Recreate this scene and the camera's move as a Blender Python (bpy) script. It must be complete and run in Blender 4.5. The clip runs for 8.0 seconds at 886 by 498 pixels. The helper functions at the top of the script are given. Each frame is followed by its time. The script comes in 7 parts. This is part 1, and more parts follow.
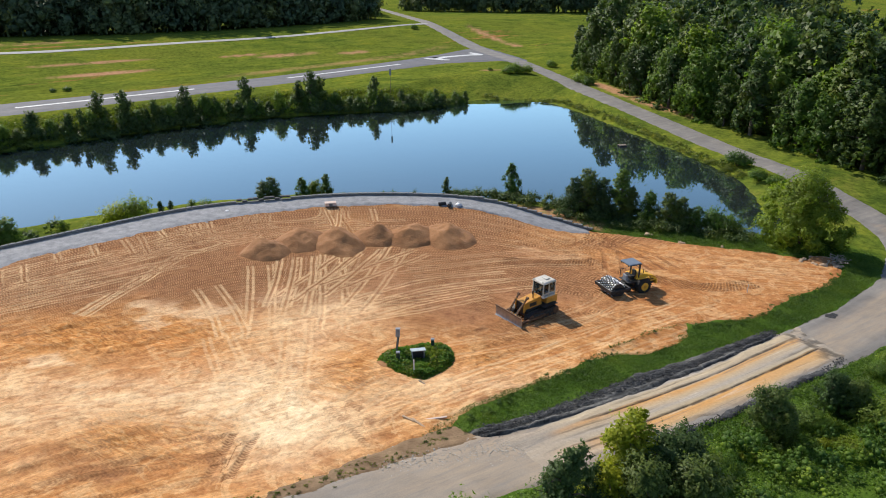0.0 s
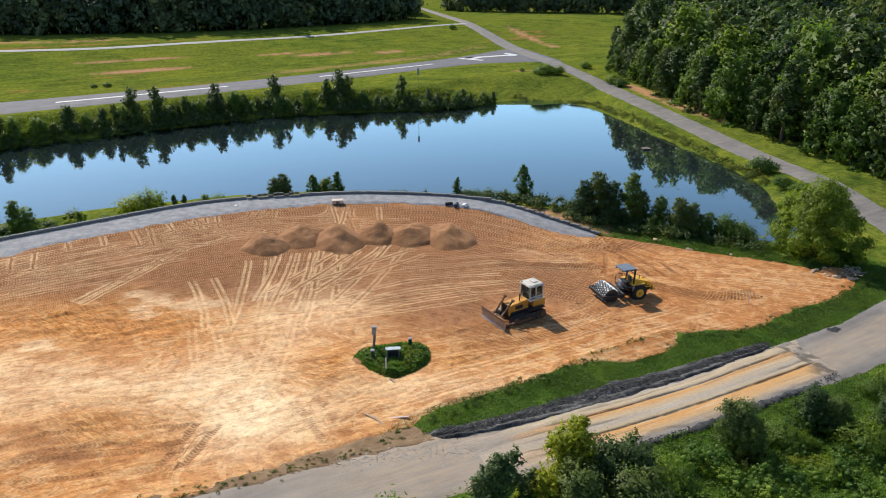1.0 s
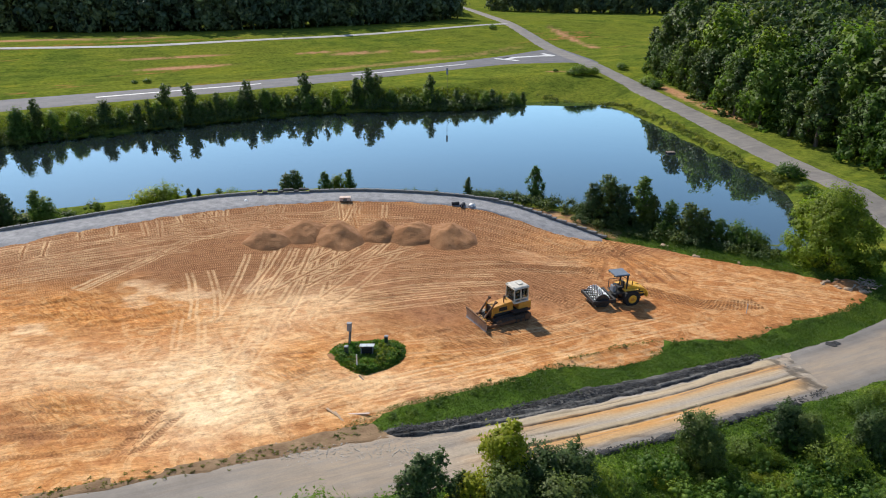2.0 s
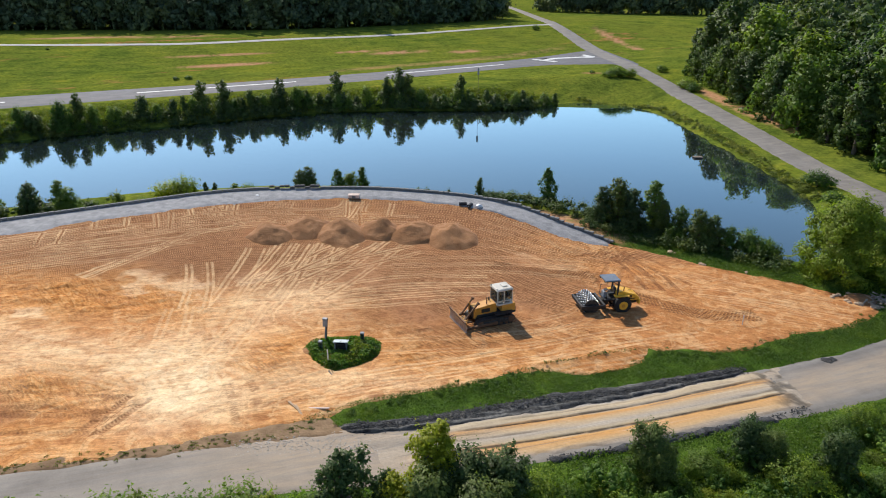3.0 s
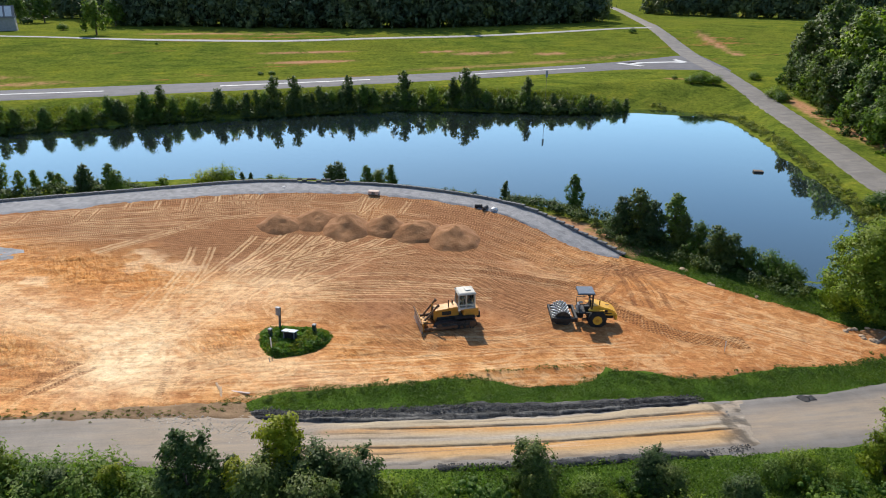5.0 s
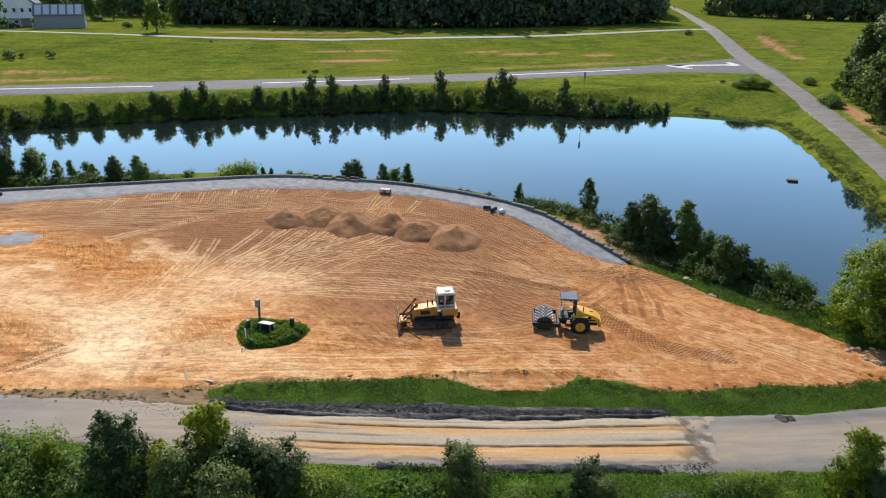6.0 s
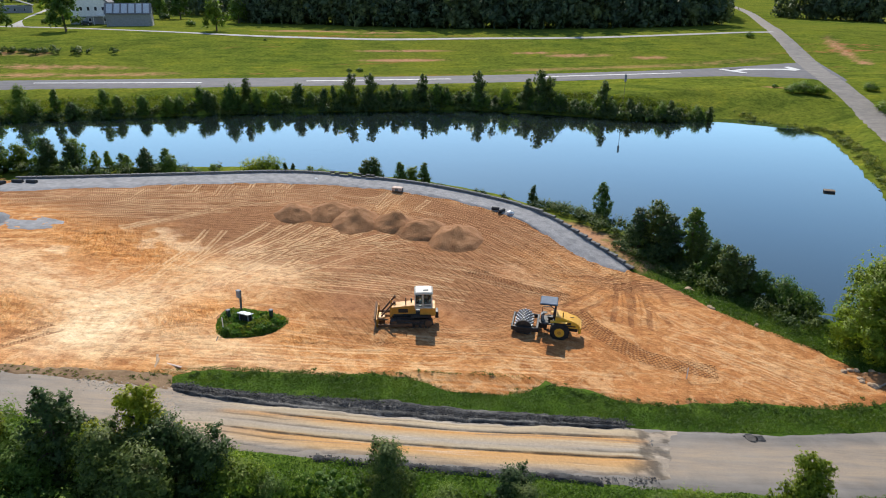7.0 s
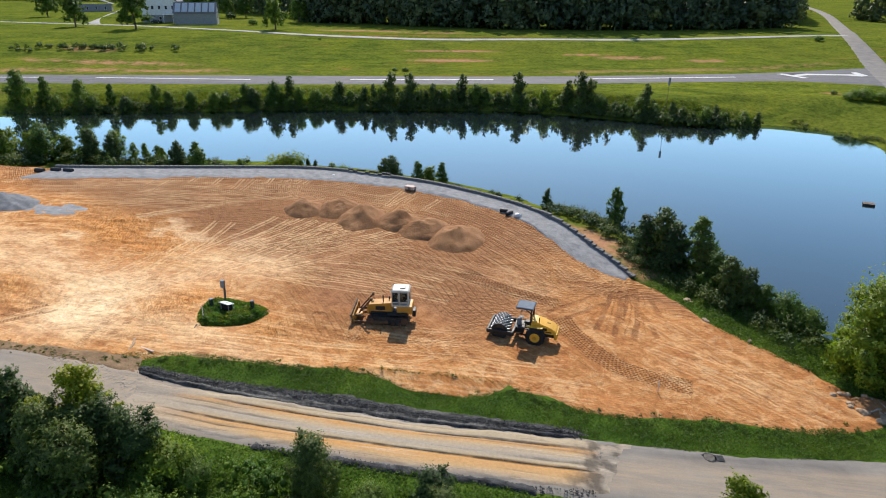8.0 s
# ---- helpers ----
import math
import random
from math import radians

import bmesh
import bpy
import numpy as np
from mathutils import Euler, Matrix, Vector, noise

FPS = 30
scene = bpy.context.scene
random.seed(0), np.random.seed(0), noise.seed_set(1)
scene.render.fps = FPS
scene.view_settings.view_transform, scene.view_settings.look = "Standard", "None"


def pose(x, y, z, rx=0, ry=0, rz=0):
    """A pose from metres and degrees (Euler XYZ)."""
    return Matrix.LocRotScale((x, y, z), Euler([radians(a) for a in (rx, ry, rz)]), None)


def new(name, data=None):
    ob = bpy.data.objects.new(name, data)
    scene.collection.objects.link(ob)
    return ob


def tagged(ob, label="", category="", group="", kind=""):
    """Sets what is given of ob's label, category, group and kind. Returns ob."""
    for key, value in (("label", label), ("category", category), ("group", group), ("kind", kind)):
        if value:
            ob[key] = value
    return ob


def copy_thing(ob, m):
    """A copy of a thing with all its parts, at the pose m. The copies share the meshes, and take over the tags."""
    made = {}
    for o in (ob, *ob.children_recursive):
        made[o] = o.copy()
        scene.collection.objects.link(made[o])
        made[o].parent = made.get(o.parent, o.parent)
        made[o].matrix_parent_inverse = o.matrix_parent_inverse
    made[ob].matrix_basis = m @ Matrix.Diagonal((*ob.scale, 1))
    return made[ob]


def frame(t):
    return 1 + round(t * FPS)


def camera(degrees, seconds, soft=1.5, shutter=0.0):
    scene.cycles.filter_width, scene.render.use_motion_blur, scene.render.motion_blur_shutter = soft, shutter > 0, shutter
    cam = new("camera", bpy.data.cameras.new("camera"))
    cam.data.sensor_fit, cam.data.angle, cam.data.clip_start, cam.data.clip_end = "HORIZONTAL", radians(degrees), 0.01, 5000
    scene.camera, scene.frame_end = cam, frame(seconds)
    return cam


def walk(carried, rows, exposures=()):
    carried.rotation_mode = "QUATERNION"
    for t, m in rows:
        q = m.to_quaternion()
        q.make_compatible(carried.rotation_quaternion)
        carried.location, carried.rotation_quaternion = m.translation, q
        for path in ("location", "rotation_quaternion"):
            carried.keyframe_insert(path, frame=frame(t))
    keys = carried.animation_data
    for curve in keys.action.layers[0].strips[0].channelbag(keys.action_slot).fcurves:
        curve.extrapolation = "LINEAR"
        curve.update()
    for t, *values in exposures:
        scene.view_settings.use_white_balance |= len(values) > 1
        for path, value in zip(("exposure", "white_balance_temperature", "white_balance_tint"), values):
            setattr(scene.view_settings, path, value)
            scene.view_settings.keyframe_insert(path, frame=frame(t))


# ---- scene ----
cam = camera(68.2, 8.0, soft=1.0)
METRES, EYE, TILT, LEAN, TURN = 44.0, 25.5, -22.4, 0.0, 0.0
ROWS = [
    (0.0, 0.0, 0.0, 0.0, 0.0, 0.0, -0.0),
    (0.5, 0.0506, 0.0019, 0.0003, 1.84, -0.0, -0.78),
    (1.0, 0.1027, 0.0055, 0.0012, 3.75, -0.04, -1.59),
    (1.5, 0.1562, 0.011, 0.0026, 5.69, -0.11, -2.4),
    (3.0, 0.324, 0.038, 0.0115, 11.92, -0.48, -4.99),
    (3.5, 0.3817, 0.0521, 0.0167, 14.1, -0.66, -5.9),
    (4.0, 0.4401, 0.0687, 0.023, 16.36, -0.89, -6.81),
    (4.5, 0.4994, 0.0887, 0.0311, 18.7, -1.16, -7.75),
    (6.0, 0.6803, 0.1651, 0.0626, 26.2, -2.34, -10.63),
    (6.5, 0.7414, 0.1967, 0.0749, 28.86, -2.83, -11.58),
    (7.0, 0.8022, 0.232, 0.0889, 31.6, -3.37, -12.55),
    (7.5, 0.8621, 0.2711, 0.1048, 34.39, -3.97, -13.49),
    (8.0, 0.9216, 0.3142, 0.1222, 37.33, -4.66, -14.45),
]
walk(cam, [(t, pose(0, 0, EYE, TILT, LEAN, TURN) @ pose(METRES * x, METRES * y, METRES * z, 90 + pitch, roll, yaw)) for t, x, y, z, yaw, pitch, roll in ROWS], [(0.0, 0.29), (8.0, 0.31)])

# ---- light ----
SUN = Vector((-2.02, 2.62, 2.9)).normalized()
world = bpy.data.worlds.new("sky")
scene.world = world
world.use_nodes = True
wt = world.node_tree
sky = wt.nodes.new("ShaderNodeTexSky")
sky.sky_type, sky.sun_disc = "NISHITA", False
sky.sun_elevation, sky.sun_rotation = math.asin(SUN.z), math.atan2(SUN.x, SUN.y)
sky.air_density, sky.dust_density, sky.ozone_density = 1.0, 0.2, 3.0
wt.links.new(sky.outputs[0], wt.nodes["Background"].inputs[0])
wt.nodes["Background"].inputs[1].default_value = 0.14
sun = new("sun", bpy.data.lights.new("sun", "SUN"))
sun.data.energy, sun.data.angle, sun.data.color = 4.6, radians(0.53), (1.0, 0.93, 0.82)
sun.rotation_euler = (-SUN).to_track_quat("-Z", "Y").to_euler()

# ---- materials ----
class Tree:
    """Short hand for a material's nodes."""

    def __init__(self, name, rough=0.8, metal=0.0, spec=0.3):
        self.m = bpy.data.materials.new(name)
        self.m.use_nodes = True
        self.t = self.m.node_tree
        self.b = self.t.nodes["Principled BSDF"]
        self.b.inputs["Roughness"].default_value = rough
        self.b.inputs["Metallic"].default_value = metal
        self.b.inputs["Specular IOR Level"].default_value = spec

    def node(self, kind, **ins):
        n = self.t.nodes.new(kind)
        for k, v in ins.items():
            self.put(n.inputs[k.replace("_", " ")], v)
        return n

    def put(self, socket, v):
        if isinstance(v, bpy.types.NodeSocket):
            self.t.links.new(v, socket)
        else:
            socket.default_value = (*v, 1.0) if isinstance(v, tuple) and len(v) == 3 and socket.type == "RGBA" else v

    def place(self, scale=(1, 1, 1), turn=0.0):
        g = self.node("ShaderNodeNewGeometry")
        r = self.node("ShaderNodeMapping", Vector=g.outputs["Position"], Rotation=(0, 0, radians(turn)))
        return self.node("ShaderNodeMapping", Vector=r.outputs[0], Scale=scale).outputs[0]

    def local(self, scale=(1, 1, 1)):
        g = self.node("ShaderNodeTexCoord")
        return self.node("ShaderNodeMapping", Vector=g.outputs["Object"], Scale=scale).outputs[0]

    def noise(self, where, scale, detail=4.0, rough=0.55, warp=0.0):
        return self.node("ShaderNodeTexNoise", Vector=where, Scale=scale, Detail=detail, Roughness=rough, Distortion=warp).outputs[0]

    def ramp(self, fac, *stops):
        n = self.node("ShaderNodeValToRGB", Fac=fac)
        e = n.color_ramp.elements
        while len(e) < len(stops):
            e.new(0.5)
        for el, (p, c) in zip(e, stops):
            el.position = p
            el.color = (c, c, c, 1) if isinstance(c, (int, float)) else (*c, 1)
        return n.outputs[0]

    def mix(self, fac, a, b, how="MIX"):
        n = self.t.nodes.new("ShaderNodeMix")
        n.data_type, n.blend_type = "RGBA", how
        self.put(n.inputs["Factor"], fac)
        self.put(n.inputs["A"] if False else n.inputs[6], a)
        self.put(n.inputs[7], b)
        return n.outputs[2]

    def math(self, op, a, b=0.5):
        n = self.t.nodes.new("ShaderNodeMath")
        n.operation = op
        self.put(n.inputs[0], a)
        self.put(n.inputs[1], b)
        return n.outputs[0]

    def attr(self, name):
        n = self.t.nodes.new("ShaderNodeAttribute")
        n.attribute_name = name
        return n

    def bump(self, height, strength=0.5, dist=0.05, before=None):
        n = self.node("ShaderNodeBump", Height=height, Strength=strength, Distance=dist)
        if before is not None:
            self.put(n.inputs["Normal"], before)
        return n.outputs[0]

    def done(self, color=None, normal=None, rough=None):
        if color is not None:
            self.put(self.b.inputs["Base Color"], color)
        if normal is not None:
            self.put(self.b.inputs["Normal"], normal)
        if rough is not None:
            self.put(self.b.inputs["Roughness"], rough)
        return self.m


def grass_material():
    k = Tree("grass", 0.95, spec=0.0)
    p = k.place()
    big = k.noise(p, 0.018, 5, 0.6)
    mid = k.noise(k.place((0.5, 1.2, 1), -43.8), 0.22, 6, 0.7, 0.5)
    fine = k.noise(p, 1.1, 7, 0.78)
    c = k.ramp(mid, (0.28, (0.062, 0.092, 0.018)), (0.44, (0.115, 0.155, 0.024)), (0.58, (0.165, 0.196, 0.03)), (0.76, (0.235, 0.218, 0.045)))
    blot = k.noise(p, 0.075, 6, 0.72, 0.6)
    c = k.mix(0.8, c, k.ramp(blot, (0.34, (0.5, 0.6, 0.7)), (0.5, (0.95, 0.97, 0.95)), (0.66, (1.35, 1.2, 0.9))), "MULTIPLY")
    c = k.mix(k.ramp(big, (0.44, 0), (0.64, 0.5)), c, (0.185, 0.195, 0.03))
    c = k.mix(0.75, c, k.ramp(fine, (0.32, (0.2, 0.24, 0.25)), (0.5, (0.8, 0.8, 0.8)), (0.68, (1.4, 1.3, 1.1))), "MULTIPLY")
    lush = k.ramp(mid, (0.3, (0.034, 0.075, 0.01)), (0.5, (0.07, 0.122, 0.018)), (0.7, (0.115, 0.165, 0.028)))
    c = k.mix(k.attr("lush").outputs["Fac"], c, k.mix(0.6, lush, k.ramp(fine, (0.32, (0.35, 0.4, 0.4)), (0.5, (0.85, 0.85, 0.85)), (0.68, (1.3, 1.25, 1.1))), "MULTIPLY"))
    streaks = k.noise(k.place((0.012, 0.075, 0.05), -43.8), 1.0, 6, 0.65, 0.6)
    soil = k.math("MULTIPLY", k.ramp(streaks, (0.6, 0), (0.66, 0.8)), k.attr("bare").outputs["Fac"])
    soil = k.math("MULTIPLY", soil, k.ramp(k.noise(p, 0.3, 4, 0.7), (0.4, 0), (0.55, 1)))
    c = k.mix(soil, c, k.ramp(fine, (0.3, (0.24, 0.1, 0.04)), (0.7, (0.42, 0.2, 0.08))))
    bare = k.math("MULTIPLY", k.attr("sand").outputs["Fac"], k.ramp(k.mix(0.5, k.noise(p, 0.45, 5, 0.7), blot), (0.42, 0), (0.52, 1)))
    c = k.mix(bare, c, k.ramp(fine, (0.3, (0.3, 0.14, 0.07)), (0.7, (0.5, 0.29, 0.165))))
    return k.done(c, k.bump(k.mix(0.5, fine, mid), 0.8, 0.25))


def dirt_material():
    k = Tree("graded_soil", 0.95, spec=0.08)
    p = k.place()
    n = k.node("ShaderNodeSeparateColor", Color=k.attr("wear").outputs["Color"])
    pale, dust, damp = n.outputs[0], n.outputs[1], n.outputs[2]
    cleat = k.attr("cleat").outputs["Fac"]
    ochre = k.attr("ochre").outputs["Fac"]
    big = k.noise(p, 0.09, 6, 0.65, 0.8)
    mid = k.noise(p, 0.55, 8, 0.68, 1.0)
    fine = k.noise(p, 6.0, 5, 0.75)
    clod = k.noise(p, 1.9, 8, 0.74, 0.5)
    arc = k.node("ShaderNodeCombineXYZ", X=k.math("MULTIPLY", k.attr("off_wall").outputs["Fac"], 1.7), Y=k.math("MULTIPLY", k.attr("on_wall").outputs["Fac"], 0.1))
    ring = k.node("ShaderNodeCombineXYZ", X=k.math("MULTIPLY", k.attr("turn").outputs["Fac"], 1.9), Y=k.math("MULTIPLY", k.attr("round").outputs["Fac"], 0.17))
    which = k.math("MAXIMUM", k.ramp(k.noise(p, 0.07, 3), (0.52, 0), (0.6, 1)), k.attr("low").outputs["Fac"])
    flow = k.mix(which, k.noise(arc.outputs[0], 1.0, 8, 0.66, 0.7), k.noise(ring.outputs[0], 1.0, 8, 0.66, 0.9))
    # scraped streaks come and go; between them the soil is cloddy
    calm = k.ramp(k.noise(p, 0.16, 5, 0.6, 1.0), (0.4, 0.2), (0.58, 0.75))
    tone = k.mix(calm, mid, flow)
    c = k.ramp(tone, (0.34, (0.3, 0.112, 0.036)), (0.45, (0.44, 0.188, 0.06)), (0.54, (0.56, 0.275, 0.098)), (0.66, (0.69, 0.42, 0.2)))
    c = k.mix(k.ramp(big, (0.45, 0), (0.6, 0.6)), c, k.mix(flow, (0.36, 0.125, 0.035), (0.58, 0.25, 0.08)))
    patch = k.noise(p, 0.35, 8, 0.72, 1.6)
    c = k.mix(k.ramp(patch, (0.52, 0), (0.56, 0.55)), c, (0.7, 0.44, 0.215))
    c = k.mix(k.ramp(patch, (0.4, 0.6), (0.44, 0)), c, (0.35, 0.13, 0.042))
    c = k.mix(k.math("MULTIPLY", dust, k.ramp(k.mix(0.6, flow, mid), (0.36, 0.35), (0.54, 1.0))), c, (0.87, 0.67, 0.42))
    c = k.mix(damp, c, k.mix(k.ramp(tone, (0.38, 0), (0.65, 0.75)), (0.27, 0.118, 0.052), (0.44, 0.225, 0.11)))
    swirl = k.noise(k.place((0.42, 1.7, 1), 32), 1.15, 8, 0.68, 2.0)
    c = k.mix(k.math("MULTIPLY", ochre, k.ramp(swirl, (0.36, 0.7), (0.5, 1.0), (0.66, 0.75))), c, k.ramp(swirl, (0.34, (0.28, 0.1, 0.028)), (0.45, (0.56, 0.215, 0.052)), (0.52, (0.68, 0.31, 0.09)), (0.62, (0.8, 0.46, 0.19))))
    # thin scraped lines
    ridge = k.math("ABSOLUTE", k.math("SUBTRACT", k.mix(which, k.noise(arc.outputs[0], 0.9, 5, 0.6, 0.4), k.noise(ring.outputs[0], 1.3, 5, 0.6, 0.4)), 0.5))
    line = k.math("MULTIPLY", k.ramp(ridge, (0.0, 0.55), (0.014, 0.0)), calm)
    c = k.mix(line, c, (0.26, 0.11, 0.045))
    comb = k.node("ShaderNodeCombineXYZ", X=k.math("MULTIPLY", k.attr("turn").outputs["Fac"], 4.6), Y=k.math("MULTIPLY", k.attr("round").outputs["Fac"], 0.4))
    scrape = k.noise(comb.outputs[0], 1.0, 5, 0.7, 0.8)
    c = k.mix(k.math("MULTIPLY", k.math("MULTIPLY", which, calm), 0.7), c, k.mix(1.0, c, k.ramp(scrape, (0.36, (0.6, 0.5, 0.42)), (0.47, (0.95, 0.93, 0.9)), (0.62, (1.2, 1.18, 1.14))), "MULTIPLY"))
    # grouser marks lie in bands that follow the wall
    band = k.math("MULTIPLY", k.attr("off_wall").outputs["Fac"], 1.75)
    band = k.math("ADD", band, k.math("MULTIPLY", k.noise(p, 0.15, 2), 2.0))
    cell, inner = k.math("FLOOR", band), k.math("FRACT", band)
    rand = k.node("ShaderNodeTexWhiteNoise")
    rand.noise_dimensions = "1D"
    k.put(rand.inputs["W"], cell)
    lean = k.math("MULTIPLY", inner, k.math("ADD", k.math("MULTIPLY", rand.outputs["Value"], 2.4), -1.2))
    run = k.math("ADD", k.math("MULTIPLY", k.attr("on_wall").outputs["Fac"], 3.1), k.math("ADD", lean, k.math("MULTIPLY", rand.outputs["Value"], 7.0)))
    wave = k.math("SINE", k.math("MULTIPLY", run, 6.2832))
    shape = k.ramp(k.math("MULTIPLY", k.math("ADD", wave, 1.0), 0.5), (0.25, 0), (0.75, 1))
    gap = k.ramp(inner, (0.04, 0), (0.2, 1), (0.78, 1), (0.94, 0))
    worn = k.ramp(k.noise(p, 0.6, 6, 0.75), (0.35, 0), (0.48, 1))
    rows = k.math("MULTIPLY", k.math("MULTIPLY", shape, gap), k.math("MULTIPLY", cleat, worn))
    c = k.mix(k.math("MULTIPLY", k.math("SUBTRACT", k.math("MULTIPLY", cleat, worn), rows), 0.55), c, (0.2, 0.085, 0.036))
    c = k.mix(k.math("MULTIPLY", rows, 0.5), c, (0.56, 0.31, 0.145))
    # padfoot prints in the roller's lane
    pu, pv = k.attr("print_u").outputs["Fac"], k.attr("print_v").outputs["Fac"]
    row = k.math("FLOOR", k.math("MULTIPLY", pv, 3.9))
    cu = k.math("ABSOLUTE", k.math("SUBTRACT", k.math("FRACT", k.math("ADD", k.math("MULTIPLY", pu, 3.0), k.math("MULTIPLY", row, 0.5))), 0.5))
    cv = k.math("ABSOLUTE", k.math("SUBTRACT", k.math("FRACT", k.math("MULTIPLY", pv, 3.9)), 0.5))
    dots = k.math("MULTIPLY", k.ramp(k.math("MAXIMUM", cu, cv), (0.24, 1), (0.36, 0)), k.ramp(k.math("MULTIPLY", k.math("ADD", k.math("ABSOLUTE", pv), k.math("MULTIPLY", mid, 0.5)), 0.5), (0.56, 1), (0.68, 0)))
    dots = k.math("MULTIPLY", dots, worn)
    c = k.mix(k.math("MULTIPLY", dots, 0.85), c, (0.19, 0.08, 0.034))
    # single wheel and crawler tracks, pale and dusty or dark and pressed in
    tu, tv = k.attr("track_u").outputs["Fac"], k.math("ABSOLUTE", k.attr("track_v").outputs["Fac"])
    rub = k.math("MULTIPLY", k.math("SUBTRACT", clod, 0.5), 0.12)
    pair = k.ramp(k.math("ADD", k.math("ABSOLUTE", k.math("SUBTRACT", tv, 0.24)), rub), (0.08, 1), (0.17, 0))
    whole = k.ramp(k.math("ADD", tv, rub), (0.18, 1), (0.3, 0))
    bars = k.ramp(k.math("ADD", k.math("MULTIPLY", k.math("SINE", k.math("MULTIPLY", k.math("ADD", tu, k.math("MULTIPLY", tv, 0.6)), 27.0)), 0.5), 0.5), (0.3, 0.45), (0.7, 1))
    broken = k.ramp(k.noise(p, 0.9, 6, 0.72), (0.34, 0.4), (0.48, 1))
    lane = k.math("MULTIPLY", k.math("MULTIPLY", pair, broken), pale)
    c = k.mix(k.math("MULTIPLY", lane, 0.85), c, (0.74, 0.5, 0.27))
    press = k.math("MULTIPLY", k.math("MULTIPLY", whole, bars), k.math("MULTIPLY", broken, k.attr("rut").outputs["Fac"]))
    c = k.mix(k.math("MULTIPLY", press, 0.95), c, (0.2, 0.08, 0.034))
    c = k.mix(0.7, c, k.ramp(clod, (0.34, (0.55, 0.47, 0.43)), (0.48, (0.97, 0.96, 0.95)), (0.66, (1.25, 1.23, 1.2))), "MULTIPLY")
    c = k.mix(0.45, c, k.ramp(fine, (0.25, (0.5, 0.46, 0.44)), (0.5, (0.94, 0.94, 0.94)), (0.72, (1.2, 1.2, 1.2))), "MULTIPLY")
    h = k.bump(clod, 0.7, 0.12)
    h = k.bump(k.math("MULTIPLY", scrape, k.math("MULTIPLY", which, calm)), 0.5, 0.09, h)
    h = k.bump(k.math("SUBTRACT", rows, k.math("MULTIPLY", dots, 1.5)), 1.0, 0.1, h)
    h = k.bump(k.math("SUBTRACT", k.math("MULTIPLY", lane, 0.25), press), 0.6, 0.06, h)
    h = k.bump(k.math("MULTIPLY", flow, calm), 0.5, 0.16, h)
    h = k.bump(k.math("MULTIPLY", swirl, ochre), 0.9, 0.4, h)
    h = k.bump(mid, 0.5, 0.25, h)
    return k.done(c, k.bump(fine, 0.5, 0.05, h))


def plain(name, low, high, scale=3.0, rough=0.7, metal=0.0, bump=0.2, dist=0.01, spec=0.4, local=True):
    k = Tree(name, rough, metal, spec)
    p = k.local() if local else k.place()
    a = k.noise(p, scale, 6, 0.65, 0.3)
    b = k.noise(p, scale * 9, 3, 0.6)
    c = k.ramp(a, (0.3, low), (0.7, high))
    c = k.mix(0.35, c, k.ramp(b, (0.3, (0.6, 0.6, 0.6)), (0.65, (1, 1, 1))), "MULTIPLY")
    return k.done(c, k.bump(b, bump, dist), k.ramp(a, (0.3, min(1, rough + 0.1)), (0.7, max(0.02, rough - 0.1))))


def leaf_material(name, dark, mid, light, glow=0.35, tint=False, vary=0.7):
    k = Tree(name, 0.55, spec=0.25)
    g = k.node("ShaderNodeNewGeometry")
    o = k.attr("tint").outputs["Fac"] if tint else k.node("ShaderNodeObjectInfo").outputs["Random"]
    c = k.mix(0.35, k.ramp(g.outputs["Random Per Island"], (0.0, dark), (0.5, mid), (1.0, light)), mid)
    c = k.mix(vary, c, k.ramp(o, (0.0, (0.35, 0.5, 0.55)), (0.4, (0.8, 0.85, 0.85)), (0.75, (1.1, 1.05, 0.9)), (1.0, (1.7, 1.4, 0.8))), "MULTIPLY")
    k.put(k.b.inputs["Base Color"], c)
    tr = k.node("ShaderNodeBsdfTranslucent", Color=k.mix(1.0, c, (1.0, 1.15, 0.6), "MULTIPLY"))
    ms = k.node("ShaderNodeMixShader", Fac=glow)
    out = k.t.nodes["Material Output"]
    k.t.links.new(k.b.outputs[0], ms.inputs[1])
    k.t.links.new(tr.outputs[0], ms.inputs[2])
    k.t.links.new(ms.outputs[0], out.inputs[0])
    return k.m


def asphalt_material(name, low, high):
    k = Tree(name, 0.85, spec=0.3)
    p = k.place()
    a = k.noise(p, 0.35, 6, 0.65, 0.5)
    f = k.noise(p, 14.0, 3, 0.7)
    dust = k.attr("dust").outputs["Fac"]
    c = k.ramp(a, (0.3, low), (0.7, high))
    c = k.mix(0.6, c, k.ramp(k.noise(k.place((0.06, 1.4, 1), -36), 1.0, 6, 0.7, 0.3), (0.3, (0.62, 0.6, 0.6)), (0.5, (0.95, 0.95, 0.95)), (0.7, (1.3, 1.25, 1.15))), "MULTIPLY")
    d = k.math("MULTIPLY", dust, k.ramp(k.noise(k.place((0.25, 2.0, 1), -34), 1.0, 5, 0.65, 0.5), (0.25, 0.15), (0.65, 1.0)))
    c = k.mix(d, c, (0.36, 0.275, 0.19))
    c = k.mix(0.4, c, k.ramp(f, (0.3, (0.6, 0.6, 0.6)), (0.65, (1, 1, 1))), "MULTIPLY")
    return k.done(c, k.bump(f, 0.3, 0.02))


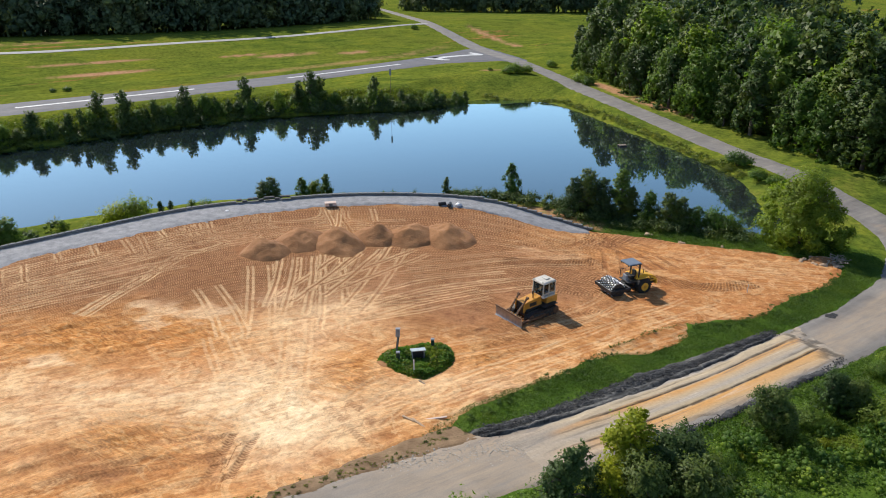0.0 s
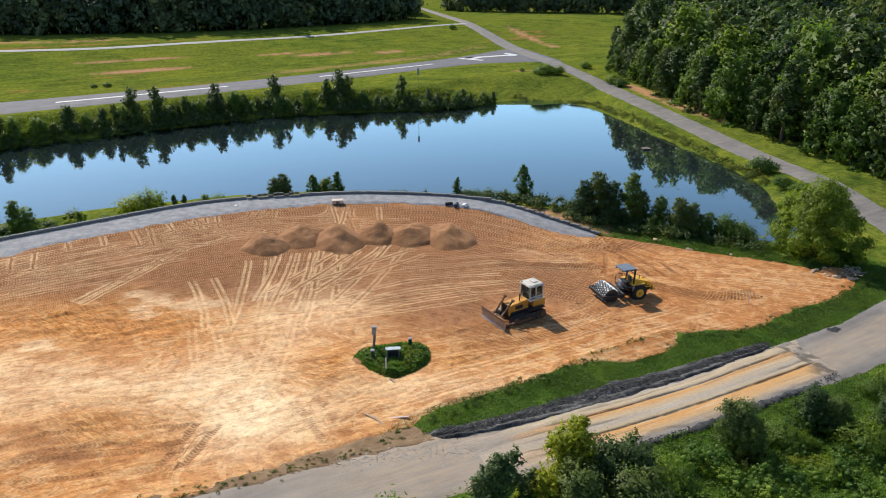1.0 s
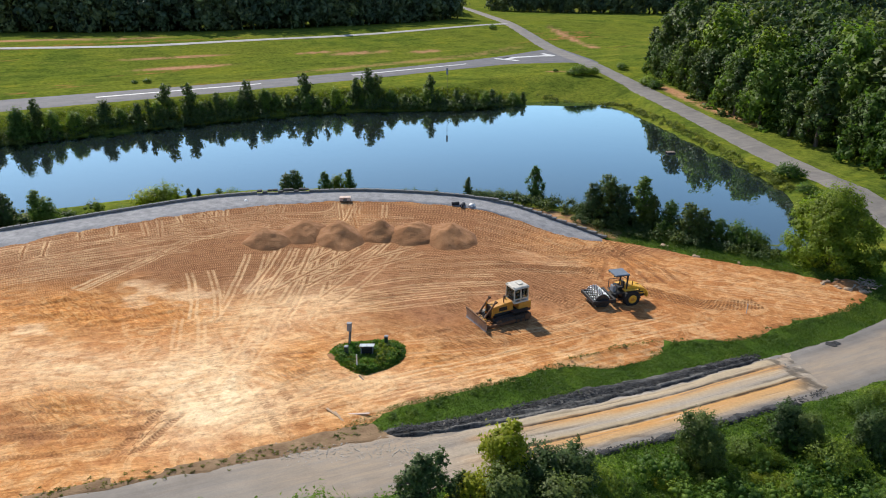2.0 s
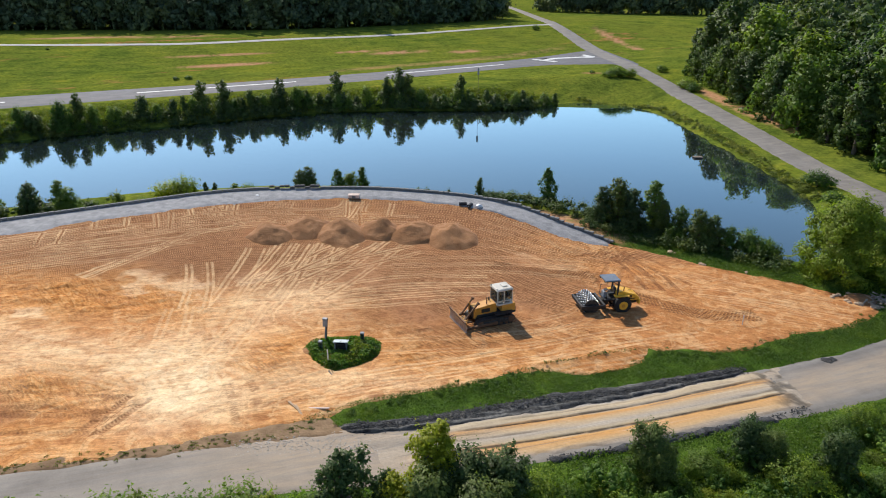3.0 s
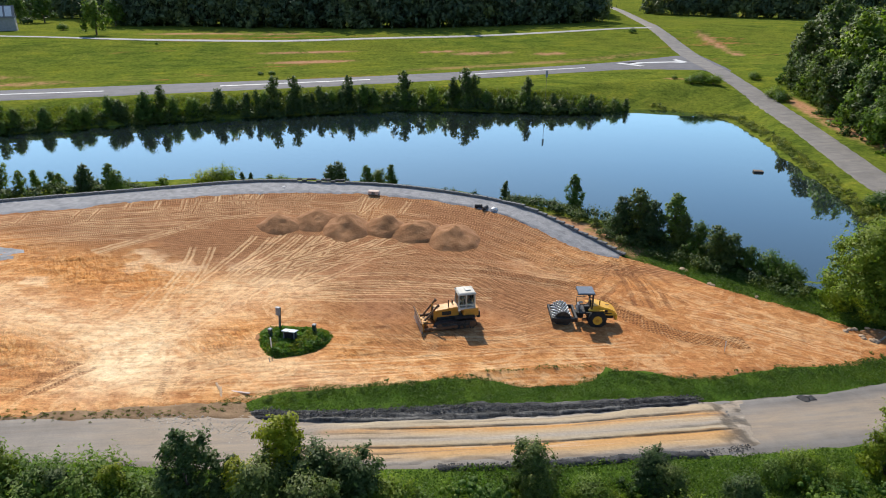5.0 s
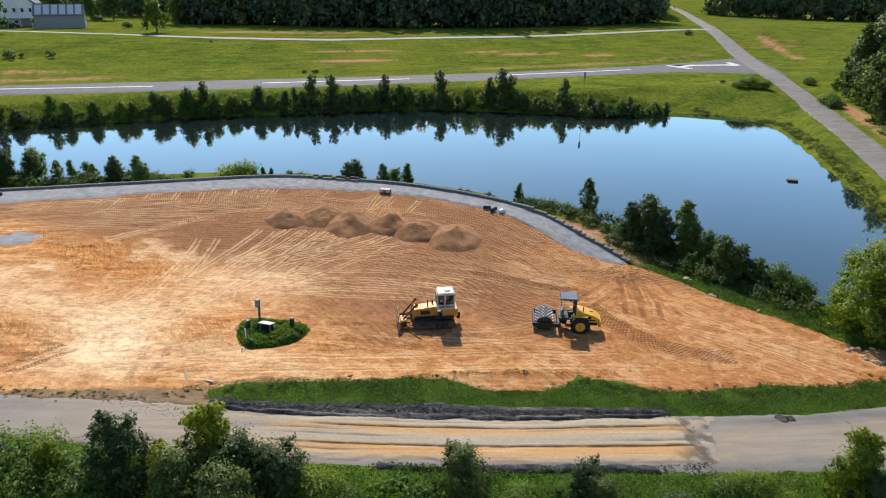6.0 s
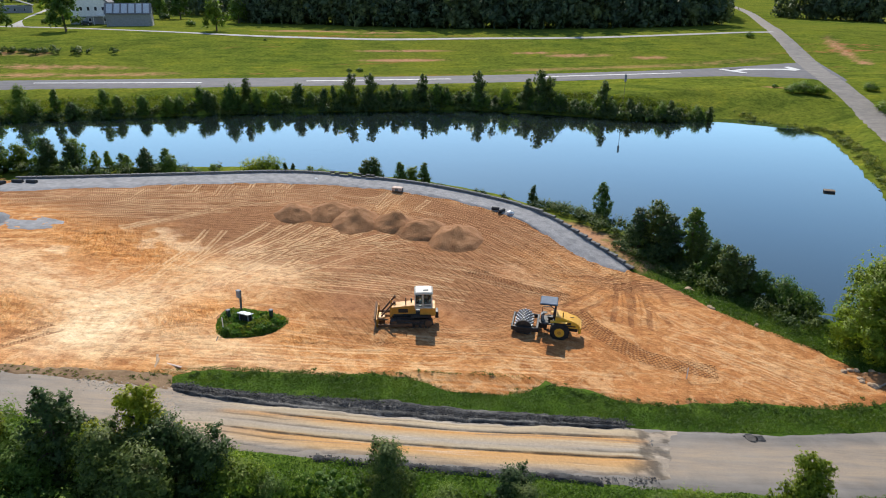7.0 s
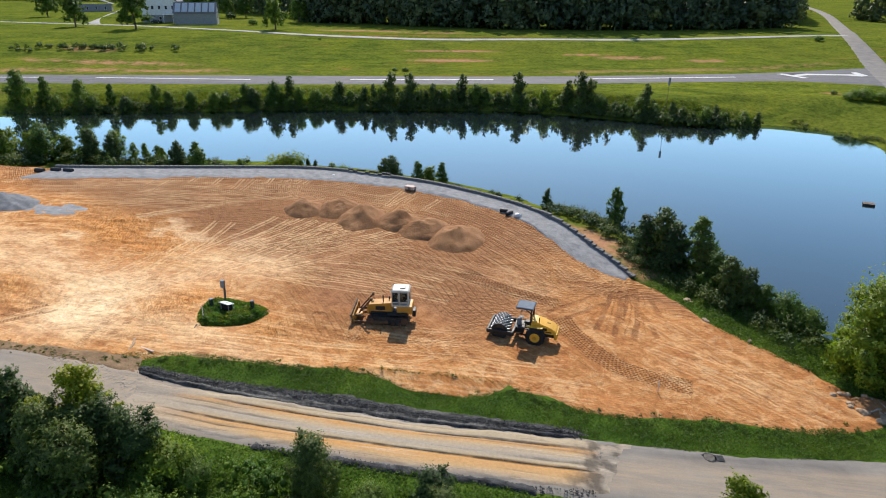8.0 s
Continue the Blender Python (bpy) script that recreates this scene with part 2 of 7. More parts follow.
GRASS = grass_material()
DIRT = dirt_material()
ASPHALT = asphalt_material("worn_asphalt", (0.15, 0.138, 0.126), (0.25, 0.228, 0.202))
RUNWAY = asphalt_material("runway_asphalt", (0.105, 0.102, 0.11), (0.155, 0.15, 0.157))
PALE_ROAD = asphalt_material("pale_lane", (0.3, 0.29, 0.27), (0.42, 0.4, 0.37))
WHITE = plain("road_paint", (0.45, 0.45, 0.44), (0.68, 0.68, 0.66), 0.8, 0.7, local=False)
GRAVEL = plain("blue_grey_gravel", (0.19, 0.19, 0.195), (0.33, 0.325, 0.325), 1.2, 0.9, bump=0.9, dist=0.06, local=False)
BLOCK = plain("concrete_block", (0.12, 0.118, 0.115), (0.22, 0.215, 0.205), 2.0, 0.9, bump=0.5)
DARK_BLOCK = plain("dark_block", (0.05, 0.05, 0.05), (0.1, 0.095, 0.09), 2.0, 0.9)
PILE = plain("topsoil", (0.25, 0.11, 0.04), (0.38, 0.18, 0.07), 0.7, 0.95, bump=0.8, dist=0.1, local=False)
BARK = plain("bark", (0.07, 0.05, 0.035), (0.16, 0.12, 0.09), 4.0, 0.9, bump=0.6, dist=0.03)
LEAF_DARK = leaf_material("cedar_leaf", (0.04, 0.07, 0.022), (0.075, 0.12, 0.034), (0.13, 0.18, 0.05), 0.4)
LEAF_MID = leaf_material("broad_leaf", (0.065, 0.115, 0.018), (0.12, 0.195, 0.03), (0.21, 0.29, 0.055), 0.5)
LEAF_LIGHT = leaf_material("light_leaf", (0.11, 0.15, 0.012), (0.21, 0.26, 0.02), (0.33, 0.36, 0.045), 0.52)
LEAF_FAR = leaf_material("wood_leaf", (0.046, 0.076, 0.024), (0.085, 0.13, 0.033), (0.15, 0.2, 0.052), 0.42)
LEAF_GROVE = leaf_material("grove_leaf", (0.046, 0.076, 0.027), (0.085, 0.126, 0.037), (0.15, 0.195, 0.055), 0.42, True)
LEAF_VERGE = leaf_material("bramble_leaf", (0.06, 0.12, 0.018), (0.115, 0.2, 0.028), (0.2, 0.29, 0.05), 0.45, True)
REED = leaf_material("shore_weed", (0.1, 0.13, 0.016), (0.17, 0.2, 0.026), (0.27, 0.29, 0.05), 0.5, True)
# REED made paler: sunlight on the far shore put into the leaf colour
SUNLIT_WEED = leaf_material("sunlit_shore_weed", (0.13, 0.16, 0.03), (0.21, 0.235, 0.04), (0.31, 0.32, 0.07), 0.5, True)
LEAF_WEED = leaf_material("rank_weed_leaf", (0.07, 0.14, 0.02), (0.12, 0.22, 0.032), (0.2, 0.31, 0.05), 0.45, True)
LEAF_BRIGHT = leaf_material("bright_leaf", (0.1, 0.145, 0.012), (0.175, 0.235, 0.018), (0.27, 0.335, 0.038), 0.48, vary=0.0)
# distance haze is put into this leaf colour: paler and bluer than LEAF_GROVE
LEAF_HAZE = leaf_material("hazed_far_leaf", (0.06, 0.095, 0.055), (0.1, 0.14, 0.075), (0.16, 0.2, 0.1), 0.25, True)
BLADE = leaf_material("grass_blade", (0.055, 0.1, 0.014), (0.092, 0.152, 0.024), (0.155, 0.21, 0.04), 0.45, True)


def water_material():
    k = Tree("pond_water")
    p = k.place((1, 1, 1), 20)
    body = k.node("ShaderNodeBsdfDiffuse", Color=k.ramp(k.noise(p, 0.03, 4), (0.35, (0.012, 0.022, 0.03)), (0.7, (0.022, 0.026, 0.022))))
    n = k.bump(k.noise(p, 0.5, 3, 0.5), 0.02, 0.05)
    gloss = k.node("ShaderNodeBsdfGlossy", Color=(0.86, 0.99, 0.98), Roughness=0.025, Normal=n)
    f = k.node("ShaderNodeFresnel", IOR=1.33, Normal=n)
    ms = k.node("ShaderNodeMixShader", Fac=k.math("MINIMUM", k.math("MULTIPLY", f.outputs[0], 2.1), 0.85))
    k.t.links.new(body.outputs[0], ms.inputs[1])
    k.t.links.new(gloss.outputs[0], ms.inputs[2])
    k.t.links.new(ms.outputs[0], k.t.nodes["Material Output"].inputs[0])
    return k.m


# GRAVEL darkened: shade on the heap's side away from the sun, as colour
SHADED_GRAVEL = plain("shaded_gravel", (0.13, 0.135, 0.145), (0.22, 0.225, 0.235), 1.2, 0.9, bump=0.9, dist=0.06, local=False)
WATER = water_material()

# ---- plan ----
def smooth(a, b, v):
    u = np.clip((np.asarray(v, float) - a) / (b - a), 0, 1)
    return u * u * (3 - 2 * u)


def chaikin(p, times=2, closed=True):
    p = np.array(p, float)
    for _ in range(times):
        q = np.roll(p, -1, 0) if closed else p[1:]
        a = p if closed else p[:-1]
        r = np.empty((2 * len(a), 2))
        r[0::2], r[1::2] = 0.75 * a + 0.25 * q, 0.25 * a + 0.75 * q
        p = r if closed else np.vstack([p[:1], r, p[-1:]])
    return p


def inside(px, py, poly):
    """Distance to a closed outline, positive inside."""
    px, py = np.asarray(px, float), np.asarray(py, float)
    best, odd = np.full(px.shape, 1e18), np.zeros(px.shape, bool)
    for (ax, ay), (bx, by) in zip(poly, np.roll(poly, -1, 0)):
        dx, dy = bx - ax, by - ay
        u = np.clip(((px - ax) * dx + (py - ay) * dy) / (dx * dx + dy * dy + 1e-12), 0, 1)
        best = np.minimum(best, (px - ax - u * dx) ** 2 + (py - ay - u * dy) ** 2)
        if dy:
            odd ^= ((ay > py) != (by > py)) & (px < dx * (py - ay) / dy + ax)
    return np.where(odd, 1, -1) * np.sqrt(best)


def to_line(px, py, line):
    """Distance to an open line."""
    best = np.full(np.shape(px), 1e18)
    for (ax, ay), (bx, by) in zip(line[:-1], line[1:]):
        dx, dy = bx - ax, by - ay
        u = np.clip(((px - ax) * dx + (py - ay) * dy) / (dx * dx + dy * dy + 1e-12), 0, 1)
        best = np.minimum(best, (px - ax - u * dx) ** 2 + (py - ay - u * dy) ** 2)
    return np.sqrt(best)


def course(px, py, line):
    """How far along an open line, and how far to its left; far off past its ends."""
    best, run, off, base = np.full(np.shape(px), 1e18), np.zeros(np.shape(px)), np.full(np.shape(px), 9.0), 0.0
    for i, ((ax, ay), (bx, by)) in enumerate(zip(line[:-1], line[1:])):
        dx, dy = bx - ax, by - ay
        ln = math.hypot(dx, dy) + 1e-9
        w = ((px - ax) * dx + (py - ay) * dy) / ln ** 2
        u = np.clip(w, 0, 1)
        q = (px - ax - u * dx) ** 2 + (py - ay - u * dy) ** 2
        near = q < best
        side = np.where(dx * (py - ay) - dy * (px - ax) > 0, 1, -1)
        past = (w < 0) & (i == 0) | (w > 1) & (i == len(line) - 2)
        best[near], run[near], off[near], base = q[near], base + u[near] * ln, np.where(past, 9.0, np.sqrt(q) * side)[near], base + ln
    return run, off


_lat = np.random.RandomState(5).rand(256, 256)


def ripple(x, y, size, octaves=3):
    """Value noise about 0, features of that size in metres."""
    out, amp, tot = 0.0, 1.0, 0.0
    for o in range(octaves):
        u, v = np.asarray(x) / size + 31.7 * o, np.asarray(y) / size + 17.3 * o
        i, j = np.floor(u).astype(int), np.floor(v).astype(int)
        fu, fv = smooth(0, 1, u - i), smooth(0, 1, v - j)
        g = lambda a, b: _lat[a % 256, b % 256]
        n = (g(i, j) * (1 - fu) + g(i + 1, j) * fu) * (1 - fv) + (g(i, j + 1) * (1 - fu) + g(i + 1, j + 1) * fu) * fv
        out, tot, amp, size = out + amp * (n - 0.5) * 2, tot + amp, amp * 0.5, size * 0.5
    return out / tot


WATER_Z, FAR_Z = -1.7, 2.2


def spread(p, k):
    """Points moved out from the middle of the site."""
    return (np.array(p, float) - (18, 6)) * k + (18, 6)


SHORE = chaikin([(-150, 42), (-95, 44), (-78, 54), (-64, 67), (-52, 77), (-40, 83.5), (-30, 87), (-20, 89.5), (-10, 90), (-2, 89), (6.5, 88), (13, 86), (21, 82),
                 (29, 78.8), (34, 75.3), (38, 76), (43, 86), (44.3, 97), (42.8, 105), (40.5, 114), (38.8, 121), (35.5, 134), (32, 147), (27, 161), (20, 169), (10, 168.5),
                 (3, 165), (-1, 158), (-10, 152.8), (-20, 151), (-30, 149), (-38, 145.5), (-48, 141), (-57, 134), (-66, 125), (-75, 118), (-84, 109.5), (-92, 102),
                 (-100, 92), (-110, 81.5), (-122, 72), (-140, 58)])
SHORE = spread(SHORE, 0.957)
WALL = chaikin([(-54.5, 48), (-51.4, 50.9), (-44.6, 57.6), (-40, 61.8), (-35.6, 65.8), (-30.6, 70), (-25.6, 72.8), (-20, 74.7), (-12.4, 77.1), (-5, 78), (1.2, 78.1), (5, 77.5),
                (8.2, 76.4), (11.5, 75.1), (14.6, 74), (17.4, 72.5)], 2, False)
BAND = chaikin([(-52.5, 42), (-45, 50.6), (-41, 54.6), (-37.2, 58.5), (-32.3, 62.6), (-27.5, 66.8), (-22, 70), (-15.4, 72.7), (-9.4, 74.3), (-4, 75.1), (1.8, 74.8), (4.5, 74.3),
                (7.7, 72.8), (11.2, 71.7), (14.7, 71), (17.2, 71.4)], 2, False)
PAD = np.vstack([chaikin([(-120, 30), (-70, 38), (-60, 43)], 1, False), WALL,
                 chaikin([(19.4, 72.1), (23.1, 69.8), (26.8, 66.8), (30, 65.7), (34, 64.7), (37.4, 63.6), (40.5, 62), (40, 60), (37.7, 57.2), (35, 55.2), (32, 53.6), (29.6, 51.6), (27.3, 49.4),
                          (25.2, 48), (22.2, 47.7), (19.5, 46.9), (16, 44.6), (12.8, 42.5), (10.3, 40.4), (8.6, 38.6), (5.4, 36.4), (2.8, 34.4), (0.3, 32.2), (-1.2, 30), (-4.5, 28),
                          (-7, 25.6), (-11.3, 23), (-20, 17.5), (-40, 4), (-80, -20), (-120, -30)], 1, False)])
ROAD_N = [(-60, -9), (-34, 8), (-20, 16.8), (-11.3, 22.8), (-6.6, 25.4), (-1.7, 28.3), (1.2, 30.1), (3.9, 31.7), (7.7, 34), (11.8, 36.5), (16.5, 39.2), (21.6, 42.3), (25.6, 44.8),
          (28.1, 46.4), (31.5, 48.7), (36.3, 52.3), (39.3, 55), (43, 58.5), (47.5, 64), (50.6, 70), (51.4, 78), (50, 92), (46.2, 106), (42.6, 122), (37.8, 146), (30.6, 172), (22.4, 200),
          (14.3, 228), (8.6, 253.3), (-0.2, 282.9), (-9, 310.3), (-21.6, 362.4), (-44.7, 462.3), (-69.4, 554.7), (-125.7, 732)]
ROAD_S = [(-56, -13), (-30, 4), (-16, 15), (-8.2, 20), (-1.9, 23.2), (4.3, 25.7), (6.6, 27), (9.2, 28.5), (12.6, 30.3), (15.1, 31.8), (18.2, 33.7), (23.3, 37), (26.6, 39),
          (29.8, 41), (33.6, 43.6), (38.4, 47), (42.8, 50.6), (48, 55.6), (53, 62), (56, 69), (56.7, 78), (55.2, 93), (51.4, 107), (47.8, 123.5), (43, 147.5), (36, 173.5), (28, 201.5),
          (20, 229), (14.5, 256.4), (5, 286.2), (-4.3, 312.7), (-17, 363.8), (-40.1, 463.9), (-64.8, 556.4), (-121, 733.5)]
RUN_S = [(-170, 40), (-135.5, 69), (-116, 85.5), (-96, 102), (-77, 119), (-57, 137), (-38, 156), (-19, 176.5), (0.5, 198), (18, 204), (27, 203)]
RUN_N = [(-186, 45), (-151, 75), (-131, 93), (-109.6, 111.5), (-88, 130), (-66, 148.5), (-45, 168.5), (-26, 190), (-7, 213), (7, 238), (15, 248)]
LANE = [(-380, 92), (-314, 116), (-287, 127), (-236, 151), (-190, 162), (-158, 168), (-122.5, 188.5), (-109.5, 198), (-88.5, 220), (-69.1, 237), (-54.9, 252), (-39.5, 271.5), (-28.5, 286), (-16.5, 302), (-7, 311)]

RUN_S, RUN_N = spread(RUN_S, 1.024).tolist(), spread(RUN_N, 1.024).tolist()
RUNWAY_EDGE = np.array(RUN_S + RUN_N[::-1], float)


def near_level(x, y):
    u, v = np.clip(x, -60, 60) / 30, (np.clip(y, 17, 95) - 50) / 30
    z = -0.027 - 0.868 * u - 1.189 * v - 0.082 * u * u - 0.425 * u * v + 1.623 * v * v
    return z - 1.4 * np.exp(-((x - 18) ** 2 + (y - 73) ** 2) / 72)


def level(x, y):
    """Height of the finished ground."""
    x, y = np.asarray(x, float), np.asarray(y, float)
    m = -0.69 * (x + 60) + 0.72 * (y - 131)
    wf = np.maximum(smooth(88, 112, y), smooth(-45, -14, m))
    side = np.interp(y, [60, 100, 150, 185, 215], [-1.8, -1.5, -0.5, 1.0, FAR_Z])
    far = FAR_Z + (side - FAR_Z) * smooth(16, 34, x) + 5.3 * smooth(30, 105, m)
    base = near_level(x, y) * (1 - wf) + far * wf
    s = -inside(x, y, SHORE) + 0.7 * ripple(x, y, 5)
    run = 11.0 + 6.0 * smooth(-14, 4, x) * smooth(120, 140, y) + 7.0 * (1 - smooth(90, 102, y)) * (1 - smooth(-40, -28, m))
    run = run + (4.5 - run) * smooth(30, 36, x) * smooth(76, 84, y)
    rise = 0.6 * np.clip(s / run, 0, 1) + 0.4 * smooth(0, 1, s / run)
    south = (1 - smooth(90, 102, y)) * (1 - smooth(-40, -28, m)) * (1 - smooth(14, 22, x))
    rise = np.minimum(rise, 1 - south * 0.9 * (1 - smooth(-54, -62, x) * smooth(16, 30, s)) * (1 - smooth(26, 40, s)))
    d = inside(x, y, PAD)
    rise = np.maximum(rise, smooth(-5, 0, d) * smooth(16, 22, x))
    # the far bank: steep at the water, then easy grass up to the runway
    dr = np.maximum(-inside(x, y, RUNWAY_EDGE), 0)
    f = np.clip(s / (np.maximum(s, 0) + dr + 1e-6), 0, 1)
    k = smooth(20, 13, np.maximum(s, 0) + dr) * smooth(-45, -14, m)
    rise = rise + (0.28 * smooth(0, 0.14, f) + 0.72 * f - rise) * k
    out = np.where(s > 0, WATER_Z + (base - WATER_Z) * rise, WATER_Z - np.minimum(1.3, -0.4 * s))
    return np.where(d > 0, base, out)


# ---- mesh helpers ----
def mesh_of(name, verts, faces, material, flat=False, normals=None):
    me = bpy.data.meshes.new(name)
    me.from_pydata(np.asarray(verts, float).tolist(), [], faces.tolist() if isinstance(faces, np.ndarray) else faces)
    if material:
        me.materials.append(material)
    if not flat:
        me.polygons.foreach_set("use_smooth", np.ones(len(me.polygons), bool))
    if normals is not None:
        me.normals_split_custom_set_from_vertices(normals.tolist())
    return me


def grid_faces(nx, ny, keep=None):
    i, j = np.meshgrid(np.arange(nx - 1), np.arange(ny - 1), indexing="ij")
    if keep is not None:
        i, j = i[keep], j[keep]
    a = (i * ny + j).ravel()
    return np.stack([a, a + ny, a + ny + 1, a + 1], 1)


def compact(verts, faces):
    used = np.unique(faces)
    back = np.zeros(len(verts), int)
    back[used] = np.arange(len(used))
    return verts[used], back[faces], used


def float_attr(me, name, values):
    me.attributes.new(name, "FLOAT", "POINT").data.foreach_set("value", np.asarray(values, np.float32))


def color_attr(me, name, r, g, b):
    c = np.ones((len(r), 4), np.float32)
    c[:, 0], c[:, 1], c[:, 2] = r, g, b
    me.attributes.new(name, "FLOAT_COLOR", "POINT").data.foreach_set("color", c.ravel())


def along(line, step):
    """Points at even steps along a line."""
    p = np.array(line, float)
    d = np.concatenate([[0], np.cumsum(np.hypot(*np.diff(p, axis=0).T))])
    s = np.linspace(0, d[-1], max(2, int(d[-1] / step) + 1))
    return np.stack([np.interp(s, d, p[:, 0]), np.interp(s, d, p[:, 1])], 1)


def ribbon(name, left, right, material, lift=0.05, step=1.0, across=9, edge=0.2, rough=0.25, dust=None):
    """A strip of paving draped on the ground; its edges run out under it."""
    l, r = chaikin(left, 2, False), chaikin(right, 2, False)
    n = max(2, int(max(np.hypot(*np.diff(l, axis=0).T).sum(), 1) / step))
    even = lambda p: np.stack([np.interp(np.linspace(0, 1, n), np.linspace(0, 1, len(p)), p[:, k]) for k in (0, 1)], 1)
    l, r = even(l), even(r)
    w = np.linspace(-0.06, 1.06, across)
    pts = l[:, None] * (1 - w[None, :, None]) + r[:, None] * w[None, :, None]
    x, y = pts[..., 0].ravel(), pts[..., 1].ravel()
    wide = np.hypot(*(l - r).T)[:, None] * np.ones(across)[None]
    d = (np.minimum(w, 1 - w)[None] * wide).ravel() + rough * ripple(x, y, 1.2)
    z = level(x, y) + np.clip(d * 0.3, -edge, lift)
    me = mesh_of(name, np.stack([x, y, z], 1), grid_faces(n, across), material)
    float_attr(me, "dust", np.zeros(len(x)) if dust is None else dust(x, y, d))
    return tagged(new(name, me), kind="structure")


# ---- ground ----
def ground():
    fine = 0.9
    grow = lambda start, end, sign: start + sign * np.cumsum(np.geomspace(1.2, 90, 70))[np.cumsum(np.geomspace(1.2, 90, 70)) < end]
    xs = np.concatenate([grow(-80, 1900, -1)[::-1], np.arange(-80, 60, fine), grow(60, 1900, 1)])
    ys = np.concatenate([grow(12, 500, -1)[::-1], np.arange(12, 182, fine), grow(182, 1900, 1)])
    x, y = [a.ravel() for a in np.meshgrid(xs, ys, indexing="ij")]
    z = level(x, y)
    d = inside(x, y, PAD) + 0.5 * ripple(x, y, 2.5)
    z -= np.clip(d * 0.25, 0, 0.35)
    road = inside(x, y, np.array(ROAD_N + ROAD_S[::-1], float))
    z -= np.clip(road * 0.2, 0, 0.2)
    z -= 0.3 * smooth(2, -1, x) * (road > -2.5) * (d > -3) * (y > -20)
    z -= np.clip(inside(x, y, np.array(RUN_S + RUN_N[::-1], float)) * 0.1, 0, 0.2)
    z -= np.clip((3.0 - to_line(x, y, LANE)) * 0.1, 0, 0.2)
    z += 0.05 * ripple(x, y, 3.0) * (inside(x, y, SHORE) < -1)
    me = mesh_of("ground", np.stack([x, y, z], 1), grid_faces(len(xs), len(ys)), GRASS)
    m = -0.69 * (x + 60) + 0.72 * (y - 131)
    float_attr(me, "bare", smooth(17, 24, m) * (1 - smooth(130, 180, m)) + smooth(-2, 0, m) * (1 - smooth(0, 2, m)) * 0.3 + smooth(14, 24, x) * smooth(120, 200, y) * 0.6)
    off = -inside(x, y, RUNWAY_EDGE)
    sand = smooth(4, 1, np.abs(off - 8)) * (smooth(-178, -160, x) * smooth(-116, -128, x) + 0.5 * smooth(-62, -50, x) * smooth(6, -6, x)) * (m > 5)
    for bx, by, bw, bh, bt in ((-49, 214.5, 11, 2.4, 0.72), (-30, 226, 7, 2, 0.7), (18, 289, 2.5, 24, 0.3), (27, 262, 2.5, 8, 0.25), (-157, 103, 28, 2.4, 0.62), (-180, 108, 12, 3, 0.62), (-87, 173, 14, 2.2, 0.72), (-150, 195, 18, 4, 0.6), (-126, 206, 14, 3, 0.65), (44.5, 157, 2.2, 26, 0.28),
                               (-96, 184, 16, 1.6, 0.72), (-62, 209, 8, 1.2, 0.72), (14, 187, 4, 1.5, 0.2), (11.5, 78.2, 7, 1.9, -0.36), (17.6, 74.4, 3.2, 1.6, -0.6), (-62, 47, 8, 3.5, 0.6)):
        cx, sx = math.cos(bt), math.sin(bt)
        q = np.hypot(((x - bx) * cx + (y - by) * sx) / bw, ((y - by) * cx - (x - bx) * sx) / bh)
        sand = np.maximum(sand, smooth(1.2, 0.6, q))
    float_attr(me, "sand", sand)
    float_attr(me, "lush", smooth(-9, -6, d) * smooth(-12, -4, x) * smooth(84, 76, y) + smooth(14, 9, np.abs(road + 6)) * smooth(62, 50, y) * (1 - smooth(-9, -6, d)))
    tagged(new("ground", me), "rough green grass fields around a pond", kind="structure")


def pond():
    xs, ys = np.arange(-156, 52, 2.0), np.arange(36, 178, 2.0)
    x, y = [a.ravel() for a in np.meshgrid(xs, ys, indexing="ij")]
    f = grid_faces(len(xs), len(ys))
    near = inside(x, y, SHORE) > -4
    v, f, _ = compact(np.stack([x, y, np.full(len(x), WATER_Z)], 1), f[near[f].all(1)])
    tagged(new("water", mesh_of("water", v, f, WATER)), "still dark pond water reflecting the blue sky", kind="structure")


# wheel lines out from the heaps: two ends and the gauge
FAN = [(-17.4, 57.0, -13.8, 42.6, 1.85), (-15.0, 58.8, -13.7, 48.1, 1.85), (-11.1, 60.2, -8.5, 44.2, 1.85), (-20.7, 51.7, -15.8, 43.2, 1.85), (-4.6, 62.5, -7.6, 47.7, 1.85), (-9.1, 60.8, -13.4, 49.8, 1.85), (-2.0, 61.7, -10.4, 52.1, 1.85), (-13.6, 59.3, -12.0, 46.6, 1.85), (-7.2, 62.0, -11.0, 51.1, 1.85)]
# short lines square to the gravel band
TICKS = [(-32.7, 62.4, -30.3, 58.9, 0.0), (-31.5, 63.4, -28.8, 59, 0.0), (-30.3, 65.3, -28.8, 63.2, 0.0), (-39.1, 55.7, -36.7, 52.1, 0.0), (-40.4, 54.3, -38.2, 51, 0.0), (-37.7, 58.7, -36.2, 56.7, 0.0),
         (-13.7, 72.9, -12.1, 67.9, 0.0), (-12.1, 73.1, -11.6, 67.6, 0.0), (-35, 60.6, -33.6, 58.4, 0.0), (-44.5, 50.8, -42.6, 48, 0.0), (-8.4, 73.6, -7.6, 69.5, 0.0)]
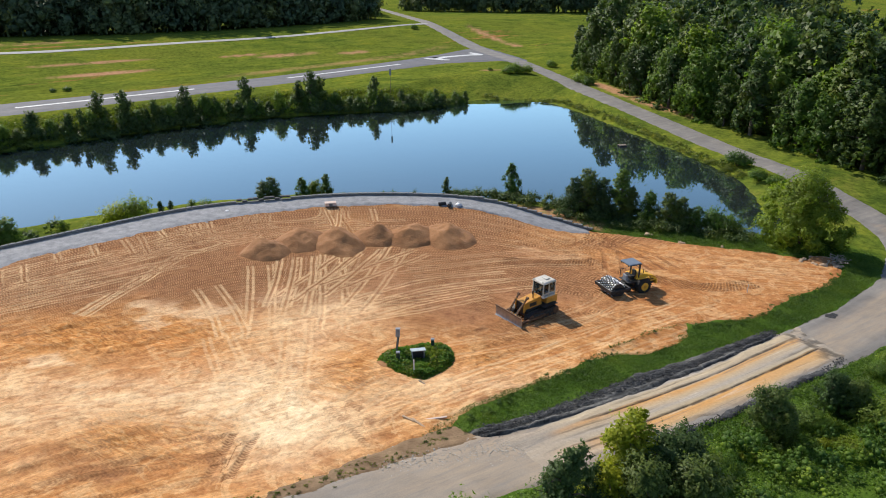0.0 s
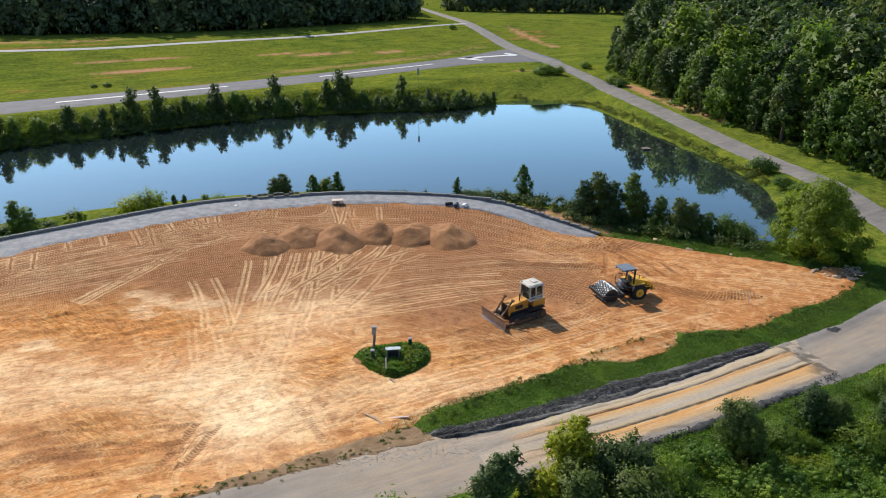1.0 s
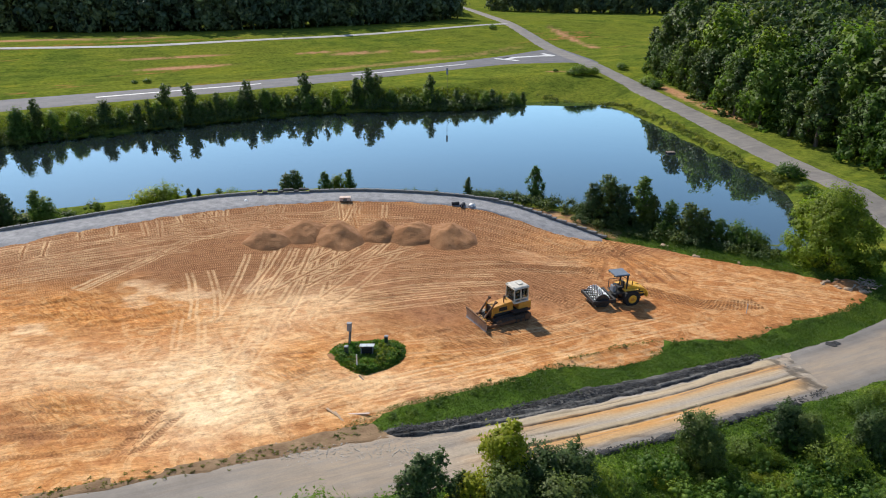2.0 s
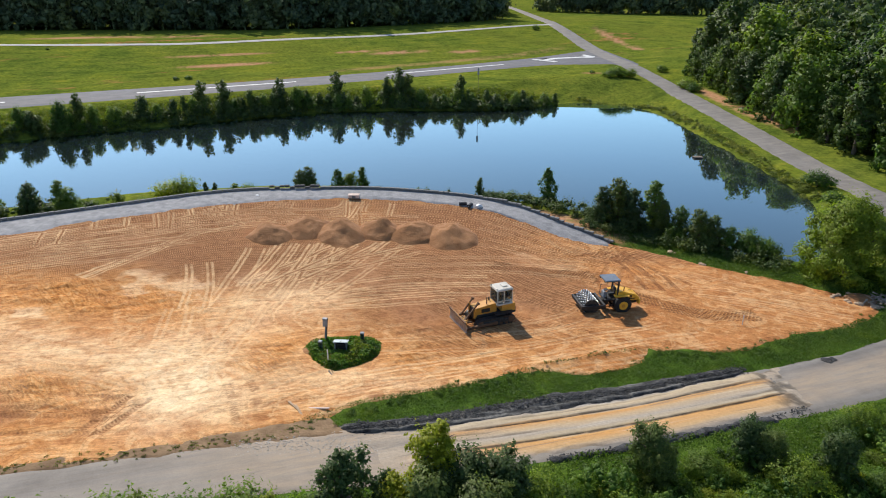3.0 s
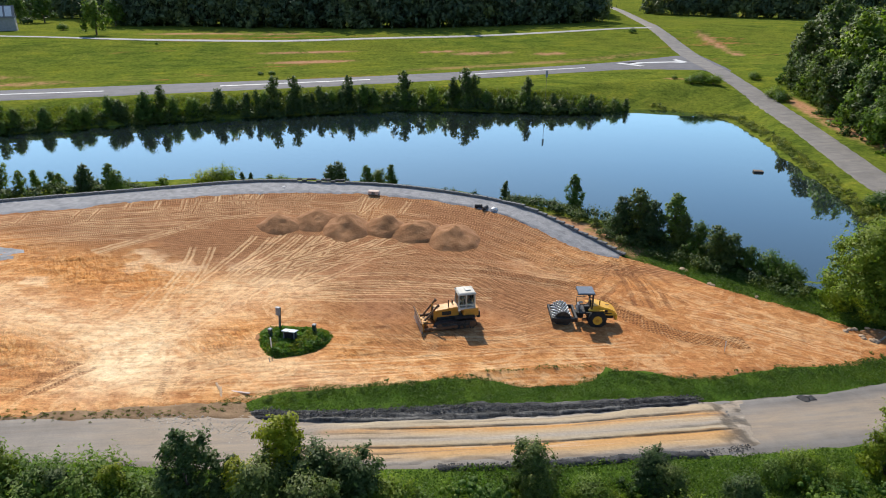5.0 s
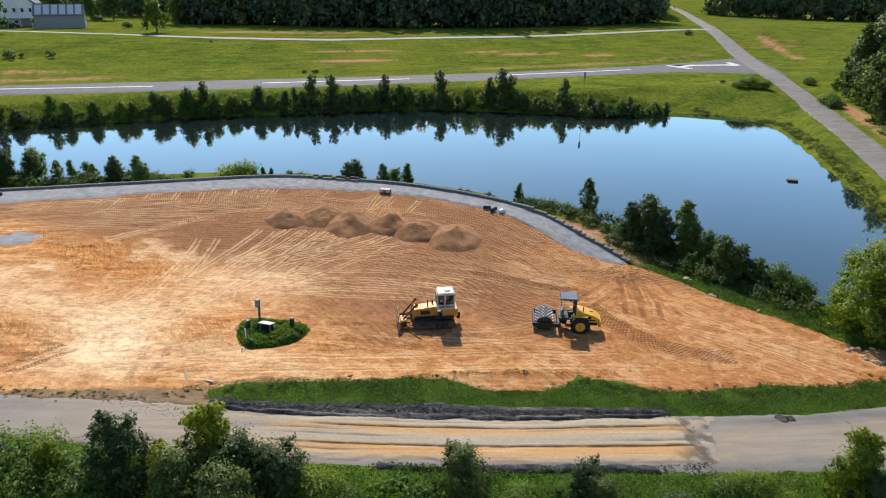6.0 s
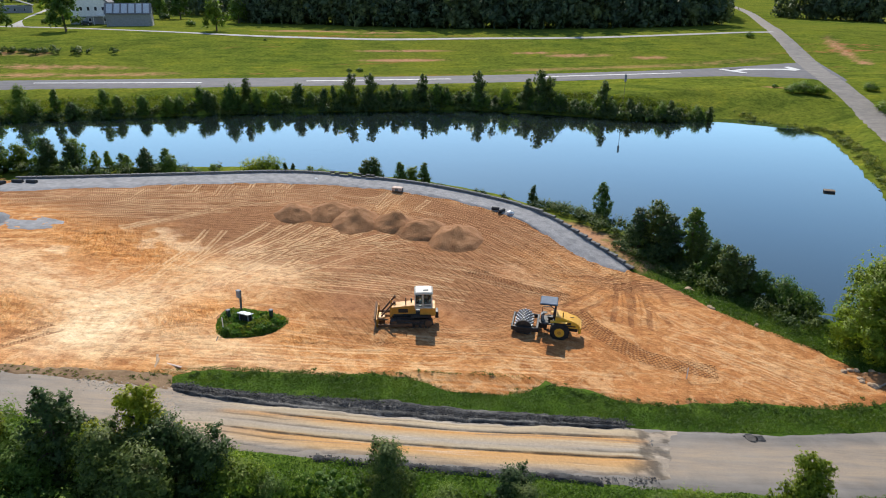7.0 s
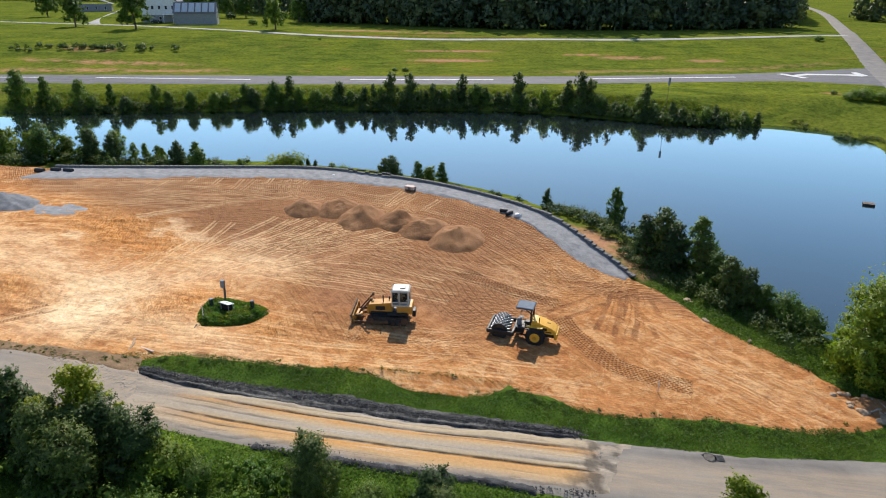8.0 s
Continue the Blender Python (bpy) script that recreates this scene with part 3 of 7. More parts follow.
# bent tracks: three points, the gauge, and how pale (or, below nought, how dark) they are
SWEEPS = [(-38.5, 51.4, -33.2, 55.4, -26.4, 64.3, 1.9, 0.7), (-37.8, 50.2, -31.3, 53.6, -22.5, 63.1, 1.9, 0.7), (-28.8, 45.8, -27.4, 51.5, -25.6, 58.5, 0.8, 0.9), (-37.1, 49.2, -30.5, 53, -24.5, 57.2, 1.9, 0.6),
          (-49, 43, -42, 50, -34, 57.5, 1.9, 0.6), (-46, 41, -38, 50.5, -26.7, 62, 1.9, 0.6), (-44, 39, -36, 46.6, -28, 52, 1.9, 0.5), (-46, 47, -36, 57, -24, 61, 1.9, 0.6), (-40, 43, -33, 50, -27, 56, 1.8, 0.5),
          (-54, 44, -46, 52, -37, 60, 1.9, 0.5)]
TURNS = [(-27.2, 66.7, -26.4, 64.5, -25.2, 62.9, 1.1, 0.6), (-26.4, 67.5, -24.6, 63.7, -21.7, 62.8, 1.2, 0.6), (-20.8, 70.5, -19.8, 66.6, -20.7, 63, 1.4, 0.6), (-22, 69.7, -21.6, 67.6, -24.3, 65.1, 1.3, 0.6),
         (-14.7, 68.8, -13.2, 70.2, -13.5, 73, 1.3, 0.6), (-21, 70, -20.6, 67, -17, 65.5, 1.3, 0.5), (-12, 72.6, -11.6, 69, -8, 67.6, 1.4, 0.5), (-28, 66, -25, 63, -19, 64.5, 1.3, 0.5),
         (-30, 62, -20, 67.5, -8, 69, 1.9, 0.4), (-24, 61, -17, 66.4, -4, 69.4, 1.9, 0.4), (3, 70, 8, 69, 13, 66, 1.8, 0.4)]
MIDDLE = [(6.2, 56, -1.2, 54.2, -8, 48.8, 1.7, 0.7), (0.8, 51.8, -4, 49.8, -8.4, 47.4, 1.5, 0.6), (-7.8, 46.2, -0.8, 51.7, 8.7, 54.8, 1.8, 0.55), (-5.8, 56.3, 4.2, 60.4, 15, 63.4, 1.9, 0.4), (-3.1, 56, 6.9, 59.5, 14.3, 60.6, 1.9, 0.4),
          (-9.7, 54.5, -8.9, 61, -13.3, 72.9, 1.6, 0.35), (-0.2, 40.8, 6.5, 43.7, 18.1, 49.7, 1.9, 0.4), (0.5, 44, 4, 46.5, 5, 49.5, 1.7, -0.5), (9, 45.5, 6, 43.6, 1, 45.5, 1.7, -0.55), (10, 47, 14, 50, 16, 53.5, 1.9, 0.3), (-16.5, 43.4, -6, 47, 3.8, 52, 1.8, 0.5)]
SPREAD = [(17.2, 70, 16, 67.5, 14.1, 65, 1.3, -0.98), (17.3, 69.1, 18, 64, 16.7, 58.5, 1.6, -0.7), (17.7, 69.6, 19.8, 64, 21.2, 59, 1.5, -0.98), (18.1, 70.1, 20.6, 65, 22.8, 59.2, 1.5, -0.84), (19.4, 69.6, 22.5, 65.2, 25.3, 61.7, 1.6, -0.56),
          (24.6, 59.9, 31.1, 60, 37.9, 59.2, 1.8, 0.42), (31.1, 59.6, 33, 59.4, 34.9, 58.8, 1.2, 0.6), (25.7, 57.4, 32.1, 56.6, 36.5, 56.4, 1.8, 0.3), (22.1, 64.6, 30.1, 61.7, 36.7, 60.2, 1.8, 0.36), (3.7, 65.6, 12.4, 63.8, 17, 69.4, 1.8, 0.24), (2.5, 72.6, 9.6, 70.4, 16.3, 69.6, 1.8, 0.21)]
LOWER = [(-3.5, 32.6, 8.7, 41.7, 22.1, 51.1, 1.9, 0.6), (-1.4, 32.3, 10.5, 41.2, 24.7, 50.3, 1.9, 0.5), (-11.2, 30.4, -11.2, 28.4, -11.4, 26.2, 1.2, -0.8), (-25.9, 31.6, -21.9, 33.3, -12.8, 32, 2.0, 0.5), (-21.9, 25.4, -17.8, 28.4, -12.2, 29.1, 1.8, -0.5),
         (-19.7, 24.6, -15.2, 26, -11.3, 27, 1.8, -0.5), (-9, 29, -10, 37, -11.5, 46, 1.6, 0.5), (-8, 29, -5, 34.5, -3.6, 36.5, 1.6, 0.5), (-10, 30, -14, 37, -17, 43, 1.7, 0.5), (-3.5, 29.5, -4.6, 31.2, -6.5, 33.6, 1.4, -0.5), (-4.6, 31.5, -2.4, 34.6, -0.5, 36.6, 1.6, 0.6), (-34, 27, -26, 31.5, -16, 34.5, 1.9, 0.5)]
ROLLED = [[(17.2, 58.6), (19.2, 56.9), (23.2, 54.9), (25.9, 54.9), (29.5, 56)], [(6, 59.8), (10.5, 59.2), (15.8, 60.8)]]


def pad():
    step = 0.14
    xs, ys = np.arange(-64, 43, step), np.arange(15, 80, step)
    x, y = [a.ravel() for a in np.meshgrid(xs, ys, indexing="ij")]
    rough = inside(x, y, PAD[::2])
    keep = rough > -2.2
    f = grid_faces(len(xs), len(ys))
    v, f, used = compact(np.stack([x, y, x * 0], 1), f[keep[f].all(1)])
    x, y = v[:, 0], v[:, 1]
    d = inside(x, y, PAD)
    line = along(WALL, 0.8)
    best, run, base = np.full(len(x), 1e18), np.zeros(len(x)), 0.0
    for (ax, ay), (bx, by) in zip(line[:-1], line[1:]):
        dx, dy = bx - ax, by - ay
        ln = math.hypot(dx, dy)
        u = np.clip(((x - ax) * dx + (y - ay) * dy) / ln ** 2, 0, 1)
        q = (x - ax - u * dx) ** 2 + (y - ay - u * dy) ** 2
        near = q < best
        best[near], run[near], base = q[near], base + u[near] * ln, base + ln
    wall = np.sqrt(best)
    ok = (d > -1.8) & ((wall > 2.5) | (d > 0.15))
    v, f, used = compact(v, f[ok[f].all(1)])
    x, y, d, wall, run = x[used], y[used], d[used], wall[used], run[used]
    d2 = d + (wall > 3) * (0.4 * ripple(x, y, 1.4) + 0.1 * ripple(x, y, 4.5))
    pale, rut, tu, tv = np.zeros(len(x)), np.zeros(len(x)), np.zeros(len(x)), np.full(len(x), 4.0)
    lines = [(np.array([(ax, ay), ((ax + bx) / 2 + 0.2, (ay + by) / 2 + 0.2), (bx, by)]), g, 0.8) for ax, ay, bx, by, g in FAN]
    lines += [(np.array([(ax, ay), ((ax + bx) / 2, (ay + by) / 2), (bx, by)]), g, 0.9) for ax, ay, bx, by, g in TICKS]
    lines = [(np.array(q[:6]).reshape(3, 2), q[6], q[7]) for q in SWEEPS + TURNS + MIDDLE + SPREAD + LOWER] + lines
    for p, gauge, shade in lines:
        p = chaikin(p, 3, False)
        n = np.gradient(p, axis=0)
        n = np.stack([-n[:, 1], n[:, 0]], 1) / np.hypot(*n.T)[:, None] * gauge / 2
        lo, hi = p.min(0) - 2, p.max(0) + 2
        m = np.where((x > lo[0]) & (x < hi[0]) & (y > lo[1]) & (y < hi[1]))[0]
        for side in (-1, 1):
            u, v = course(x[m], y[m], p + side * n)
            v = v + 0.1 * ripple(x[m], y[m], 2.5, 2)
            own = (np.abs(v) < 0.75) & ((np.abs(v) < 0.32) | (np.abs(v) < np.abs(tv[m])))
            q = m[own]
            tu[q], tv[q] = u[own], v[own]
            pale[q], rut[q] = max(shade, 0), max(-shade, 0)
    fade = 0.5 + 0.5 * smooth(-0.35, 0.2, ripple(x, y, 2.6))
    pale, rut = pale * fade, rut * fade
    pu, pv = np.zeros(len(x)), np.full(len(x), 9.0)
    for p in ROLLED:
        u, v = course(x, y, chaikin(p, 2, False))
        own = np.abs(v) < 2.0
        pu[own], pv[own] = u[own], v[own]
    # dust blown out from the turning place, streaked away from it
    r, a = np.hypot(x + 10, y - 36), np.arctan2(y - 36, x + 10)
    warp = ripple(x, y, 7)
    rays = ripple((a + 0.35 * warp) * 9 + 40, r * 0.15, 0.5, 3) * smooth(-0.35, 0.15, ripple(x + 60, y, 9, 2))
    dust = 0.75 * np.exp(-(((x + 9.5) / 4.5) ** 2 + ((y - 31) / 3) ** 2)) + 0.7 * np.exp(-(((x + 10) / 5) ** 2 + ((y - 35) / 7) ** 2)) + 0.5 * np.exp(-(((x + 24) / 13) ** 2 + ((y - 34) / 4) ** 2)) + 0.25 * np.exp(-(((x + 20) / 12) ** 2 + ((y - 28) / 7) ** 2)) + 0.75 * np.exp(-(((x + 10.5) / 6) ** 2 + ((y - 48) / 6) ** 2)) + 0.35 * np.exp(-(((x - 3) / 9) ** 2 + ((y - 36) / 2.5) ** 2))
    dust = np.clip(dust * (0.7 + 0.55 * warp + 0.5 * rays), 0, 1)
    for bx, by, br, k in ((-20, 46.5, 1.6, 1), (-18.3, 47.6, 1.3, 1), (-14.5, 50.5, 1.8, 0.9), (-22.5, 45, 1.4, 0.9), (-5, 53.5, 2.2, 0.7), (2, 54, 1.6, 0.8), (-1, 52, 1.5, 0.7), (-27, 38.5, 1.5, 0.7), (11, 62, 2.5, 0.5), (-30, 55, 1.6, 0.6), (-24, 48.5, 1.3, 0.8)):
        q = np.hypot((x - bx) / 1.7, y - by) / br
        dust = np.maximum(dust, k * smooth(1.15, 0.5, q + 0.9 * ripple(x, y, 1.3)))
    upper = smooth(45, 53, y - 0.16 * np.minimum(x + 10, 0) + 0.1 * np.maximum(x, 0) + 3.5 * ripple(x, y, 8))
    damp = 0.95 * upper * smooth(-0.8, 0.1, ripple(x, y, 11)) * smooth(1.5, 4.5, wall) + 0.6 * np.exp(-(((x - 2.5) / 5.5) ** 2 + ((y - 46.5) / 3.5) ** 2))
    for bx, by, bw, bh in ((-19.5, 27.6, 2.6, 1.2), (-16.8, 26.4, 2.0, 0.8), (-21.5, 22.5, 2.5, 0.9), (-24, 42.5, 3, 1.2), (2.6, 34.5, 0.7, 0.5)):
        damp = np.maximum(damp, 0.9 * smooth(1.2, 0.3, np.hypot((x - bx) / bw, (y - by) / bh) + 0.8 * ripple(x, y, 1.2)))
    damp = np.clip(damp, 0, 1)
    east = smooth(10, 19, x + 2 * warp) * smooth(69, 63, y - 0.25 * (x - 18) + 1.5 * warp)
    cleat = np.clip(upper + np.exp(-(((x - 3) / 7) ** 2 + ((y - 46.5) / 4.5) ** 2)), 0, 1) * (1 - 0.9 * east) * smooth(-0.6, 0.0, ripple(x, y, 5)) * (1 - 0.8 * dust)
    damp = damp * (1 - 0.7 * east)
    sway = smooth(2, 16, x)
    left = np.exp(-(((x + 26) / 10) ** 2 + ((y - 43) / 4) ** 2)) + 0.9 * np.exp(-(((x + 16.5) / 4.5) ** 2 + ((y - 30) / 2.4) ** 2)) + 0.35 * np.exp(-(((x + 20) / 12) ** 2 + ((y - 24) / 3.5) ** 2)) + 0.7 * np.exp(-(((x + 6) / 3) ** 2 + ((y - 37) / 3) ** 2)) + 0.5 * np.exp(-(((x - 15) / 6) ** 2 + ((y - 65) / 4) ** 2)) + 0.9 * np.exp(-(((x - 3.2) / 1.8) ** 2 + ((y - 40.5) / 1.8) ** 2)) + 0.7 * np.exp(-(((x + 6.4) / 1.4) ** 2 + ((y - 39.6) / 1.6) ** 2))
    churn = 0.2 * ripple((x * 0.85 + y * 0.5) * 0.45, (y * 0.85 - x * 0.5) * 1.3, 1.3, 4) * (0.22 + left) + 0.25 * ripple(x, y, 7, 2) * (0.3 + 0.7 * left)
    z = near_level(x, y) + np.clip(d2 * 0.2, -0.35, 0.06) + churn * smooth(0, 3, d) - 0.05 * np.maximum(pale, rut) * smooth(0.3, 0.15, np.abs(tv)) + 0.045 * ripple(x, y, 0.8, 3) + 0.05 * ripple(x, y, 3.0, 2)
    me = mesh_of("dirt_pad", np.stack([x, y, z], 1), f, DIRT)
    color_attr(me, "wear", pale, dust, damp)
    for name, values in (("ochre", np.clip(left * (0.75 + 0.8 * ripple(x, y, 4)), 0, 1)), ("low", np.maximum(1 - smooth(40, 50, y + 0.1 * x + 3 * warp), east)), ("print_u", pu), ("print_v", pv), ("track_u", tu), ("track_v", tv), ("rut", rut), ("cleat", cleat), ("off_wall", wall + 0.35 * warp), ("on_wall", 46 * np.arctan2(y - 28, x + 14)), ("turn", (0.84 * y - 0.54 * (x - 8) + 3.0 * ripple(x, y, 16, 2) + 1.0 * warp) * (1 - sway) + (0.9 * y + 0.2 * (x - 8) + 1.2 * warp) * sway), ("round", 0.84 * x + 0.54 * y)):
        float_attr(me, name, values)
    tagged(new("dirt_pad", me), "graded orange clay pad with tyre and track marks", kind="structure")


ground()
pond()
pad()


# ---- paving ----
def road_dust(x, y, d):
    mouth = np.exp(-(((x - 3) / 10) ** 2 + ((y - 28.5) / 5) ** 2))
    east = smooth(24, 31, x) * (1 - smooth(48, 62, x)) * smooth(0.5, 1.8, d) * 0.85 * (y < 75)
    west = (1 - smooth(-4, 4, x)) * 0.14
    return np.clip(mouth + east + west, 0, 1)


tagged(ribbon("road", ROAD_N, ROAD_S, ASPHALT, step=0.8, across=15, dust=road_dust), "worn grey asphalt lane curving round the site")
tagged(ribbon("runway", RUN_N, RUN_S, RUNWAY, lift=0.03, step=1.5), "grey asphalt airstrip beside the pond")
lane = along(chaikin(LANE, 2, False), 3.0)
turn = np.gradient(lane, axis=0)
turn = np.stack([-turn[:, 1], turn[:, 0]], 1) / np.hypot(*turn.T)[:, None]
tagged(ribbon("road_lane", lane + 1.5 * turn, lane - 1.5 * turn, PALE_ROAD, step=3.0, across=7), "narrow pale farm lane across the field")
tagged(ribbon("driveway", [(-262, 142), (-312, 175), (-376, 217), (-424, 246), (-500, 292)], [(-252, 146), (-306, 169), (-372, 210), (-420, 239), (-495, 285)], PALE_ROAD, step=3, across=5), "pale drive leading to the houses")


def painted(name, outline, lift=0.075, label=""):
    """Flat paint on the runway."""
    p = spread(outline, 1.024)
    z = level(p[:, 0], p[:, 1]) + lift
    bm = bmesh.new()
    face = bm.faces.new([bm.verts.new((a, b, c)) for (a, b), c in zip(p, z)])
    bmesh.ops.triangulate(bm, faces=[face])
    me = bpy.data.meshes.new(name)
    bm.to_mesh(me)
    bm.free()
    me.materials.append(WHITE)
    return tagged(new(name, me), label, "marking", kind="structure")


CENTRE = chaikin([(-165, 55), (-129, 86.5), (-98.9, 109.6), (-81, 126), (-55, 149.3), (-38, 167), (-11.8, 195.5), (3, 215)], 2, False)
for a, b in (((-129, 86.5), (-98.9, 109.6)), ((-81.2, 125.8), (-55.2, 149.2)), ((-38.2, 166.8), (-12, 195.3)), ((-160, 59), (-139, 78))):
    q = along([a, b], 1.0)
    d = np.array(b) - np.array(a)
    n = np.array([-d[1], d[0]]) / np.hypot(*d) * 0.55
    painted("trim_line", np.vstack([q + n, (q - n)[::-1]]), label="faded white runway centre line")
# the bent arrow at the runway's end
painted("trim_arrow", [(-5.6, 209.4), (1.8, 205), (2.8, 206.6), (-0.4, 208.8), (1.8, 213.4), (3.4, 214.6), (9.6, 219.2), (12.6, 219.2), (13.6, 222.5), (9.8, 228.4), (8.8, 226.6), (10.6, 222.8), (8.6, 221.4), (2.4, 217), (0.2, 215.6), (-2, 210.2), (-4.6, 211.4)],
        label="white bent arrow painted on the runway")


# ---- stripped stretch of the near road ----
def strip(name, left, right, material, lift, wave, label, step=0.35, across=8, kind="structure", category="", slope=0.4, wobble=0.0):
    l, r = along(chaikin(left, 2, False), step), along(chaikin(right, 2, False), step)
    n = max(len(l), len(r))
    even = lambda p: np.stack([np.interp(np.linspace(0, 1, n), np.linspace(0, 1, len(p)), p[:, k]) for k in (0, 1)], 1)
    l, r = even(l), even(r)
    if wobble:
        shift = wobble * (ripple(l[:, 0], l[:, 1], 3.5) + 0.5 * ripple(l[:, 0], l[:, 1], 1.1))[:, None]
        l, r = l + shift * (-0.55, 0.83), r + shift * (-0.55, 0.83) * (0.4 + 0.6 * np.abs(ripple(r[:, 0], r[:, 1], 2.0)))[:, None]
    w = np.linspace(-0.05, 1.05, across)
    pts = l[:, None] * (1 - w[None, :, None]) + r[:, None] * w[None, :, None]
    x, y = pts[..., 0].ravel(), pts[..., 1].ravel()
    wide = np.hypot(*(l - r).T)[:, None] * np.ones(across)[None]
    e = np.linspace(0, np.hypot(*np.diff(l, axis=0).T).sum(), n)
    ends = np.minimum(e, e[-1] - e)[:, None] * np.ones(across)[None]
    d = np.minimum(np.minimum(w, 1 - w)[None] * wide, ends * 0.6).ravel() + min(0.3, 0.6 * float(wide.mean())) * (0.65 if wobble else 1.0) * ripple(x, y, 0.8)
    z = level(x, y) + np.clip(d * slope, -0.15, lift) + wave * ripple(x, y, 0.7) * smooth(0, 0.3, d)
    return tagged(new(name, mesh_of(name, np.stack([x, y, z], 1), grid_faces(n, across), material)), label, category, kind=kind)


def base_material():
    k = Tree("base_course", 0.95, spec=0.1)
    streak = k.noise(k.place((0.05, 0.9, 1), -34.5), 1.0, 7, 0.62, 0.6)
    thin = k.noise(k.place((0.1, 3.0, 1), -34.5), 1.0, 6, 0.68, 0.6)
    fine = k.noise(k.place(), 5.0, 5, 0.72)
    at = k.math("ADD", k.attr("layer").outputs["Fac"], k.math("MULTIPLY", k.math("SUBTRACT", streak, 0.5), 0.28))
    c = k.ramp(at, (0.0, (0.26, 0.23, 0.2)), (0.1, (0.4, 0.32, 0.21)), (0.19, (0.43, 0.34, 0.23)), (0.25, (0.52, 0.27, 0.095)), (0.35, (0.46, 0.33, 0.19)), (0.47, (0.36, 0.31, 0.25)), (0.57, (0.42, 0.33, 0.21)), (0.64, (0.54, 0.285, 0.1)), (0.8, (0.47, 0.315, 0.165)), (0.95, (0.3, 0.265, 0.225)))
    c = k.mix(k.attr("ends").outputs["Fac"], c, k.ramp(streak, (0.35, (0.21, 0.19, 0.165)), (0.5, (0.33, 0.275, 0.215)), (0.65, (0.4, 0.325, 0.24))))
    c = k.mix(k.ramp(thin, (0.36, 0.55), (0.44, 0)), c, (0.2, 0.165, 0.13))
    c = k.mix(k.ramp(thin, (0.56, 0), (0.64, 0.4)), c, (0.58, 0.5, 0.4))
    # near-black step lines: asphalt crumbs and the step's shadow, both as colour
    c = k.mix(k.math("MULTIPLY", k.attr("crumb_shade").outputs["Fac"], k.ramp(k.noise(k.place(), 1.3, 6, 0.7), (0.3, 0.5), (0.44, 1))), c, (0.03, 0.026, 0.023))
    c = k.mix(0.5, c, k.ramp(fine, (0.3, (0.6, 0.6, 0.6)), (0.65, (1.05, 1.05, 1.05))), "MULTIPLY")
    return k.done(c, k.bump(k.mix(0.5, thin, fine), 0.7, 0.07))


BASE = base_material()
RUBBLE = plain("broken_asphalt", (0.022, 0.022, 0.023), (0.105, 0.105, 0.106), 1.6, 0.9, bump=0.9, dist=0.08, spec=0.1, local=False)
PALE_RUBBLE = plain("pale_gravel", (0.26, 0.24, 0.21), (0.42, 0.39, 0.34), 1.6, 0.9, bump=0.6, dist=0.04, local=False)
GREY_RUBBLE = plain("grey_millings", (0.12, 0.115, 0.11), (0.22, 0.21, 0.195), 1.6, 0.9, bump=0.8, dist=0.06, local=False)

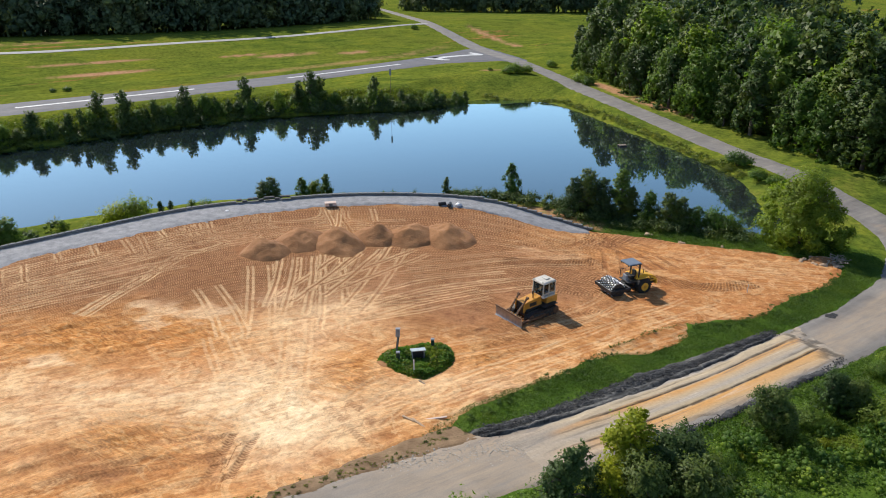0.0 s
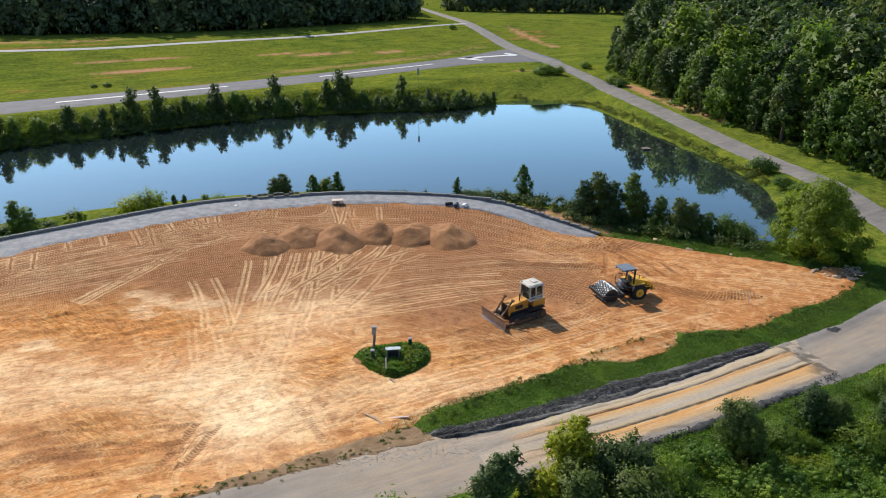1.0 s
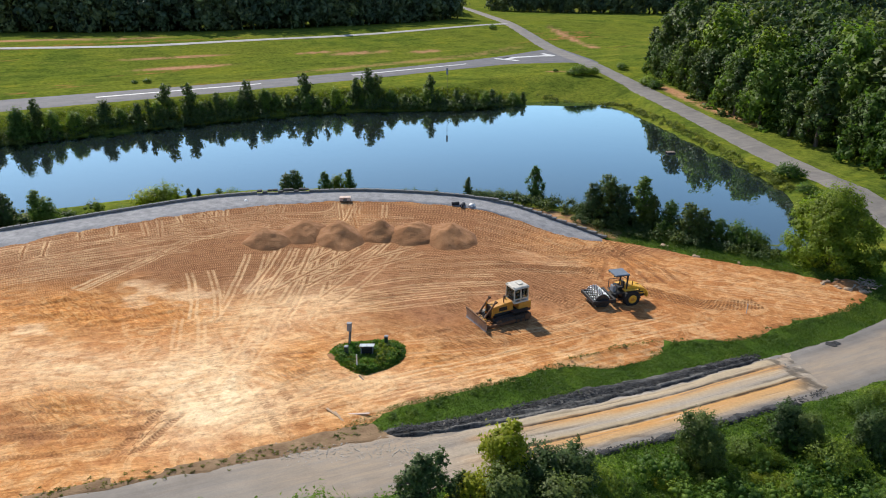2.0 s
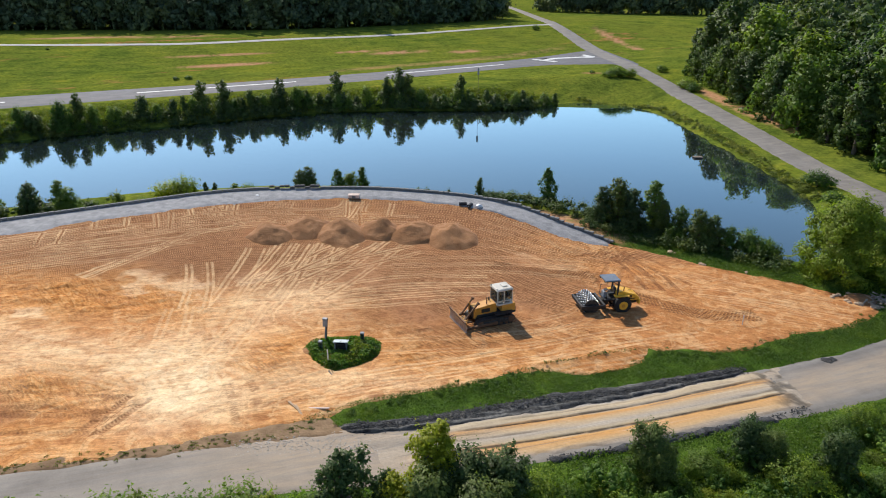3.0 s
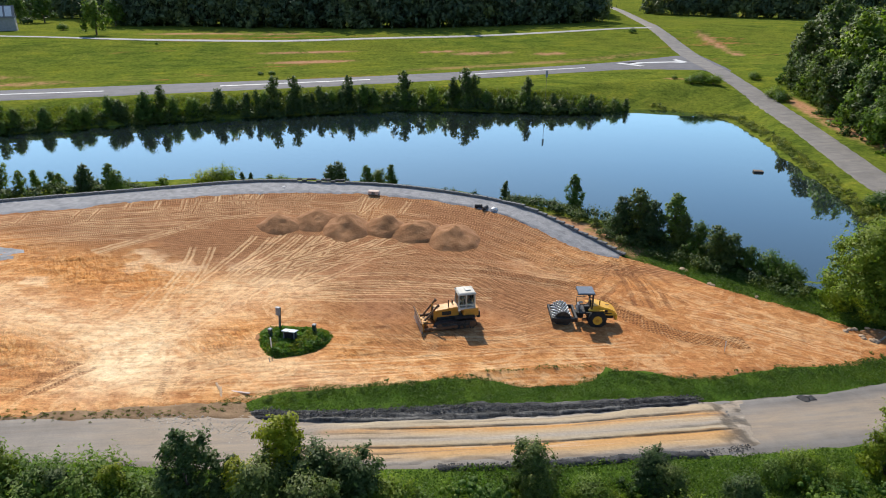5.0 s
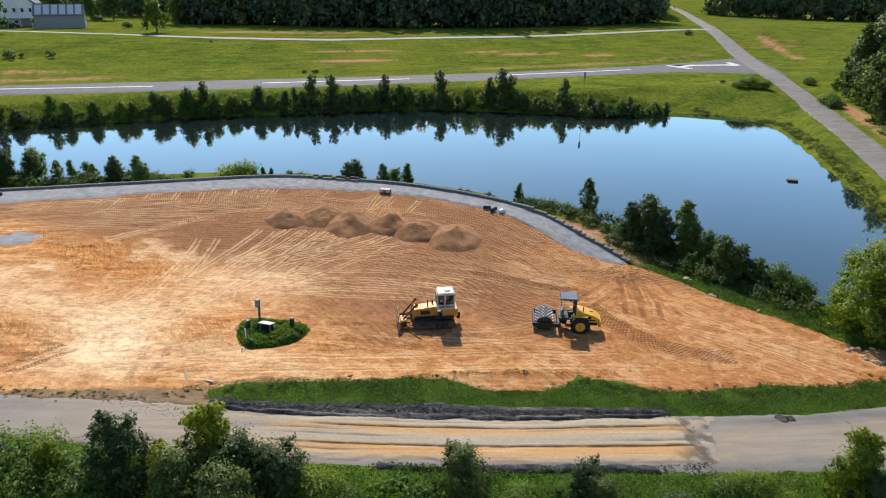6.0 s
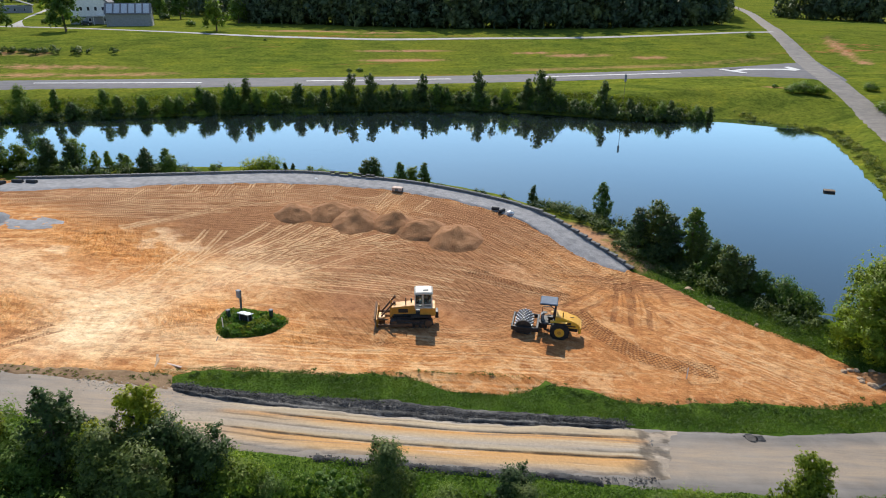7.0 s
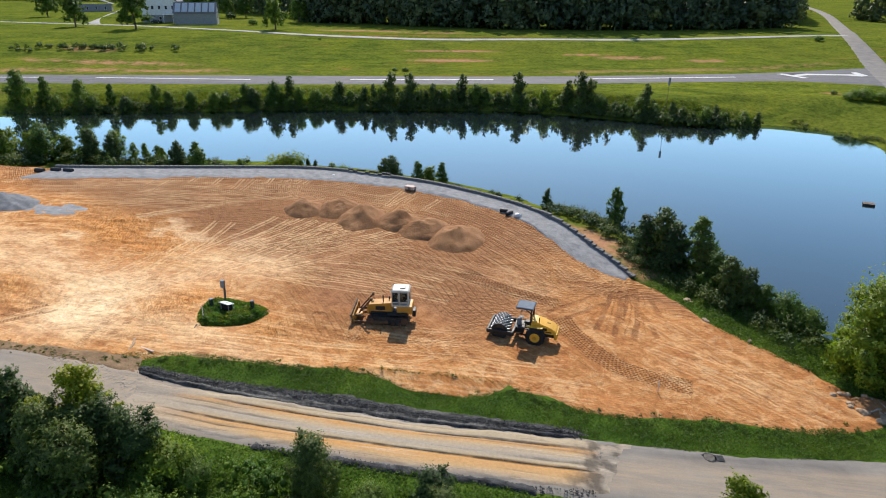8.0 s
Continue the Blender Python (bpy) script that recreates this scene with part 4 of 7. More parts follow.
def road_base():
    """The stripped bed: three layers stepping down from the windrow, with ragged broken edges."""
    north = along(chaikin([(2.4, 29.9), (8.5, 33.3), (13.2, 36), (19.7, 40.3), (25.5, 44.5), (29, 46.9)], 2, False), 0.2)
    south = along(chaikin([(5.4, 26.5), (12.4, 30.2), (17, 33), (22.4, 36.6), (27.4, 39.8), (30.6, 42.2)], 2, False), 0.2)
    n, across = 170, 56
    even = lambda p: np.stack([np.interp(np.linspace(0, 1, n), np.linspace(0, 1, len(p)), p[:, k]) for k in (0, 1)], 1)
    l, r = even(north), even(south)
    w = np.linspace(-0.02, 1.02, across)
    pts = l[:, None] * (1 - w[None, :, None]) + r[:, None] * w[None, :, None]
    x, y = pts[..., 0].ravel(), pts[..., 1].ravel()
    u, v = np.repeat(np.linspace(0, 1, n), across), np.tile(w, n)
    wide = 5.0
    rough = ripple(x, y, 0.8, 3)
    crumb_shade, drop = np.zeros(len(u)), np.zeros(len(u))
    for at, first, last, deep in ((0.215, 0.2, 0.9, 1.0), (0.6, 0.12, 0.95, 1.0), (0.42, 0.1, 0.34, 0.5), (0.72, 0.08, 0.26, 0.6), (0.5, 0.78, 0.96, 0.5), (0.31, 0.1, 0.24, 0.5), (0.1, 0.3, 0.7, 0.4)):
        off = (v - at - 0.012 * ripple(u * 30, at * 40 + u * 0, 2.2) - 0.006 * ripple(u * 30, at * 40 + u * 0, 0.6)) * wide
        on = deep * smooth(first - 0.05, first + 0.05, u + 0.03 * rough) * smooth(last + 0.03, last - 0.03, u + 0.02 * rough)
        size = 0.085 * (0.5 + 1.1 * np.abs(ripple(u * 30, at * 70 + u * 0, 1.5)))
        # mask for dark crumbs and painted shadow at the foot of each step
        crumb_shade = np.maximum(crumb_shade, on * np.exp(-((off - 0.03) / size) ** 2))
        drop += on * (0.05 * smooth(-0.04, 0.1, off) + 0.05 * np.exp(-((off - 0.05) / 0.1) ** 2))
    joint = smooth(0.07, 0.015, np.abs(u - 0.955 - 0.05 * ripple(y, x, 2.0))) * smooth(-0.1, 0.25, ripple(x + 9, y, 0.7))
    crumb_shade = np.clip(np.maximum(crumb_shade, 0.65 * joint), 0, 1)
    ends = np.maximum(smooth(0.3, 0.04, u + 0.1 * ripple(x, y, 2.5)), smooth(0.9, 0.97, u + 0.04 * ripple(x, y, 1.6)))
    d = np.minimum(np.minimum(v, 1 - v) * wide, np.minimum(u, 1 - u) * 12) + 0.5 * ripple(x, y, 1.3, 3)
    z = level(x, y) + np.clip(0.06 + d * 0.3, -0.15, 0.24) * (1 - 0.65 * ends) - drop * 0.9 * (1 - ends) + 0.012 * rough
    me = mesh_of("road_base", np.stack([x, y, z], 1), grid_faces(n, across), BASE)
    for name, values in (("layer", v), ("ends", ends), ("crumb_shade", crumb_shade)):
        float_attr(me, name, values)
    tagged(new("road_base", me), "stripped road bed of tan and orange base course", kind="structure")


road_base()
DRY_SOIL = plain("brown_edge_soil", (0.15, 0.095, 0.055), (0.3, 0.2, 0.115), 0.8, 0.95, bump=0.8, dist=0.06, spec=0.1, local=False)
strip("soil_edge", [(-30, 11.4), (-20, 18), (-11.3, 23.7), (-6.6, 26.6), (-2.5, 29.6), (0.6, 31.4)], [(-30, 10.2), (-20, 16.8), (-11.3, 22.6), (-6.6, 25.1), (-1.7, 28), (2.2, 30.2)], DRY_SOIL, 0.07, 0.09, "strip of trampled brown soil between dirt and road", across=10)
def windrow_material():
    k = Tree("torn_asphalt", 0.9, spec=0.15)
    long = k.noise(k.place((0.14, 2.2, 1), -34.5), 1.0, 7, 0.68, 0.8)
    lump = k.noise(k.place(), 2.6, 7, 0.75, 0.4)
    c = k.ramp(k.mix(0.45, long, lump), (0.38, (0.012, 0.012, 0.012)), (0.47, (0.05, 0.049, 0.047)), (0.54, (0.11, 0.107, 0.1)), (0.64, (0.24, 0.225, 0.2)))
    return k.done(c, k.bump(lump, 1.0, 0.1, k.bump(long, 0.9, 0.15)))


def windrow():
    """Torn asphalt pushed up in low ridges along the grass."""
    north = along(chaikin([(0.7, 30.7), (3.6, 31.8), (6.8, 33.6), (9.7, 35.6), (12.8, 38.1), (16.2, 40.2), (19.8, 42.4), (23.4, 44.4), (27, 46.3)], 2, False), 0.15)
    south = along(chaikin([(2, 30.1), (4.4, 30.9), (7.3, 32.4), (10.3, 34.1), (13.3, 36), (16.5, 38.2), (19.9, 40.3), (23.3, 42.8), (26.6, 45.3)], 2, False), 0.15)
    n, across = 230, 26
    even = lambda p: np.stack([np.interp(np.linspace(0, 1, n), np.linspace(0, 1, len(p)), p[:, k]) for k in (0, 1)], 1)
    l, r = even(north), even(south)
    w = np.linspace(-0.1, 1.1, across)
    pts = l[:, None] * (1 - w[None, :, None]) + r[:, None] * w[None, :, None]
    x, y = pts[..., 0].ravel(), pts[..., 1].ravel()
    u, v = np.repeat(np.linspace(0, 1, n), across), np.tile(w, n)
    d = np.minimum(np.minimum(v, 1 - v) * 1.7, np.minimum(u, 1 - u) * 5) + 0.28 * ripple(x, y, 1.1, 3)
    ridges = 0.5 + 0.5 * np.cos(2 * math.pi * (2.3 * v + 0.35 * ripple(u * 34, v * 0.5, 3.5)))
    z = level(x, y) + np.clip(d * 0.8, -0.2, 0.12) + smooth(0, 0.35, d) * (0.16 * ridges * (0.6 + 0.7 * ripple(x, y, 2.0)) + 0.09 * ripple(x, y, 0.5, 3))
    tagged(new("asphalt_windrow", mesh_of("asphalt_windrow", np.stack([x, y, z], 1), grid_faces(n, across), windrow_material())), "ridge of broken black asphalt along the stripped road", "rubble")


windrow()
strip("verge_crumble", [(13.4, 31.2), (17, 33.2), (20, 35.2), (23, 37.3), (26.8, 39.6)], [(13.8, 30.7), (17.4, 32.8), (20.4, 34.7), (23.4, 36.8), (27.2, 39)], RUBBLE, 0.17, 0.06, "dark asphalt crumbs along the verge", step=0.2, across=6, slope=1.5, wobble=0.3)


def chunks(name, line, wide, count, size, material, label, seed, lift=0.15):
    """Loose angular lumps strewn along a line."""
    rs = np.random.RandomState(seed)
    q = along(line, 0.1)
    p = q[rs.randint(0, len(q), count)] + wide * rs.randn(count, 2) * 0.5
    s = size * (0.35 + rs.rand(count) ** 2 * 1.2)
    z = level(p[:, 0], p[:, 1]) + lift * np.exp(-((to_line(p[:, 0], p[:, 1], line) / (wide + 0.01)) ** 2))
    corner = np.array([(1, 1, 1), (1, -1, -1), (-1, 1, -1), (-1, -1, 1), (1, -1, 1), (-1, 1, 1)]) * 0.5
    v = np.repeat(np.column_stack([p, z]), 6, 0) + (corner[None] * (0.5 + rs.rand(count, 6, 3)) * s[:, None, None] * (1, 1, 0.7)).reshape(-1, 3)
    f = np.array([(0, 1, 4), (0, 5, 2), (0, 4, 3), (0, 3, 5), (1, 2, 3), (1, 3, 4), (2, 5, 3), (0, 2, 1)])
    me = mesh_of(name, v, (f[None] + 6 * np.arange(count)[:, None, None]).reshape(-1, 3), material, True)
    return tagged(new(name, me), label, "rubble", kind="stuff")


chunks("asphalt_crumbs", [(2, 30.7), (4, 31.4), (7, 33.2), (10, 35.2), (13, 37.2), (16.4, 39.2), (19.9, 41.3), (23.4, 43.6), (26.2, 45.5)], 0.6, 4200, 0.065, RUBBLE, "lumps of broken black asphalt along the road", 91, 0.26)
chunks("torn_crumbs", [(8.2, 30.2), (10, 31.4), (12, 32.2)], 0.7, 420, 0.05, GREY_RUBBLE, "dark crumbs where the road surface was torn up", 95, 0.06)
chunks("verge_crumbs", [(13.6, 31), (17.2, 33), (20.2, 35), (23.2, 37), (27, 39.4), (29.4, 41.4)], 0.35, 900, 0.06, RUBBLE, "dark asphalt lumps on the verge", 92, 0.15)
chunks("joint_crumbs", [(25.8, 45), (28, 44.6), (27.8, 42.4), (28.6, 41.4), (29, 40.8)], 0.6, 600, 0.06, GREY_RUBBLE, "grey asphalt lumps where the paving resumes", 93, 0.08)
chunks("mouth_gravel", [(-3, 27.4), (1, 28.6), (4, 29.2), (7, 30)], 1.5, 1500, 0.05, PALE_RUBBLE, "loose gravel at the mouth of the site road", 94, 0.05)


# ---- plants ----
def leaves(rs, centres, normals, size, tilt=0.7):
    """Small leaf faces at the given places."""
    n = len(centres)
    nor = normals + tilt * rs.randn(n, 3)
    nor /= np.linalg.norm(nor, axis=1)[:, None] + 1e-9
    a = np.cross(nor, rs.randn(n, 3))
    a /= np.linalg.norm(a, axis=1)[:, None] + 1e-9
    b = np.cross(nor, a)
    s = (size * (0.6 + 0.8 * rs.rand(n)))[:, None]
    v = np.stack([centres + a * s, centres - a * s * 0.7 + b * s * 0.6, centres - a * s * 0.7 - b * s * 0.6], 1).reshape(-1, 3)
    return v, np.arange(3 * n).reshape(n, 3)


_g = (1 + 5 ** 0.5) / 2
ICO_V = np.array([(-1, _g, 0), (1, _g, 0), (-1, -_g, 0), (1, -_g, 0), (0, -1, _g), (0, 1, _g), (0, -1, -_g), (0, 1, -_g), (_g, 0, -1), (_g, 0, 1), (-_g, 0, -1), (-_g, 0, 1)]) / math.hypot(1, _g)
ICO_F = np.array([(0, 11, 5), (0, 5, 1), (0, 1, 7), (0, 7, 10), (0, 10, 11), (1, 5, 9), (5, 11, 4), (11, 10, 2), (10, 7, 6), (7, 1, 8), (3, 9, 4), (3, 4, 2), (3, 2, 6), (3, 6, 8), (3, 8, 9), (4, 9, 5), (2, 4, 11), (6, 2, 10), (8, 6, 7), (9, 8, 1)])


def blobs(rs, lobes, count, size, flat=0.9, core=0.5, shoots=0.4):
    """Leaves over a set of lobes (x, y, z, radius), thick at their skins, round a dense inside."""
    lobes = np.array(lobes, float)
    share = lobes[:, 3] ** 2
    pick = rs.choice(len(lobes), count, p=share / share.sum())
    d = rs.randn(count, 3)
    d[:, 2] += 0.3
    d /= np.linalg.norm(d, axis=1)[:, None]
    bumpy = 1 + 0.3 * np.sin(d[:, 0] * 6 + pick * 2.1) * np.sin(d[:, 1] * 5 + pick) * np.cos(d[:, 2] * 4 + 2 * pick)
    r = lobes[pick, 3] * bumpy * (0.62 + 0.42 * rs.rand(count) ** 0.6 + 0.45 * (rs.rand(count) < 0.1) * rs.rand(count))
    c = lobes[pick, :3] + d * r[:, None] * np.array([1, 1, flat])
    # leafy shoots that break the outline
    n = max(1, int(count * shoots / 9))
    own = np.repeat(rs.choice(len(lobes), n, p=share / share.sum()), 9)
    way = rs.randn(n, 3) + (0, 0, 0.9)
    way /= np.linalg.norm(way, axis=1)[:, None]
    way = np.repeat(way, 9, 0)
    far = lobes[own, 3] * (0.75 + np.repeat(0.3 + 0.6 * rs.rand(n), 9) * np.tile(np.linspace(0, 1, 9), n))
    m = len(own)
    c[:m] = lobes[own, :3] + way * far[:, None] + 0.09 * lobes[own, 3][:, None] * rs.randn(m, 3)
    d[:m] = way
    c[:, 2] = np.maximum(c[:, 2], 0.05)
    inner = []
    for x, y, z, k in lobes:
        w = ICO_V * k * core * (0.8 + 0.4 * rs.rand(12, 1)) * (1, 1, flat) + (x, y, z)
        w[:, 2] = np.maximum(w[:, 2], 0.0)
        inner.append((w, ICO_F, ICO_V))
    middle = (lobes[:, :3] * share[:, None]).sum(0) / share.sum()
    out = c - middle
    out /= np.linalg.norm(out, axis=1)[:, None] + 1e-9
    n = d + 0.7 * out + 0.35 * rs.randn(count, 3) + np.array([0, 0, 0.2])
    n /= np.linalg.norm(n, axis=1)[:, None] + 1e-9
    return joined([(*leaves(rs, c, d + 0.5 * out + np.array([0, 0, 0.3]), np.full(count, size)), np.repeat(n, 3, 0)), *inner])


def tube(points, radii, sides=6):
    p = np.array(points, float)
    v, f = [], []
    for i, (c, r) in enumerate(zip(p, radii)):
        t = p[min(i + 1, len(p) - 1)] - p[max(i - 1, 0)]
        t /= np.linalg.norm(t) + 1e-9
        u = np.cross(t, (0.3, 1, 0.2) if abs(t[1]) < 0.9 else (1, 0.2, 0.1))
        u /= np.linalg.norm(u)
        w = np.cross(t, u)
        for k in range(sides):
            a = 2 * math.pi * k / sides
            v.append(c + r * (math.cos(a) * u + math.sin(a) * w))
        if i:
            b = (i - 1) * sides
            f += [q for k in range(sides) for q in ((b + k, b + (k + 1) % sides, b + sides + k), (b + (k + 1) % sides, b + sides + (k + 1) % sides, b + sides + k))]
    return np.array(v), np.array(f)


def joined(parts):
    """Pieces of (points, faces) or (points, faces, normals) as one; without normals they keep their own."""
    v, f, m, n = [], [], [], 0
    for piece in parts:
        v.append(piece[0])
        f.append(piece[1] + n)
        m.append(piece[2] if len(piece) > 2 else np.zeros((len(piece[0]), 3)))
        n += len(piece[0])
    return np.vstack(v), np.vstack(f), np.vstack(m)


def wood_frame(rs, height, reach, limbs, thick):
    bend = rs.randn(2) * 0.04 * height
    trunk = [(bend[0] * s * s, bend[1] * s * s, height * s - 0.3) for s in np.linspace(0, 0.9, 7)]
    out = [tube(trunk, thick * np.linspace(1.15, 0.2, 7), 8)]
    for i in range(limbs):
        s = 0.25 + 0.6 * i / max(1, limbs)
        a = i * 2.4 + rs.rand()
        base = np.array([bend[0] * s * s, bend[1] * s * s, height * s])
        tip = base + np.array([math.cos(a), math.sin(a), 0.55]) * reach * (1.05 - 0.6 * s)
        out.append(tube([base, (base + tip) / 2 + (0, 0, 0.05 * height), tip], [thick * 0.4, thick * 0.25, thick * 0.06], 5))
    return joined(out)


def plant(name, wood, crown, leaf, label, category="tree"):
    """A tree of trunk and crown, kept as the pattern for its copies."""
    root = tagged(new(name), label, category)
    for part_name, (v, f, n), m in (("trunk", wood, BARK), ("crown", crown, leaf)):
        new(part_name, mesh_of(part_name, v, f, m, normals=n if part_name == "crown" else None)).parent = root
    return root


def broad(seed, height, radius, count, size, leaf, label, name="tree", base=0.1, lobes=16, narrow=1.0, category="tree", point=0.0, shoots=0.55):
    """A tree whose crown is many uneven clumps over an irregular egg."""
    rs = np.random.RandomState(seed)
    ls = []
    ph = rs.rand(4) * 6.3
    n = int(lobes * 2.7)
    for i in range(n):
        s = (i + rs.rand()) / n
        wide = radius * narrow * math.sin(math.pi * min(0.95, 0.22 + 0.7 * s)) ** 0.6 * (1 - 0.55 * point * s)
        a = i * 2.4 + 0.8 * rs.randn()
        wide *= 1 + 0.25 * math.sin(2 * a + ph[0] + 3 * s) + 0.18 * math.sin(3 * a + ph[1] - 4 * s) + 0.12 * rs.randn()
        q = wide * (0.58 + 0.38 * rs.rand())
        k = radius * (0.12 + 0.19 * rs.rand() ** 1.5) * (1.15 - 0.4 * s)
        ls.append((q * math.cos(a), q * math.sin(a), height * (base + (0.97 - base) * s) - 0.18 * q - 0.5 * k + 0.03 * height * rs.randn(), k))
    for s in (0.25, 0.45, 0.62, 0.78):
        ls.append((0.08 * radius * rs.randn(), 0.08 * radius * rs.randn(), height * (base + (1 - base) * s), radius * narrow * 0.6 * math.sin(math.pi * (0.2 + 0.7 * s)) ** 0.7 * (1 - 0.5 * point * s)))
    ls.append((0.1 * radius, 0, height * 0.93, radius * 0.14))
    return plant(name, wood_frame(rs, height * 0.9, radius, 7, height * 0.022 + 0.03), blobs(rs, ls, count, size, shoots=shoots), leaf, label, category)


def shrub(seed, height, radius, count, size, leaf, label, name="bush", lobes=9):
    rs = np.random.RandomState(seed)
    ls = []
    for i in range(lobes):
        a, q = i * 2.4, radius * 0.75 * math.sqrt((i + 0.3) / lobes)
        ls.append((q * math.cos(a), q * math.sin(a), height * (0.35 + 0.3 * rs.rand()) * (1.1 - 0.45 * q / radius), height * (0.33 + 0.15 * rs.rand())))
    wood = joined([tube([(0, 0, -0.2), (0.3 * radius * math.cos(k), 0.3 * radius * math.sin(k), 0.4 * height), (0.6 * radius * math.cos(k), 0.6 * radius * math.sin(k), 0.75 * height)],
                        [0.05, 0.035, 0.01], 5) for k in range(0, 6)])
    return plant(name, wood, blobs(rs, ls, count, size), leaf, label, "bush")


def stand(pattern, x, y, scale=1.0, spin=0.0, tall=1.0, label="", group="", z=None):
    """A copy of a plant on the ground."""
    h = float(level(x, y)) if z is None else z
    m = Matrix.Translation((x, y, h)) @ Matrix.Rotation(spin, 4, "Z") @ Matrix.Diagonal((scale, scale, scale * tall, 1))
    return tagged(copy_thing(pattern, m), label, group=group)


def remove(*roots):
    for r in roots:
        for o in (*r.children_recursive, r):
            bpy.data.objects.remove(o)


rnd = random.Random(4)
T_BROAD = [broad(11, 8, 2.9, 6000, 0.17, LEAF_MID, "leafy green broadleaf tree on the pond bank", base=0.06), broad(12, 8, 2.4, 5000, 0.16, LEAF_MID, "slender green broadleaf tree on the pond bank", narrow=0.95, lobes=15, point=0.5, base=0.06),
           broad(13, 7, 3.1, 6000, 0.17, LEAF_LIGHT, "yellow-green leafy tree on the pond bank", base=0.04)]
T_CEDAR = [broad(21, 7, 2.3, 6500, 0.14, LEAF_DARK, "dense dark green cedar on the pond bank", name="cedar", base=0.0, lobes=20, narrow=1.1, point=0.7), broad(22, 7, 2.0, 5500, 0.14, LEAF_DARK, "narrow dark green cedar on the pond bank", name="cedar", base=0.0, lobes=17, narrow=0.95, point=1.0)]
T_BANK = [broad(23, 5.6, 3.2, 3000, 0.22, LEAF_FAR, "dark green small tree on the pond bank", base=0.0, lobes=14, narrow=0.95, point=0.3, shoots=0.6), broad(24, 7, 2.7, 2800, 0.22, LEAF_FAR, "slender dark green small tree on the pond bank", base=0.0, lobes=14, narrow=0.9, point=0.6, shoots=0.6),
          broad(25, 5, 3.4, 3000, 0.22, LEAF_MID, "bushy green small tree on the pond bank", base=0.0, lobes=14, narrow=1.0, point=0.1, shoots=0.6)]
T_BUSH = [shrub(31, 2.0, 1.8, 2200, 0.1, LEAF_MID, "low green bush on the bank"), shrub(32, 2.2, 2.0, 2200, 0.1, LEAF_LIGHT, "yellow-green bush on the bank"), shrub(33, 2.4, 1.7, 2200, 0.1, LEAF_DARK, "dark green bush on the bank")]
T_WOOD = [broad(41, 15, 4.9, 3600, 0.37, LEAF_FAR, "tall dark green woodland tree", lobes=20), broad(42, 16, 4.4, 3400, 0.37, LEAF_FAR, "tall dark green woodland tree", lobes=20, narrow=0.9, point=0.3),
          broad(43, 13, 5.2, 3600, 0.36, LEAF_MID, "green woodland tree in sunlight", lobes=20, base=0.06), broad(44, 16, 4.0, 3400, 0.36, LEAF_FAR, "dark green woodland pine", name="pine", base=0.06, lobes=22, point=0.9)]

# far bank of the pond: a hedge of small trees along the water
bank = along([(-128, 69), (-119, 75), (-110, 84), (-100, 95), (-92, 105), (-84, 112), (-75, 121), (-66, 128), (-57, 137), (-48, 144), (-38, 148.5), (-30, 152), (-20, 154), (-10, 155.6), (-2, 160), (3, 164)], 1.15)
bank = spread(bank, 0.959) + (0.5, -0.5)
def thicket(name, spots, count, size, label, seed, leaf=None):
    """Low shrubs too many to count, as one mesh."""
    rs = np.random.RandomState(seed)
    kinds = [blobs(rs, [(1.1 * math.cos(2.4 * i) * (i / 7) ** 0.5, 1.1 * math.sin(2.4 * i) * (i / 7) ** 0.5, 0.5 + 0.6 * rs.rand(), 0.55 + 0.25 * rs.rand()) for i in range(7)], count, size, core=0.4) for k in range(4)]
    vs, fs, ns, tint, n = [], [], [], [], 0
    ground_z = level(*np.array(spots)[:, :2].T)
    for i, (x, y, s) in enumerate(spots):
        w, f, nor = kinds[i % 4]
        a = rs.rand() * 6
        r = np.array([[math.cos(a), -math.sin(a), 0], [math.sin(a), math.cos(a), 0], [0, 0, 0.7 + 0.7 * rs.rand()]])
        vs.append(w @ r.T * s + (x, y, ground_z[i]))
        fs.append(f + n)
        ns.append(nor @ r.T)
        tint.append(np.full(len(w), rs.rand()))
        n += len(w)
    me = mesh_of(name, np.vstack(vs), np.vstack(fs), leaf or LEAF_GROVE, normals=np.vstack(ns))
    float_attr(me, "tint", np.concatenate(tint))
    return tagged(new(name, me), label, "shrubs", kind="stuff")


low = []
for i, (x, y) in enumerate(bank):
    for k in range(4):
        low.append((x + rnd.uniform(-0.9, 0.9), y - rnd.uniform(-0.8, 2.6), rnd.uniform(0.35, 1.0) * (0.75 + 0.5 * smooth(-90, -50, x))))
    if rnd.random() < 0.55 + 0.25 * smooth(-80, -45, x):
        t = rnd.choice((T_BANK[0], T_BANK[1], T_BANK[2], T_BANK[0], T_BANK[2]))
        stand(t, x + rnd.uniform(-0.8, 0.8), y + rnd.uniform(-1.2, 1.0), rnd.uniform(0.26, 0.5) + 0.28 * rnd.random() ** 3, rnd.uniform(0, 6), rnd.uniform(0.8, 1.45), group="trees on the far bank")
thicket("bank_scrub", low, 150, 0.16, "dark green scrub along the far water's edge", 73)
for x, y, s in ((-31, 151.8, 0.95), (-44.6, 147, 0.8), (-17, 155.5, 0.7), (-64, 131, 0.75), (-67.5, 128.5, 0.75), (-55, 139.5, 0.7), (4.4, 163.2, 0.42), (-85, 113, 0.65), (-29, 153, 0.75), (-33.5, 151, 0.7)):
    x, y = spread((x, y), 0.974)
    stand(T_BANK[1], x + 0.6, y - 1.6, s * 1.05, x, 1.1, group="trees on the far bank")

